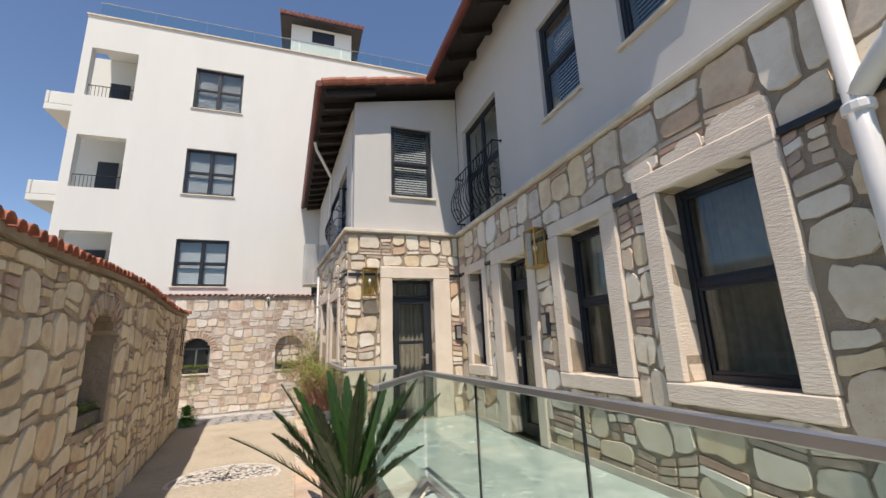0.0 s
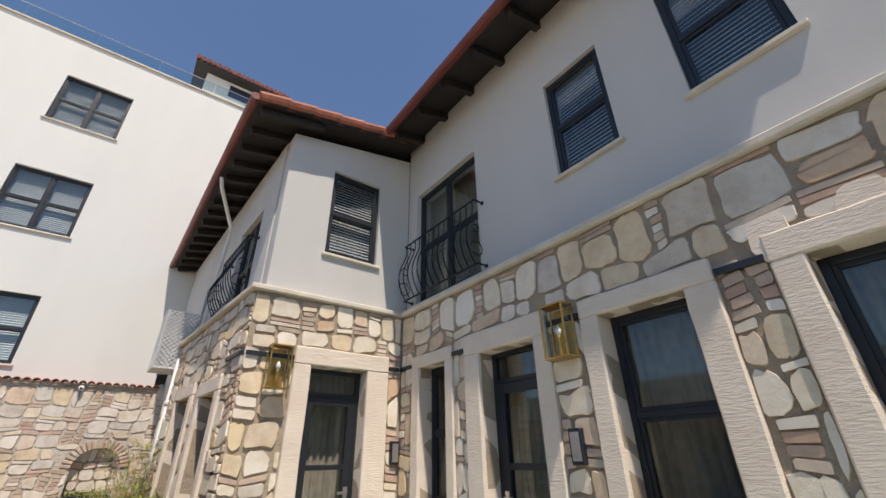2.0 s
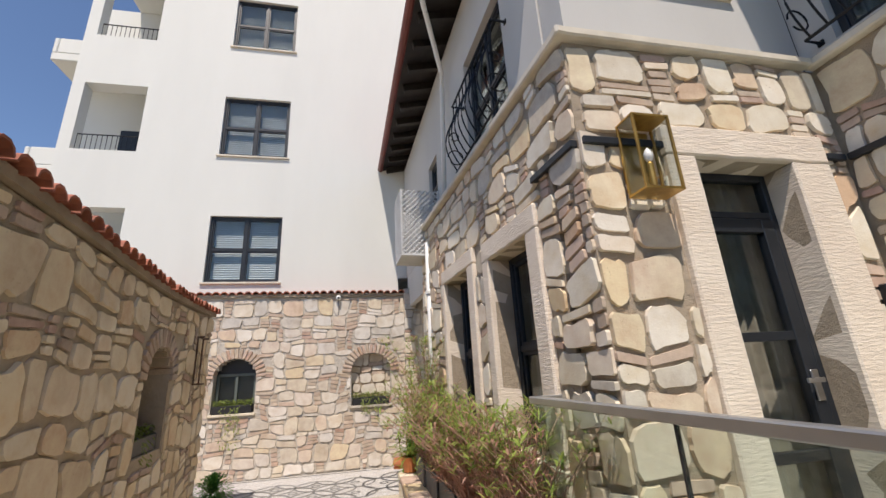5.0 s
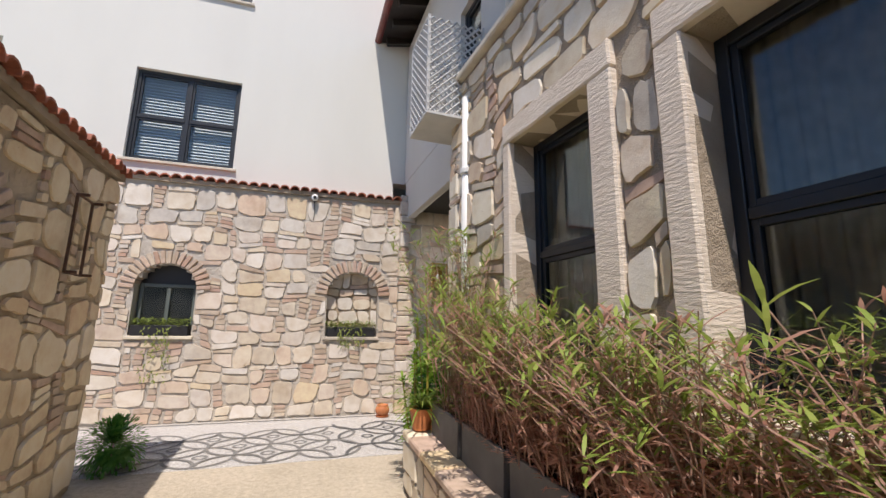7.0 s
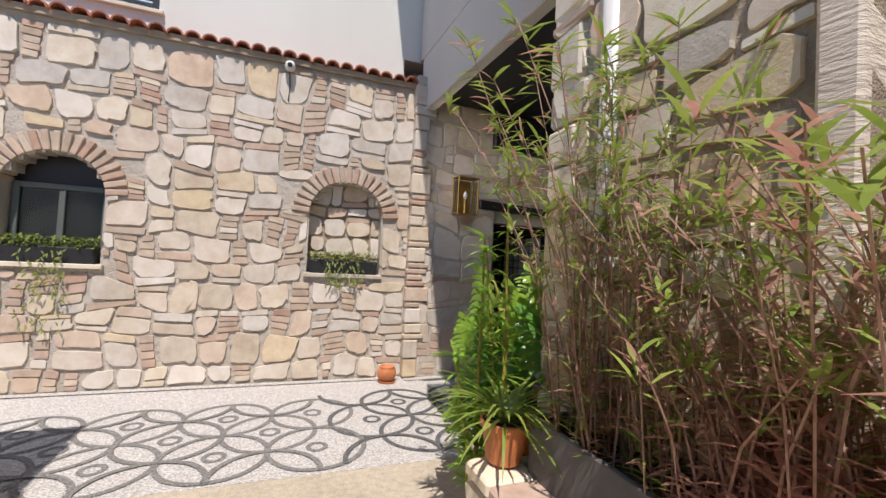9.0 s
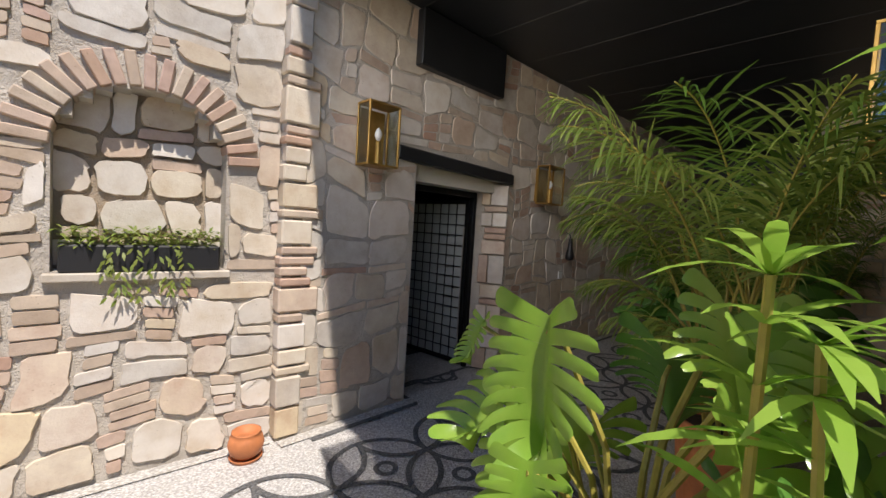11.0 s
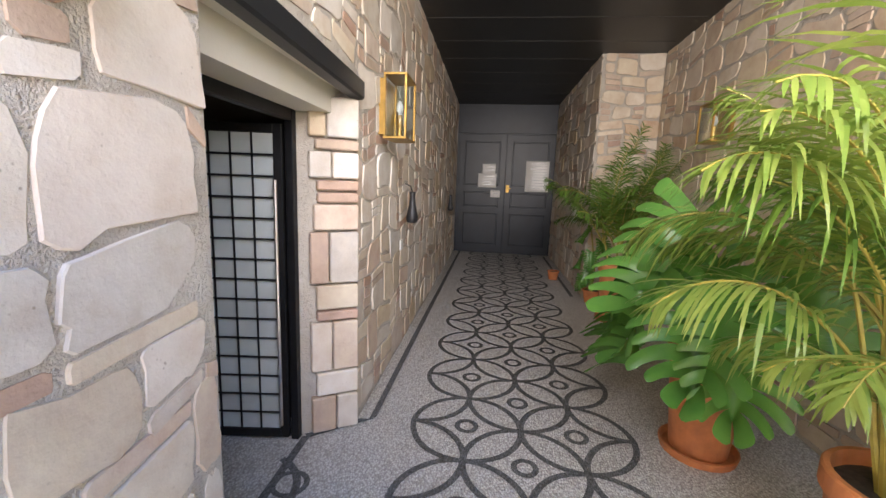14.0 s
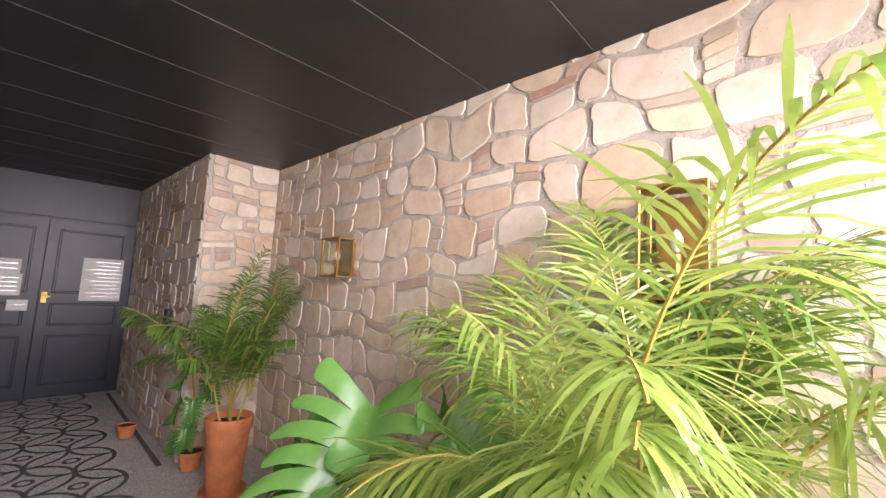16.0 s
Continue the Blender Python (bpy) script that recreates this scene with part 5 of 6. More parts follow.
for lo, hi in (((-0.2, -0.2, 0), (0.45, -0.12, 0.12)), ((-0.2, 0.12, 0), (0.45, 0.2, 0.12)), ((-0.2, -0.118, 0), (-0.12, 0.118, 0.12)), ((0.37, -0.118, 0), (0.45, 0.118, 0.12))):
    bm = bmesh.new()
    box(bm, lo, hi, None, 0.012)
    part("rim", bm, M_BAND, sb)


# ---- glass railings ----
def glass_rail(points, z0, label, cap=True):
    rail = thing("glass_railing", (points[0][0], points[0][1], z0), label, "railing", "terrace glass railings")
    o = Vector((points[0][0], points[0][1], 0))
    pts = [Vector((*p, 0)) - o for p in points]
    for a, b in zip(pts, pts[1:]):
        d = b - a
        n = max(1, round(d.length / 1.1))
        rot = Matrix.Rotation(math.atan2(d.y, d.x), 4, 'Z')
        for i in range(n):
            m = Matrix.Translation(a + d * (i / n)) @ rot
            bm = bmesh.new()
            box(bm, (0.006, -0.006, 0.03), (d.length / n - 0.006, 0.006, 0.99), m, 0.002)
            ob = part("pane", bm, M_RAILGLASS, rail)
            ob.visible_shadow = False
            if i:
                bm = bmesh.new()
                box(bm, (-0.005, -0.008, 0.03), (0.005, 0.008, 0.985), m)
                part("joint", bm, M_BLACKPL, rail)
        m = Matrix.Translation(a) @ rot
        bm = bmesh.new()
        box(bm, (-0.02, -0.025, 0.985), (d.length + 0.02, 0.025, 1.03), m, 0.006)
        part("handrail", bm, M_RAIL, rail)
        bm = bmesh.new()
        box(bm, (0, -0.03, 0.001), (d.length, 0.03, 0.06), m, 0.004)
        part("base_shoe", bm, M_RAIL, rail)
    return rail


glass_rail([(2.06, -3.5), (2.04, 0.6), (1.93, 4.1)], 0.53, "frameless glass railing with a flat metal handrail")
glass_rail([(1.9, 4.09), (1.25, 2.98)], 0.53, "short glass return of the terrace railing")
glass_rail([(1.93, 5.49), (1.27, 5.53), (1.245, 7.95), (1.45, 7.97)], 0.53, "frameless glass railing beside the block door")
bm = bmesh.new()
tri = ((1.99, 4.125), (1.19, 2.82), (1.99, 2.82))
lo = [bm.verts.new((*q, 0.0)) for q in tri]
hi = [bm.verts.new((*q, 0.528)) for q in tri]
bm.faces.new(lo)
bm.faces.new(hi[::-1])
for i in range(3):
    bm.faces.new((lo[i], lo[(i + 1) % 3], hi[(i + 1) % 3], hi[i]))
structure("terrace_corner", bm, M_TERRACE)


# ---- lanterns ----
def lantern(pl, s, z, w=0.26, h=0.5, d=0.17, label="brass box wall lantern with a clear bulb"):
    la = thing("wall_lantern", pl.matrix(s, 0.035, z), label, "lantern", "brass wall lanterns")
    bm = bmesh.new()
    box(bm, (0.03, -0.04, 0.03), (w - 0.03, 0.004, h - 0.03), None, 0.003)
    part("back_plate", bm, M_BRASS, la)
    t = 0.016
    for x in (0, w - t):
        for y in (0.006, d - t):
            bm = bmesh.new()
            box(bm, (x, y, t), (x + t, y + t, h - t), None, 0.002)
            part("corner_post", bm, M_BRASS, la)
    for zz in (0, h - t):
        bm = bmesh.new()
        box(bm, (0, 0.006, zz), (w, d, zz + t), None, 0.002)
        part("cap" if zz else "base", bm, M_BRASS, la)
    for x in (0.003, w - 0.006):
        bm = bmesh.new()
        box(bm, (x, 0.03, t), (x + 0.003, d - t, h - t))
        ob = part("pane", bm, M_GLASS, la)
        ob.visible_shadow = False
    bm = bmesh.new()
    lathe(bm, ((0.012, t), (0.02, t + 0.01), (0.02, h * 0.4), (0.014, h * 0.42)), 10, (w / 2, d / 2, 0))
    part("candle_holder", bm, M_BRASS, la)
    bm = bmesh.new()
    lathe(bm, ((0.01, 0), (0.026, 0.03), (0.028, 0.055), (0.015, 0.085), (0.003, 0.1)), 12, (w / 2, d / 2, h * 0.42))
    part("bulb", bm, M_PLASTIC, la, smooth=True)
    return la


lantern(BLF, 0.25, 2.68)
lantern(FAC, 3.37, 2.7)
ENDW = Plane((3.66, 0.95), (4.0, 0.95), 1)
lantern(ENDW, 0.06, 2.55)
lantern(PASL, 0.5, 1.97, 0.28, 0.46)
lantern(PASL, 2.9, 1.88, 0.34, 0.44)
lantern(PASR, 1.5, 2.0, 0.28, 0.5)
lantern(PASR, 4.3, 2.05, 0.3, 0.36)


# ---- small fittings on the walls ----
def intercom(pl, s, z):
    it = thing("intercom", pl.matrix(s, 0.045, z), "grey door intercom panel on the stone wall", "intercom", "door intercoms")
    bm = bmesh.new()
    box(bm, (0, -0.04, 0), (0.13, 0.02, 0.28), None, 0.008)
    part("housing", bm, M_ALU, it)
    bm = bmesh.new()
    box(bm, (0.02, 0.021, 0.03), (0.11, 0.026, 0.25), None, 0.003)
    part("face_plate", bm, M_RAIL, it)


intercom(BLF, 2.0, 1.86)
intercom(FAC, 3.47, 1.86)


def pipe_run(name, pts, r, mat, label, brackets=(), cat="downpipe"):
    pts = [Vector(p) for p in pts]
    o = pts[-1]
    t = thing(name, o, label, cat)
    bm = bmesh.new()
    tube(bm, [p - o for p in pts], r, 12)
    part("pipe", bm, mat, t, smooth=True)
    for b in brackets:
        bm = bmesh.new()
        lathe(bm, ((r + 0.012, 0), (r + 0.018, 0.01), (r + 0.018, 0.05), (r + 0.012, 0.06)), 14, Vector(b) - o)
        part("collar", bm, mat, t)
    return t


pipe_run("downpipe", [(3.56, 1.18, 4.2), (3.56, 1.18, 0.54)], 0.055, M_PIPE, "white plastic downpipe on the stone wall", [(3.56, 1.18, 3.75), (3.56, 1.18, 2.95), (3.56, 1.18, 1.05), (3.56, 1.18, 0.54)])
pipe_run("drain_pipe", [(3.45, 0.2, 3.42), (3.53, 0.7, 3.4), (3.55, 0.95, 3.3), (3.56, 1.17, 3.05)], 0.06, M_PIPE, "white branch pipe joining the downpipe", [(3.55, 0.92, 3.28)])
pb = Vector((1.17, 11.12, 0))
pipe_run("downpipe", [pb + Vector((0, 0, 3.62)), pb + Vector((0, 0, 0.1))], 0.05, M_PIPE, "white plastic downpipe at the block corner", [pb + Vector((0, 0, 2.83)), pb + Vector((0, 0, 1.4))])
pipe_run("gutter_outlet", [(0.9, 9.4, 6.6), (0.95, 9.5, 6.45), (1.36, 10.4, 6.15), (1.37, 10.45, 5.9), (1.32, 10.5, 3.95)], 0.035, M_PIPE, "grey gutter outlet pipe under the eave")

cam_box = thing("security_camera", BACK.matrix(4.93, 0.04, 3.36), "small white security camera below the coping", "security camera")
bm = bmesh.new()
lathe(bm, ((0.03, 0), (0.05, 0.02), (0.055, 0.05), (0.045, 0.09), (0.02, 0.105)), 14, (0, 0.03, 0))
part("housing", bm, M_PLASTIC, cam_box, smooth=True)
bm = bmesh.new()
tube(bm, [(0, 0.07, 0.045), (0, 0.095, 0.04)], 0.025, 10)
part("lens", bm, M_BLACKPL, cam_box)
bm = bmesh.new()
tube(bm, [(0, 0.0, 0), (0.01, -0.005, -0.15), (0.0, -0.005, -0.32)], 0.006, 5)
part("cable", bm, M_BLACKPL, cam_box)

# lattice cage of the outdoor unit
ac = thing("lattice_cage", BLLU.matrix(3.72, 0.02, 3.45), "white lattice cage round an outdoor unit", "lattice cage")
L, D, Hh = 0.62, 0.63, 1.1
for name, lo, hi in (("floor_plate", (0, 0, 0), (L, D, 0.03)), ("top_frame", (0, D - 0.03, Hh - 0.03), (L, D, Hh))):
    bm = bmesh.new()
    box(bm, lo, hi, None, 0.004)
    part(name, bm, M_CAGE, ac)
for x in (0, L - 0.03):
    for y in (0.0, D - 0.03):
        bm = bmesh.new()
        box(bm, (x, y, 0.031), (x + 0.03, y + 0.03, Hh), None, 0.003)
        part("post", bm, M_CAGE, ac)
for face in range(3):
    bm = bmesh.new()
    span = D if face < 2 else L
    for k in range(-14, 16):
        for sgn in (1, -1):
            a0 = k * 0.085
            p = []
            for i in range(2):
                zz = 0.03 if i == 0 else Hh - 0.02
                p.append((a0 + (zz if sgn > 0 else span - zz + 0.0), zz))
            (x0, z0), (x1, z1) = p
            if sgn < 0:
                x0, x1 = a0 + span - z0, a0 + span - z1
            # clip to the face
            def at(x):
                return z0 + (z1 - z0) * (x - x0) / (x1 - x0)
            lo_x, hi_x = max(0.0, min(x0, x1)), min(span, max(x0, x1))
            if hi_x - lo_x < 0.03:
                continue
            q = []
            for x in (lo_x, hi_x):
                if face == 0:
                    q.append((0.012, x, at(x)))
                elif face == 1:
                    q.append((L - 0.012, x, at(x)))
                else:
                    q.append((x, D - 0.012, at(x)))
            tube(bm, q, 0.011, 4)
    ob = part("lattice", bm, M_CAGE, ac)
    tagged(ob, kind="stuff")
unit = thing("outdoor_unit", BLLU.matrix(3.78, 0.06, 3.49), "white air conditioner unit inside the cage", "air conditioner")
bm = bmesh.new()
box(bm, (0, 0, 0), (0.5, 0.3, 0.6), None, 0.02)
part("casing", bm, M_PLASTIC, unit)

# start of the walk: pergola and balcony
perg = thing("pergola", (4.02, 1.05, 3.0), "green sheet pergola under a white balcony edge", "pergola")
bm = bmesh.new()
box(bm, (-0.25, -0.35, 0.42), (2.0, -0.2, 0.62), None, 0.01)
part("edge_beam", bm, M_PIPE, perg)
for i in range(9):
    bm = bmesh.new()
    box(bm, (0.0, -2.6 + i * 0.38, 0.0), (1.95, -2.5 + i * 0.38, 0.06), None, 0.005)
    part("slat", bm, M_IRON, perg)
bm = bmesh.new()
box(bm, (0, -2.7, 0.062), (1.95, 0.6, 0.075))
part("sheet", bm, M_PERGOLA, perg)
for x in (0.05, 1.8):
    bm = bmesh.new()
    box(bm, (x, -2.6, -2.47), (x + 0.1, -2.5, -0.001), None, 0.006)
    part("post", bm, M_IRON, perg)
br = thing("balcony_balustrade", (3.82, 0.75, 3.62), "dark metal balustrade above the pergola", "railing")
bm = bmesh.new()
box(bm, (0, 0, 0.0), (2.2, 0.05, 0.05), None, 0.004)
part("bottom_rail", bm, M_RAIL, br)
bm = bmesh.new()
box(bm, (0, 0, 1.0), (2.2, 0.05, 1.05), None, 0.004)
part("top_rail", bm, M_RAIL, br)
for i in range(12):
    bm = bmesh.new()
    tube(bm, [(0.03 + i * 0.19, 0.025, 0.05), (0.03 + i * 0.19 + (0.12 if i % 2 else -0.12) * (i < 11 and i > 0), 0.025, 1.0)], 0.012, 5)
    part("bar", bm, M_IRON, br)

# ---- passage: gate, beam, door ----
bm = bmesh.new()
for v in box(bm, (0.9, -0.04, 2.09), (2.47, 0.045, 2.2), PASL.matrix(), 0.012):
    v.co.z -= 0.045 * ((v.co - PASL.at(0.9, 0, 0)).dot(PASL.u) / 1.57)
structure("beam", bm, M_BLACK, "black timber beam over the gate")
bm = bmesh.new()
box(bm, (1.132, -0.33, 1.945), (2.428, -0.1, 2.22), PASL.matrix())
box(bm, (1.132, -0.099, 2.092), (2.428, -0.042, 2.22), PASL.matrix())
structure("gate_lintel", bm, M_CREAM, "cream plaster panel between beam and gate")
# added box closing the gate opening; its dark colour stands for the lobby's shade
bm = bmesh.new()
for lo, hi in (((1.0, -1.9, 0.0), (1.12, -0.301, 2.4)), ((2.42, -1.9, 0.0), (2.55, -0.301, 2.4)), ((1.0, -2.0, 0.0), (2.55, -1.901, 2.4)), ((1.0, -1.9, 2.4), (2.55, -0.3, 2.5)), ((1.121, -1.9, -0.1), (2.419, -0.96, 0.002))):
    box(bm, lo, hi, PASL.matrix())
structure("gate_recess", bm, M_SHADE_BACK, "added lobby box behind the open gate, shade in its dark colour")
# splayed stone jamb
bm = bmesh.new()
tri = ((2.431, 0.0), (2.431, -0.299), (2.25, -0.299))
lo = [bm.verts.new(PASL.at(q[0], q[1], 0.0)) for q in tri]
hi = [bm.verts.new(PASL.at(q[0], q[1], 2.06)) for q in tri]
bm.faces.new(lo)
bm.faces.new(hi[::-1])
for i in range(3):
    bm.faces.new((lo[i], lo[(i + 1) % 3], hi[(i + 1) % 3], hi[i]))
jamb = structure("gate_jamb", bm, M_MORTAR_L, "splayed stone jamb of the gate opening")
rng = random.Random(61)
JAMB = Plane(PASL.at(2.43, 0, 0).xy, PASL.at(2.25, -0.299, 0).xy, 1)
z = 0.01
while z < 1.98:
    h = min(rng.choice((0.07, 0.07, 0.16, 0.24, 0.28, 0.32)), 2.04 - z)
    split = rng.uniform(0.1, 0.18) if rng.random() < 0.25 else 0.0
    for a, b in (((-0.012, split), (split + 0.008, 0.27)) if split else ((-0.012, rng.uniform(0.22, 0.27)),)):
        bm = bmesh.new()
        box(bm, (a, -0.05, z + 0.007), (b, rng.uniform(0.008, 0.016), z + h - 0.007), JAMB.matrix(), 0.008)
        part("quoin", bm, M_BRICK if h < 0.1 or rng.random() < 0.15 else M_STONE, jamb)
    z += h
gate = thing("steel_gate", PASL.matrix(1.135, -0.3, 0.005), "black steel gate standing open, square grid before frosted glass", "gate")
GW, GH, LW = 1.112, 1.94, 0.92
bm = bmesh.new()
box(bm, (0, -0.02, 0), (0.05, 0.025, GH), None, 0.004)
box(bm, (GW - 0.05, -0.02, 0), (GW, 0.025, GH), None, 0.004)
box(bm, (0.051, -0.02, GH - 0.06), (GW - 0.051, 0.025, GH), None, 0.004)
part("gate_frame", bm, M_IRON, gate)
leaf = new("gate_leaf")
leaf.parent = gate
leaf.matrix_basis = pose(GW - 0.045, -0.03, 0.02, 0, 0, -97)
LH = GH - 0.1
bm = bmesh.new()
rect_frame(bm, LW, LH, 0.05, -0.02, 0.02, 0.0, 0.0)
part("leaf_frame", bm, M_IRON, leaf)
for i in range(1, 7):
    bm = bmesh.new()
    tube(bm, [(0.05 + (LW - 0.1) * i / 7, -0.012, 0.05), (0.05 + (LW - 0.1) * i / 7, -0.012, LH - 0.05)], 0.006, 5)
    part("upright_bar", bm, M_IRON, leaf)
for i in range(1, 15):
    bm = bmesh.new()
    tube(bm, [(0.05, -0.022, 0.05 + (LH - 0.1) * i / 15), (LW - 0.05, -0.022, 0.05 + (LH - 0.1) * i / 15)], 0.006, 5)
    part("cross_bar", bm, M_IRON, leaf)
bm = bmesh.new()
box(bm, (0.05, 0.0, 0.05), (LW - 0.05, 0.008, LH - 0.05))
part("frosted_sheet", bm, plain("frosted_glass_sheet", (0.5, 0.54, 0.53), 0.35, 0, 0.15, 2.5, 0.02), leaf)
bm = bmesh.new()
tube(bm, [(0.03, -0.05, 0.1), (0.03, -0.05, LH - 0.3)], 0.01, 8)
part("pull_bar", bm, M_STEEL, leaf, "slim steel pull bar")

DD = Plane((11.0, 12.8), (10.86, 15.1), -1)
dd = thing("door_9", DD.matrix(0, 0, 0.0), "tall dark slate panelled double door with notes on it", "", "", "structure")
WD, HD = DD.len, 3.5
bm = bmesh.new()
box(bm, (-0.1, -0.12, 0), (WD + 0.1, -0.03, HD), None, 0.004)
part("door_frame", bm, M_DOOR, dd)
for k in range(2):
    x0 = 0.06 + k * (WD - 0.12) / 2
    lw = (WD - 0.12) / 2 - 0.008
    bm = bmesh.new()
    box(bm, (x0, -0.029, 0.02), (x0 + lw, 0.012, 2.75), None, 0.005)
    leaf = part("door_leaf", bm, M_DOOR, dd)
    for z0, z1 in ((0.2, 0.95), (1.1, 1.45), (1.6, 2.6)):
        bm = bmesh.new()
        rect_frame(bm, lw - 0.26, z1 - z0, 0.035, 0.013, 0.03, x0 + 0.13, z0, 0.008)
        part("panel_mould", bm, M_DOOR, leaf)
bm = bmesh.new()
box(bm, (0.06, -0.029, 2.78), (WD - 0.06, 0.008, HD - 0.05), None, 0.005)
part("transom_panel", bm, M_DOOR, dd)
bm = bmesh.new()
box(bm, (WD / 2 - 0.1, 0.013, 1.45), (WD / 2 - 0.03, 0.03, 1.62), None, 0.004)
box(bm, (WD / 2 - 0.14, 0.031, 1.53), (WD / 2 - 0.05, 0.06, 1.56), None, 0.004)
part("door_handle", bm, M_BRASS, dd)
for s, z, w, h in ((0.12, 1.49, 0.52, 0.69), (1.3, 1.55, 0.42, 0.32), (1.33, 1.87, 0.3, 0.22), (1.2, 1.33, 0.22, 0.16)):
    bm = bmesh.new()
    box(bm, (0, 0.0, 0), (w, 0.003, h))
    ob = single("paper_notice", bm, M_PAPER, "white paper notice taped to the dark door", "paper notice", group="door notices")
    ob.matrix_basis = DD.matrix(s + 0.05, 0.031, z)
    n = int(h / 0.06)
    for i in range(1, n):
        bm = bmesh.new()
        box(bm, (0.04, 0.0031, h * i / n), (w * (0.6 + 0.3 * ((i * 7) % 3) / 3), 0.0042, h * i / n + 0.012))
        b = part("print_line", bm, M_RAIL, ob)
ph = thing("wall_phone", PASR2.matrix(0.65, 0.03, 1.05), "white wall handset panel on the passage stone", "wall phone")
bm = bmesh.new()
box(bm, (0, 0, 0), (0.2, 0.05, 0.26), None, 0.01)
part("panel", bm, M_PLASTIC, ph)
bm = bmesh.new()
box(bm, (0.05, 0.0, 0.262), (0.16, 0.06, 0.52), None, 0.012)
part("handset", bm, M_BLACKPL, ph)
for s, z in ((3.65, 1.05), (7.3, 0.95)):
    hg = thing("hanging_flask", PASL.matrix(s, 0.05, z), "dark bulbous vessel hanging on the passage wall", "vessel", "hanging wall vessels")
    bm = bmesh.new()
    lathe(bm, ((0.018, 0.17), (0.045, 0.18), (0.056, 0.22), (0.046, 0.27), (0.03, 0.34), (0.024, 0.42), (0.03, 0.45)), 14, (0, 0.07, 0))
    part("body", bm, M_BLACKPL, hg, smooth=True)
    bm = bmesh.new()
    tube(bm, [(0, 0.0, 0.52), (0, 0.05, 0.5), (0, 0.07, 0.44)], 0.006, 5)
    part("hook", bm, M_IRON, hg)
sw = thing("socket_plate", PASL.matrix(3.55, 0.03, 0.98), "white socket plate on the passage wall", "socket")
bm = bmesh.new()
box(bm, (0, 0, 0), (0.09, 0.015, 0.09), None, 0.004)
part("plate", bm, M_PLASTIC, sw)

# niche one: small dark window
nw = setting("window", BACK, (N1[0], N1[1], 1.2, 2.2), "small dark window in the brick-arched niche")
w = N1[1] - N1[0]
# black sheet behind the glass, standing in for the unlit space there
bm = bmesh.new()
box(bm, (-0.05, -0.225, -0.05), (w + 0.05, -0.2, 1.05))
part("dark_panel", bm, M_BLACKPL, nw)
bm = bmesh.new()
rect_frame(bm, w - 0.04, 0.72, 0.05, -0.19, -0.15, 0.02, 0.02)
box(bm, (w / 2 - 0.025, -0.189, 0.07), (w / 2 + 0.025, -0.15, 0.68), None, 0.003)
part("window_frame", bm, M_GREENFR, nw)
pane(nw, 0.07, w - 0.07, 0.07, 0.69, -0.17)


# ---- plants ----
def leaf_blade(bm, p, d, up, ln, w, bend=0.3, seg=3):
    """A narrow pointed leaf from p along d, bending down."""
    d, up = Vector(d).normalized(), Vector(up)
    side = d.cross(up)
    if side.length < 1e-3:
        side = Vector((1, 0, 0))
    side.normalize()
    q, cur, prev = Vector(p), d.copy(), None
    for i in range(seg + 1):
        f = i / seg
        ww = w * math.sin(math.pi * (0.12 + 0.86 * f)) * 0.5
        vs = [bm.verts.new(q + side * ww), bm.verts.new(q - side * ww)]
        if prev:
            bm.faces.new((prev[0], vs[0], vs[1], prev[1]))
        prev = vs
        cur = (cur + Vector((0, 0, -bend / seg))).normalized()
        q = q + cur * (ln / seg)


def frond(bm, base, az, lift, ln, n=26, leaf=0.36, droop=1.3, w=0.022, bend=1.0, fold=0.4, fwd=0.0, bare=0.22):
    """A feather palm frond: an arching rachis with two rows of leaflets."""
    p = Vector(base)
    cur = Vector((math.cos(az) * math.cos(lift), math.sin(az) * math.cos(lift), math.sin(lift)))
    flat = Vector((-math.sin(az), math.cos(az), 0))
    pts = []
    N = 18
    for i in range(N + 1):
        pts.append((p.copy(), cur.copy()))
        p = p + cur * (ln / N)
        cur = (cur + Vector((0, 0, -droop / N * (0.4 + 1.2 * i / N)))).normalized()
    for k in range(n):
        f = bare + (0.99 - bare) * k / n
        i = min(N - 1, int(f * N))
        q = pts[i][0].lerp(pts[i + 1][0], f * N - i)
        d = pts[i][1]
        up = flat.cross(d)
        if up.z < 0:
            up = -up
        size = leaf * math.sin(math.pi * (0.2 + 0.72 * (k / n))) * random.uniform(0.9, 1.1)
        for sgn in (1, -1):
            dirn = flat * sgn * 0.85 + d * (fwd + 0.6 + 0.6 * k / n + random.uniform(-.15, .25)) + up * fold * random.uniform(0.1, 1.3)
            leaf_blade(bm, q, dirn, up, size * random.uniform(0.85, 1.1), w, random.uniform(0.5, 2.1) * bend, 4)
    return [a for a, _ in pts]


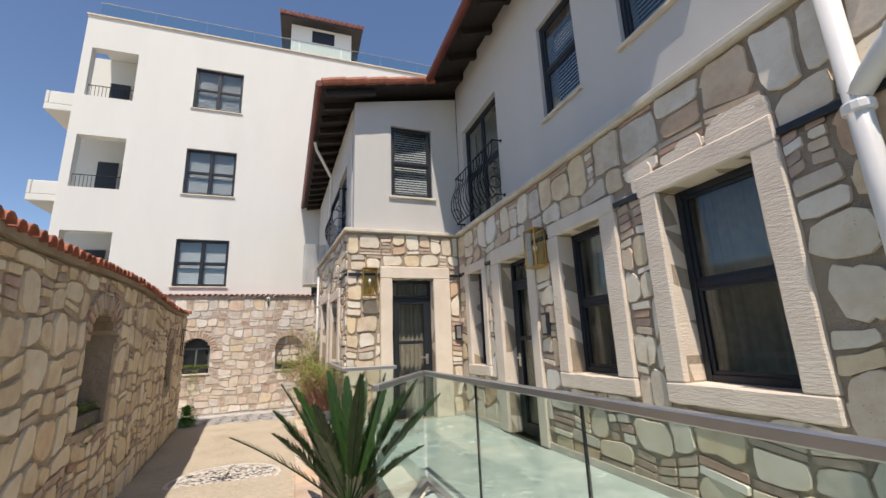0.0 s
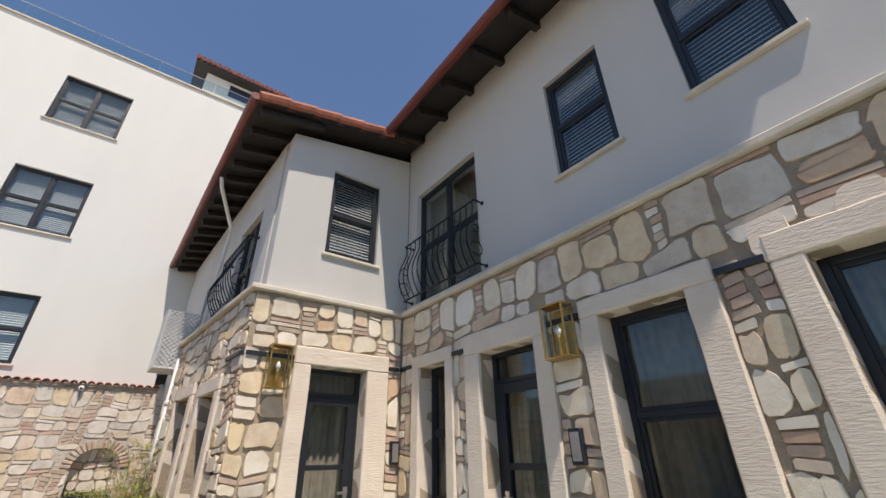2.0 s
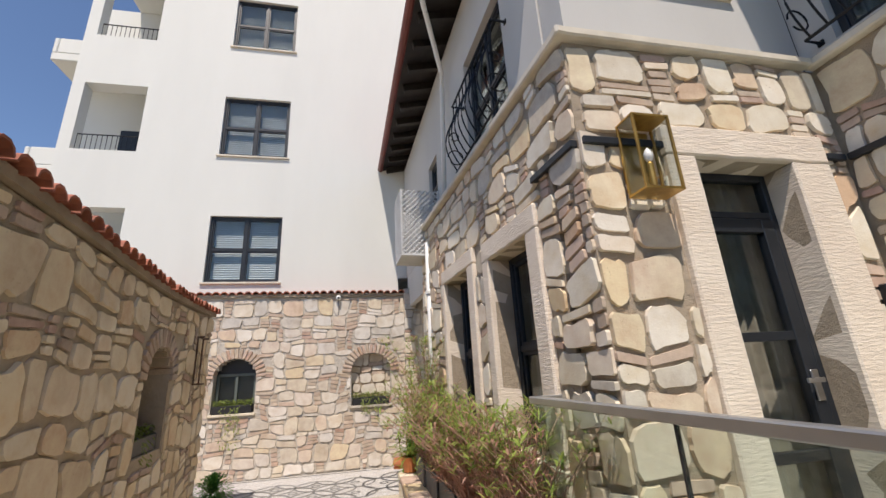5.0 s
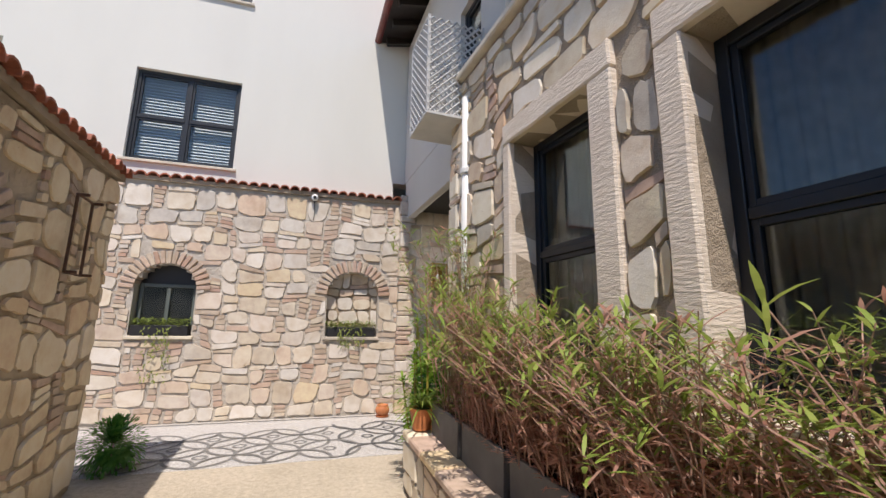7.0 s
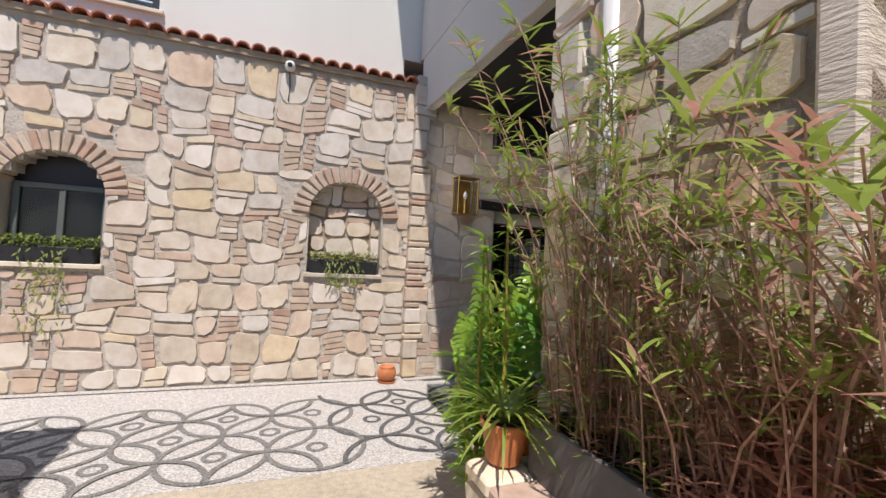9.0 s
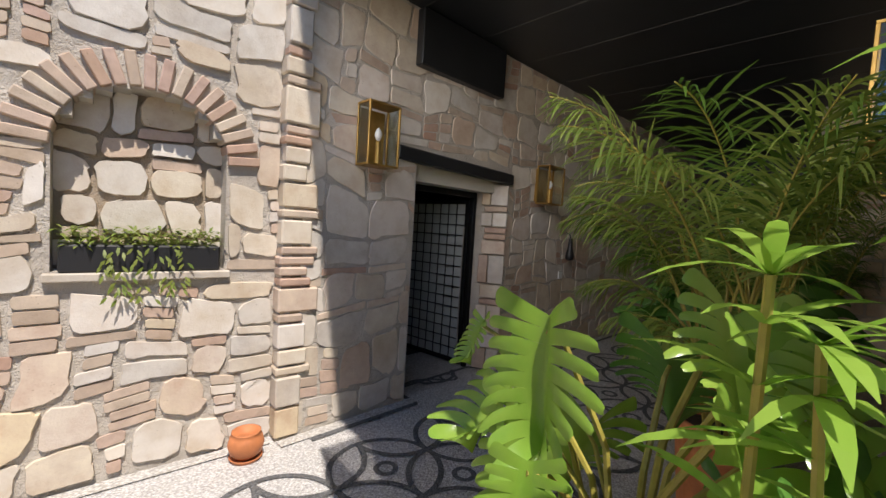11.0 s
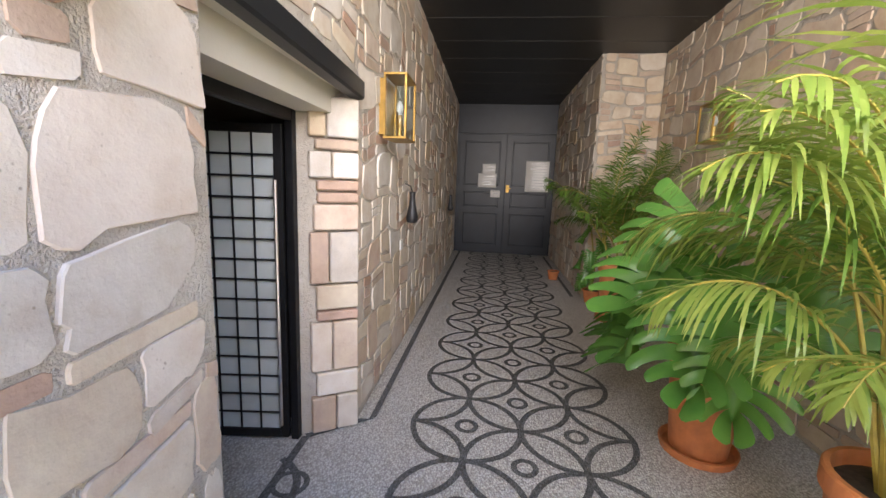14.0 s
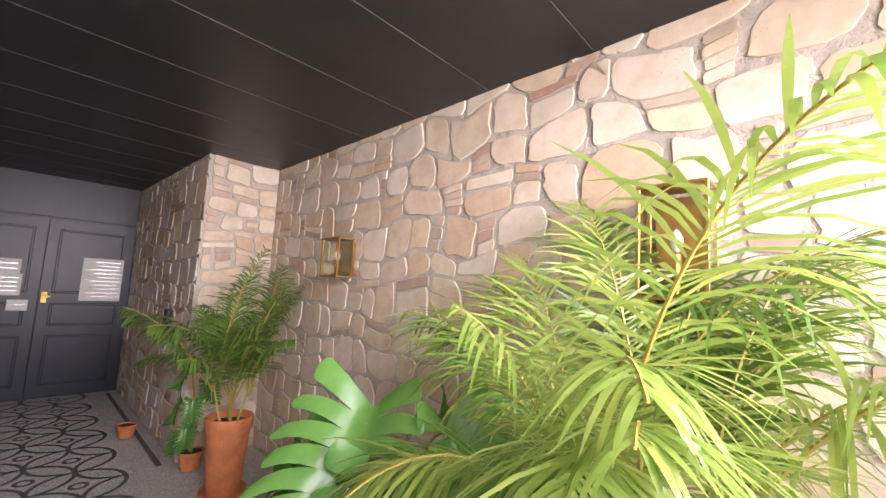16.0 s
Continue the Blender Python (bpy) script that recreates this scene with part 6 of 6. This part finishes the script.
def palm(pot_at, top, n, ln, label, seed, leafmat=M_PALM, leaf=0.36, lifts=(0.5, 1.35), canes=5, cane_h=0.5, tall=False, droop=1.3):
    random.seed(seed)
    pl = thing("areca_palm", (pot_at[0], pot_at[1], top), label, "palm")
    bases = []
    for c in range(canes):
        a = 2 * math.pi * c / canes + random.uniform(-.3, .3)
        b0 = Vector((0.07 * math.cos(a), 0.07 * math.sin(a), -0.04))
        b1 = b0 + Vector((0.1 * math.cos(a), 0.1 * math.sin(a), cane_h * random.uniform(0.7, 1.2)))
        bm = bmesh.new()
        tube(bm, [b0, b0.lerp(b1, 0.5) + Vector((0.01, 0, 0)), b1], 0.014, 7, 0.009)
        part("cane", bm, M_CANE, pl)
        bases.append((b1, a))
    for i in range(n):
        b, a = bases[i % canes]
        az = a + random.uniform(-0.75, 0.75) + (i // canes) * 0.4
        lift = random.uniform(*lifts)
        if math.sin(az) < -0.25:
            lift = max(lift, 1.35)
        elif math.cos(az) < -0.4:
            lift = max(lift, 1.0)
        if tall and i % 7 == 0:
            az, lift = 3.0 - 0.3 * (i // 7), 1.22
        L = ln * (random.uniform(0.75, 1.1) if not (tall and i % 7 == 0) else 1.12)
        if math.sin(az) > 0.45 and not (tall and i % 7 == 0):
            L *= 0.8
        bm = bmesh.new()
        pts = frond(bm, b - Vector((0, 0, 0.08)), az, lift, L, 44, leaf * min(1.0, L / 1.1), droop * random.uniform(0.8, 1.2), 0.0145, bare=0.28)
        fr = part("frond", bm, leafmat if i % 4 else M_PALM_D, pl)
        bm = bmesh.new()
        tube(bm, pts, 0.009, 5, 0.003)
        part("stalk", bm, M_CANE, fr)
    for i in range(7 if tall else 0):
        a = 0.2 + 3.2 * i / 6 + random.uniform(-.15, .15)
        b = bases[i % canes][0] * random.uniform(0.25, 0.75)
        bm = bmesh.new()
        pts = frond(bm, b, a, random.uniform(0.75, 1.25), random.uniform(0.5, 0.8), 30, 0.24, 2.1, 0.014)
        fr = part("frond", bm, leafmat, pl)
        bm = bmesh.new()
        tube(bm, pts, 0.006, 5, 0.002)
        part("stalk", bm, M_CANE, fr)
    return pl


def monstera_leaf(bm, m, size, lobes=9, curl=0.55):
    """A heart-shaped leaf, cut between its fingers, arched across and along."""
    def width(t):
        return 0.5 * math.sin(math.pi * min(1.0, 0.2 + 0.8 * t)) ** 0.75 + 0.015

    def pt(t, s, k):
        x = s * k * width(t)
        y = (t - 0.12) - 0.16 * k * (1 - t) ** 2 + 0.3 * k * t * (1.15 - t) + 0.24 * k * k * k * t
        z = 0.42 * k - curl * (k * width(t)) ** 2 * 2.4 - curl * 0.6 * t * t
        return m @ Vector((x * size, y * size, z * size))

    for s in (1, -1):
        for i in range(lobes):
            t0, t1 = i / lobes, (i + 1) / lobes
            rows = []
            cut, reach, slit = random.uniform(0.18, 0.4), random.uniform(0.84, 1.08), random.uniform(0.22, 0.4)
            for k in (0.0, 0.2, 0.36, 0.5, 0.64, 0.78, 0.9, 0.97, 1.0):
                gap = max(0.0, k - cut) ** 0.8 * slit / lobes
                a, b = t0 + gap * (i > 0), t1 - gap * (i < lobes - 1)
                if k > 0.95:
                    c = 0.1 if k < 1 else 0.26
                    a, b = a + (b - a) * c, b - (b - a) * c
                rows.append([bm.verts.new(pt(a + (b - a) * f, s, k * (1 + (reach - 1) * max(0.0, k - 0.5) * 2)) + m.to_3x3() @ Vector((0, 0, 0.012 * size * math.sin(math.pi * f) * k))) for f in (0, 0.33, 0.67, 1)])
            for u, v in zip(rows, rows[1:]):
                for j in range(3):
                    bm.faces.new((u[j], u[j + 1], v[j + 1], v[j]))


def monstera(at, leaves, seed, label, light=0.0, name="monstera"):
    """leaves: (azimuth, reach, height, size, tilt)."""
    random.seed(seed)
    mo = thing(name, at, label, "monstera")
    for az, reach, hgt, size, tilt, *face in leaves:
        c = Vector((math.cos(az) * reach, math.sin(az) * reach, hgt))
        m = Matrix.Translation(c) @ Matrix.Rotation((face[0] if face else az) - math.pi / 2, 4, 'Z') @ Matrix.Rotation(radians(-tilt), 4, 'X') @ Matrix.Rotation(random.uniform(-.3, .3), 4, 'Y')
        bm = bmesh.new()
        monstera_leaf(bm, m, size)
        bmesh.ops.remove_doubles(bm, verts=bm.verts, dist=0.0004)
        lf = part("leaf", bm, M_MONST_L if random.random() < light or (face and light) else M_MONST, mo, smooth=True)
        bm = bmesh.new()
        tube(bm, [(0, 0, -0.04), (c.x * 0.3, c.y * 0.3, hgt * 0.65), (c.x * 0.8, c.y * 0.8, hgt * 0.97), c], 0.011, 6, 0.007)
        part("stalk", bm, M_CANE, lf)
    return mo


def pot(at, r, h, label, taper=0.72, group="terracotta pots", saucer=True):
    po = thing("plant_pot", at, label, "plant pot", group)
    bm = bmesh.new()
    lathe(bm, ((r * taper, 0.02), (r * taper * 1.02, 0.04), (r * 0.93, h * 0.8), (r * 0.95, h * 0.86), (r * 1.03, h * 0.87), (r * 1.03, h * 0.985), (r * 1.0, h), (r * 0.92, h), (r * 0.9, h * 0.9)), 32)
    part("body", bm, M_POT, po, smooth=False)
    bm = bmesh.new()
    lathe(bm, ((r * 0.9, h * 0.9), (r * 0.5, h * 0.915), (0.01, h * 0.92)), 20)
    part("soil", bm, M_SOIL, po)
    if saucer:
        bm = bmesh.new()
        lathe(bm, ((r * 0.8, 0), (r * 0.95, 0.0), (r * 1.0, 0.045), (r * 0.96, 0.05), (r * 0.88, 0.018)), 24)
        part("saucer", bm, M_POT, po)
    return po


F0 = 0.005
pot((2.76, 12.18, F0), 0.23, 0.62, "large terracotta pot holding a palm")
palm((2.76, 12.18), 0.56, 24, 1.32, "tall bushy areca palm with arching yellow-green fronds", 3, M_PALM, 0.42, (0.72, 1.36), 11, 0.72, True, 1.9)
pot((3.83, 12.37, F0), 0.22, 0.66, "tall terracotta pot with a monstera")
monstera((3.83, 12.37, 0.6), [(a, r * 0.95, h * 0.95, z * 1.2, t + 12) for a, r, h, z, t in ((2.6, 0.4, 0.6, 0.56, 45), (1.7, 0.36, 0.5, 0.5, 50), (3.5, 0.35, 0.75, 0.6, 35), (2.1, 0.3, 0.85, 0.55, 30), (0.9, 0.45, 0.5, 0.5, 50), (4.4, 0.3, 0.7, 0.5, 40), (2.9, 0.5, 0.42, 0.46, 55), (1.3, 0.45, 0.4, 0.42, 55), (0.2, 0.4, 0.6, 0.45, 40))], 5,
         "broad dark green monstera in a tall pot")
pot((6.4, 12.36, F0), 0.2, 0.7, "terracotta pot holding a small palm")
palm((6.4, 12.36), 0.64, 22, 1.3, "small areca palm in a terracotta pot", 8, M_PALM_D, 0.34, (0.5, 1.4), 4, 0.4)
pot((7.08, 12.5, F0), 0.12, 0.2, "small terracotta pot with a dark creeper", saucer=False)
monstera((7.08, 12.5, 0.18), [(2.6, 0.15, 0.3, 0.22, 60), (1.2, 0.14, 0.5, 0.24, 60), (3.6, 0.12, 0.7, 0.22, 50), (2.0, 0.1, 0.85, 0.24, 40), (0.8, 0.16, 0.15, 0.2, 70), (2.8, 0.2, 0.55, 0.22, 65)], 9, "slim dark climbing plant beside the pier", name="climbing_plant")
pot((8.4, 12.92, F0), 0.1, 0.17, "small terracotta pot by the passage wall", saucer=False)
pot((1.27, 11.98, F0), 0.25, 0.55, "terracotta pot with young monstera at the passage mouth")
monstera((1.27, 11.98, 0.5), [(2.15, 0.24, 0.8, 0.35, 74, 3.3), (1.45, 0.4, 0.6, 0.34, 38, 2.7), (1.4, 0.68, 0.68, 0.17, 50, 3.0), (5.5, 0.2, 0.86, 0.32, 28, 3.6), (2.7, 0.3, 0.5, 0.22, 70, 3.6), (5.0, 0.24, 0.78, 0.42, 35, 4.6), (1.75, 0.3, 0.5, 0.34, 70, 3.4), (0.9, 0.3, 0.42, 0.42, 48), (4.6, 0.34, 0.55, 0.42, 45), (5.4, 0.36, 0.6, 0.42, 40), (3.9, 0.32, 0.36, 0.4, 62), (4.9, 0.42, 0.3, 0.42, 62), (0.2, 0.36, 0.66, 0.42, 38), (3.2, 0.3, 0.2, 0.34, 66), (5.9, 0.4, 0.25, 0.4, 58), (4.2, 0.26, 0.68, 0.36, 55)], 6,
         "bright young monstera with cut leaves", 0.4)
rp = thing("plant_pot", (0.95, 14.24, F0), "small round terracotta pot at the wall foot", "plant pot", "terracotta pots")
bm = bmesh.new()
lathe(bm, ((0.062, 0.018), (0.095, 0.05), (0.108, 0.1), (0.096, 0.15), (0.08, 0.168), (0.088, 0.18), (0.078, 0.181), (0.066, 0.15)), 28)
part("body", bm, M_POT, rp, smooth=True)
bm = bmesh.new()
lathe(bm, ((0.07, 0), (0.09, 0.003), (0.1, 0.022), (0.094, 0.024), (0.08, 0.012)), 24)
part("saucer", bm, M_POT, rp)


def shrub(at, m, seed, ln, hgt, dens, label, red=0.55, name="box_shrub"):
    """A thicket of thin upright stems with narrow leaves, green above and rusty below."""
    random.seed(seed)
    sh = thing(name, at, label, "shrub", "planter shrubs")
    st, gr, rd = bmesh.new(), bmesh.new(), bmesh.new()
    for i in range(dens):
        y = random.uniform(0.0, ln)
        x = random.uniform(-0.15, 0.14)
        H = hgt * random.uniform(0.55, 1.12)
        lean = Vector((random.gauss(-0.08, 0.22), random.gauss(0, 0.2), 0)) * min(1.0, 0.75 / hgt)
        p0 = Vector((x, y, 0))
        p1 = p0 + lean * 0.5 * H + Vector((0, 0, H * 0.55))
        p2 = p0 + lean * 1.5 * H + Vector((0, 0, H))
        tube(st, [p0, p1, p2], 0.0045, 3, 0.002)
        k = int(32 * H / 0.8)
        for j in range(k):
            f = random.uniform(0.03, 1.0) ** 1.25
            q = p0.lerp(p1, f * 2) if f < 0.5 else p1.lerp(p2, f * 2 - 1)
            a = random.uniform(0, 2 * math.pi)
            tip = f > 0.8
            bm2 = gr if random.random() > red * (1.25 - f) * 1.15 else rd
            leaf_blade(bm2, q, (math.cos(a), math.sin(a), random.uniform(0.2, 1.1)), (0, 0, 1), random.uniform(0.05, 0.11) * (1.15 if tip else 1), random.uniform(0.009, 0.016), 0.5, 2)
        for j in range(6):
            a = random.uniform(0, 2 * math.pi)
            leaf_blade(gr if random.random() < 0.8 else rd, p2 - Vector((0, 0, random.uniform(0, 0.08))), (math.cos(a), math.sin(a), random.uniform(0.3, 1.6)), (0, 0, 1), random.uniform(0.06, 0.12), random.uniform(0.01, 0.017), 0.6, 3)
    part("stem_thicket", st, M_STEM, sh)
    part("green_foliage", gr, M_REED_G, sh)
    part("rusty_foliage", rd, M_REED_R, sh)
    return sh


def planter_box(at):
    b = thing("planter_box", at, "grey rectangular planter box behind the low wall", "planter box", "grey planter boxes")
    bm = bmesh.new()
    rect = ((-0.15, 0, 0), (0.15, 0.68, 0.34))
    for lo, hi in (((-0.15, 0, 0), (-0.125, 0.68, 0.34)), ((0.125, 0, 0), (0.15, 0.68, 0.34)), ((-0.124, 0, 0), (0.124, 0.025, 0.34)), ((-0.124, 0.655, 0), (0.124, 0.68, 0.34))):
        box(bm, lo, hi, None, 0.004)
    part("shell", bm, M_GREYBOX, b)
    bm = bmesh.new()
    box(bm, (-0.124, 0.026, 0.1), (0.124, 0.654, 0.3))
    part("soil", bm, M_SOIL, b)
    return b


def line_x(y):
    return 1.14 - 0.03 * (y - 7.7)


for i in range(5):
    y = 7.72 + i * 0.71
    planter_box((line_x(y), y, 0.411))
    shrub((line_x(y), y + 0.03, 0.7), None, 40 + i, 0.64, (0.74, 0.7, 0.74, 0.86, 1.4)[i], (125, 125, 125, 120, 70)[i], "thin-stemmed shrub with rusty lower leaves in a grey box", 0.95 if i < 4 else 0.4)
# fern pot at the end of the planter wall
pot((0.84, 11.34, 0.5), 0.11, 0.2, "terracotta pot on the end of the planter wall", saucer=False)
random.seed(77)
fp = thing("spider_plant", (0.84, 11.34, 0.68), "bright green arching spider plant in a pot", "house plant")
for k in range(5):
    bm = bmesh.new()
    for i in range(14):
        a = random.uniform(0, 2 * math.pi)
        leaf_blade(bm, (0, 0, 0), (math.cos(a), math.sin(a), random.uniform(0.5, 2.2)), (0, 0, 1), random.uniform(0.25, 0.48), 0.016, 1.5, 6)
    part("foliage", bm, M_REED_G, fp)
# taller shoots at the passage corner: bare canes with tufts of pointed leaves at the joints
for (x, y), hs, sd in (((0.95, 11.59), (1.95, 1.45, 1.1, 0.8), 91), ((0.86, 11.67), (1.52, 1.15, 0.9, 0.65), 92)):
    random.seed(sd)
    sp = thing("cane_shoot", (x, y, 0.005), "slender cane shoots with tufts of pointed bright leaves", "cane plant", "cane shoots")
    for k, h in enumerate(hs):
        lean = Vector((random.uniform(-.12, .12), random.uniform(-.1, .06), 0)) * (0.4 + 0.6 * (k > 0))
        p0 = Vector((random.uniform(-.04, .04), random.uniform(-.04, .04), 0))
        bm = bmesh.new()
        tube(bm, [p0, p0 + lean * 0.3 * h + Vector((0, 0, h * 0.5)), p0 + lean * h + Vector((0, 0, h))], 0.009, 6, 0.006)
        stem = part("stem", bm, M_CANE, sp)
        bm = bmesh.new()
        for f in (0.3, 0.38, 0.46, 0.54, 0.61, 0.68, 0.74, 0.8, 0.86, 0.91, 0.96, 1.0):
            q = p0 + lean * h * (0.6 * f if f < 0.5 else (1.4 * f - 0.4)) + Vector((0, 0, h * f))
            for j in range(5 if f < 1 else 9):
                a = random.uniform(0, 6.28)
                leaf_blade(bm, q, (math.cos(a), math.sin(a), random.uniform(0.2, 1.2)), (0, 0, 1), random.uniform(0.09, 0.19), random.uniform(0.014, 0.028), 0.9, 4)
        part("foliage", bm, M_MONST_L, stem)

# cycas and low plants in the bed
random.seed(12)
cy = thing("cycas", (1.12, 3.36, 0.4), "dark green cycas rosette in the planter bed", "cycas")
bm = bmesh.new()
lathe(bm, ((0.08, 0), (0.11, 0.08), (0.1, 0.22), (0.05, 0.3)), 12)
part("trunk", bm, M_STEM, cy)
for i in range(21):
    az = 2 * math.pi * i / 21 * 2.0 + random.uniform(-.15, .15)
    bm = bmesh.new()
    pts = frond(bm, (0, 0, 0.28), az, random.uniform(0.62, 1.32), random.uniform(0.88, 1.08), 120, 0.13, 0.3, 0.011, 0.1, 0.6, 1.1)
    fr = part("frond", bm, M_CYCAS, cy)
    bm = bmesh.new()
    tube(bm, pts, 0.007, 4, 0.003)
    part("stalk", bm, M_CYCAS, fr)
for x, y, n, r in ((1.04, 3.06, 60, 0.12), (1.42, 3.72, 60, 0.14), (1.1, 3.9, 50, 0.13), (-1.9, 12.58, 220, 0.28)):
    z0 = 0.4 if x > 0 else 0.005
    lp = thing("low_shrub", (x, y, z0), "low leafy green shrub" + (" in the planter bed" if x > 0 else " at the end of the boundary wall"), "shrub")
    bm = bmesh.new()
    lift = Vector((0, 0, 0.2 if x < 0 else 0))
    for i in range(n * (9 if x < 0 else 3)):
        a, b = random.uniform(0, 6.28), random.uniform(-0.9 if x < 0 else 0.1, 1.5)
        d = Vector((math.cos(a) * math.cos(b), math.sin(a) * math.cos(b), math.sin(b)))
        leaf_blade(bm, lift + d * r * random.uniform(0.2, 1.0), d, (0, 0, 1), 0.09 if x > 0 else 0.05, 0.03, 0.6, 2)
    part("foliage", bm, M_REED_G if x > 0 else M_MONST, lp)
    bm = bmesh.new()
    tube(bm, [(0, 0, -0.01), (0, 0, r)], 0.012, 5, 0.005)
    part("stem", bm, M_STEM, lp)


# trailing boxes in the niches
def niche_box(pl, s, z, w, d, label, n=70, hang=0.2, seed=1):
    random.seed(seed)
    b = thing("niche_planter", pl.matrix(s, d, z), label, "planter box", "niche planters")
    bm = bmesh.new()
    box(bm, (0, -0.09, 0), (w, 0.09, 0.15), None, 0.01)
    part("trough", bm, M_BLACKPL, b)
    bm = bmesh.new()
    for i in range(n):
        x = random.uniform(0, w)
        a = random.uniform(0, 6.28)
        r = random.uniform(0, 1)
        if r < 0.86:
            leaf_blade(bm, (x, random.uniform(-.06, .08), 0.14 + random.uniform(0, 0.1)), (math.cos(a), math.sin(a) + 0.3, random.uniform(0, 1.3)), (0, 0, 1), random.uniform(0.04, 0.08), 0.02, 0.8, 2)
        else:
            xx = w * (0.3 + 0.1 * random.randint(0, 4))
            leaf_blade(bm, (xx + random.uniform(-.05, .05), 0.12, 0.14 - random.uniform(0, hang)), (math.cos(a), 0.5, -0.6), (0, 1, 0), 0.05, 0.018, 0.5, 2)
    part("foliage", bm, M_TRAIL, b)


niche_box(BACK, N2[0] + 0.03, 1.197, N2[1] - N2[0] - 0.06, -0.06, "black trough of trailing herbs in the niche", 520, 0.3, 4)
niche_box(BACK, N1[0] + 0.03, 1.197, N1[1] - N1[0] - 0.06, -0.06, "black trough of trailing ivy in the niche", 620, 0.75, 5)
niche_box(LEFT, LN[0][0] + 0.03, 1.102, LN[0][1] - LN[0][0] - 0.06, -0.12, "dark trough of trailing plants in the wall niche", 300, 0.3, 6)
niche_box(LEFT, LN[1][0] + 0.03, 1.152, LN[1][1] - LN[1][0] - 0.06, -0.12, "dark trough of trailing plants in the wall niche", 300, 0.3, 7)
wl = thing("iron_wall_frame", LEFT.matrix(13.3, 0.04, 1.75), "rusty iron frame bracket on the boundary wall", "wall bracket")
bm = bmesh.new()
rect_frame(bm, 0.3, 0.6, 0.014, 0.0, 0.02)
box(bm, (0.0, 0.021, 0.0), (0.02, 0.08, 0.02))
box(bm, (0.28, 0.021, 0.0), (0.3, 0.08, 0.02))
box(bm, (0.0, 0.021, 0.58), (0.02, 0.08, 0.6))
box(bm, (0.28, 0.021, 0.58), (0.3, 0.08, 0.6))
part("frame", bm, plain("rusty_iron", (0.13, 0.07, 0.045), 0.8, 0.2, 0.35, 14, 0.3), wl)

run_stones()
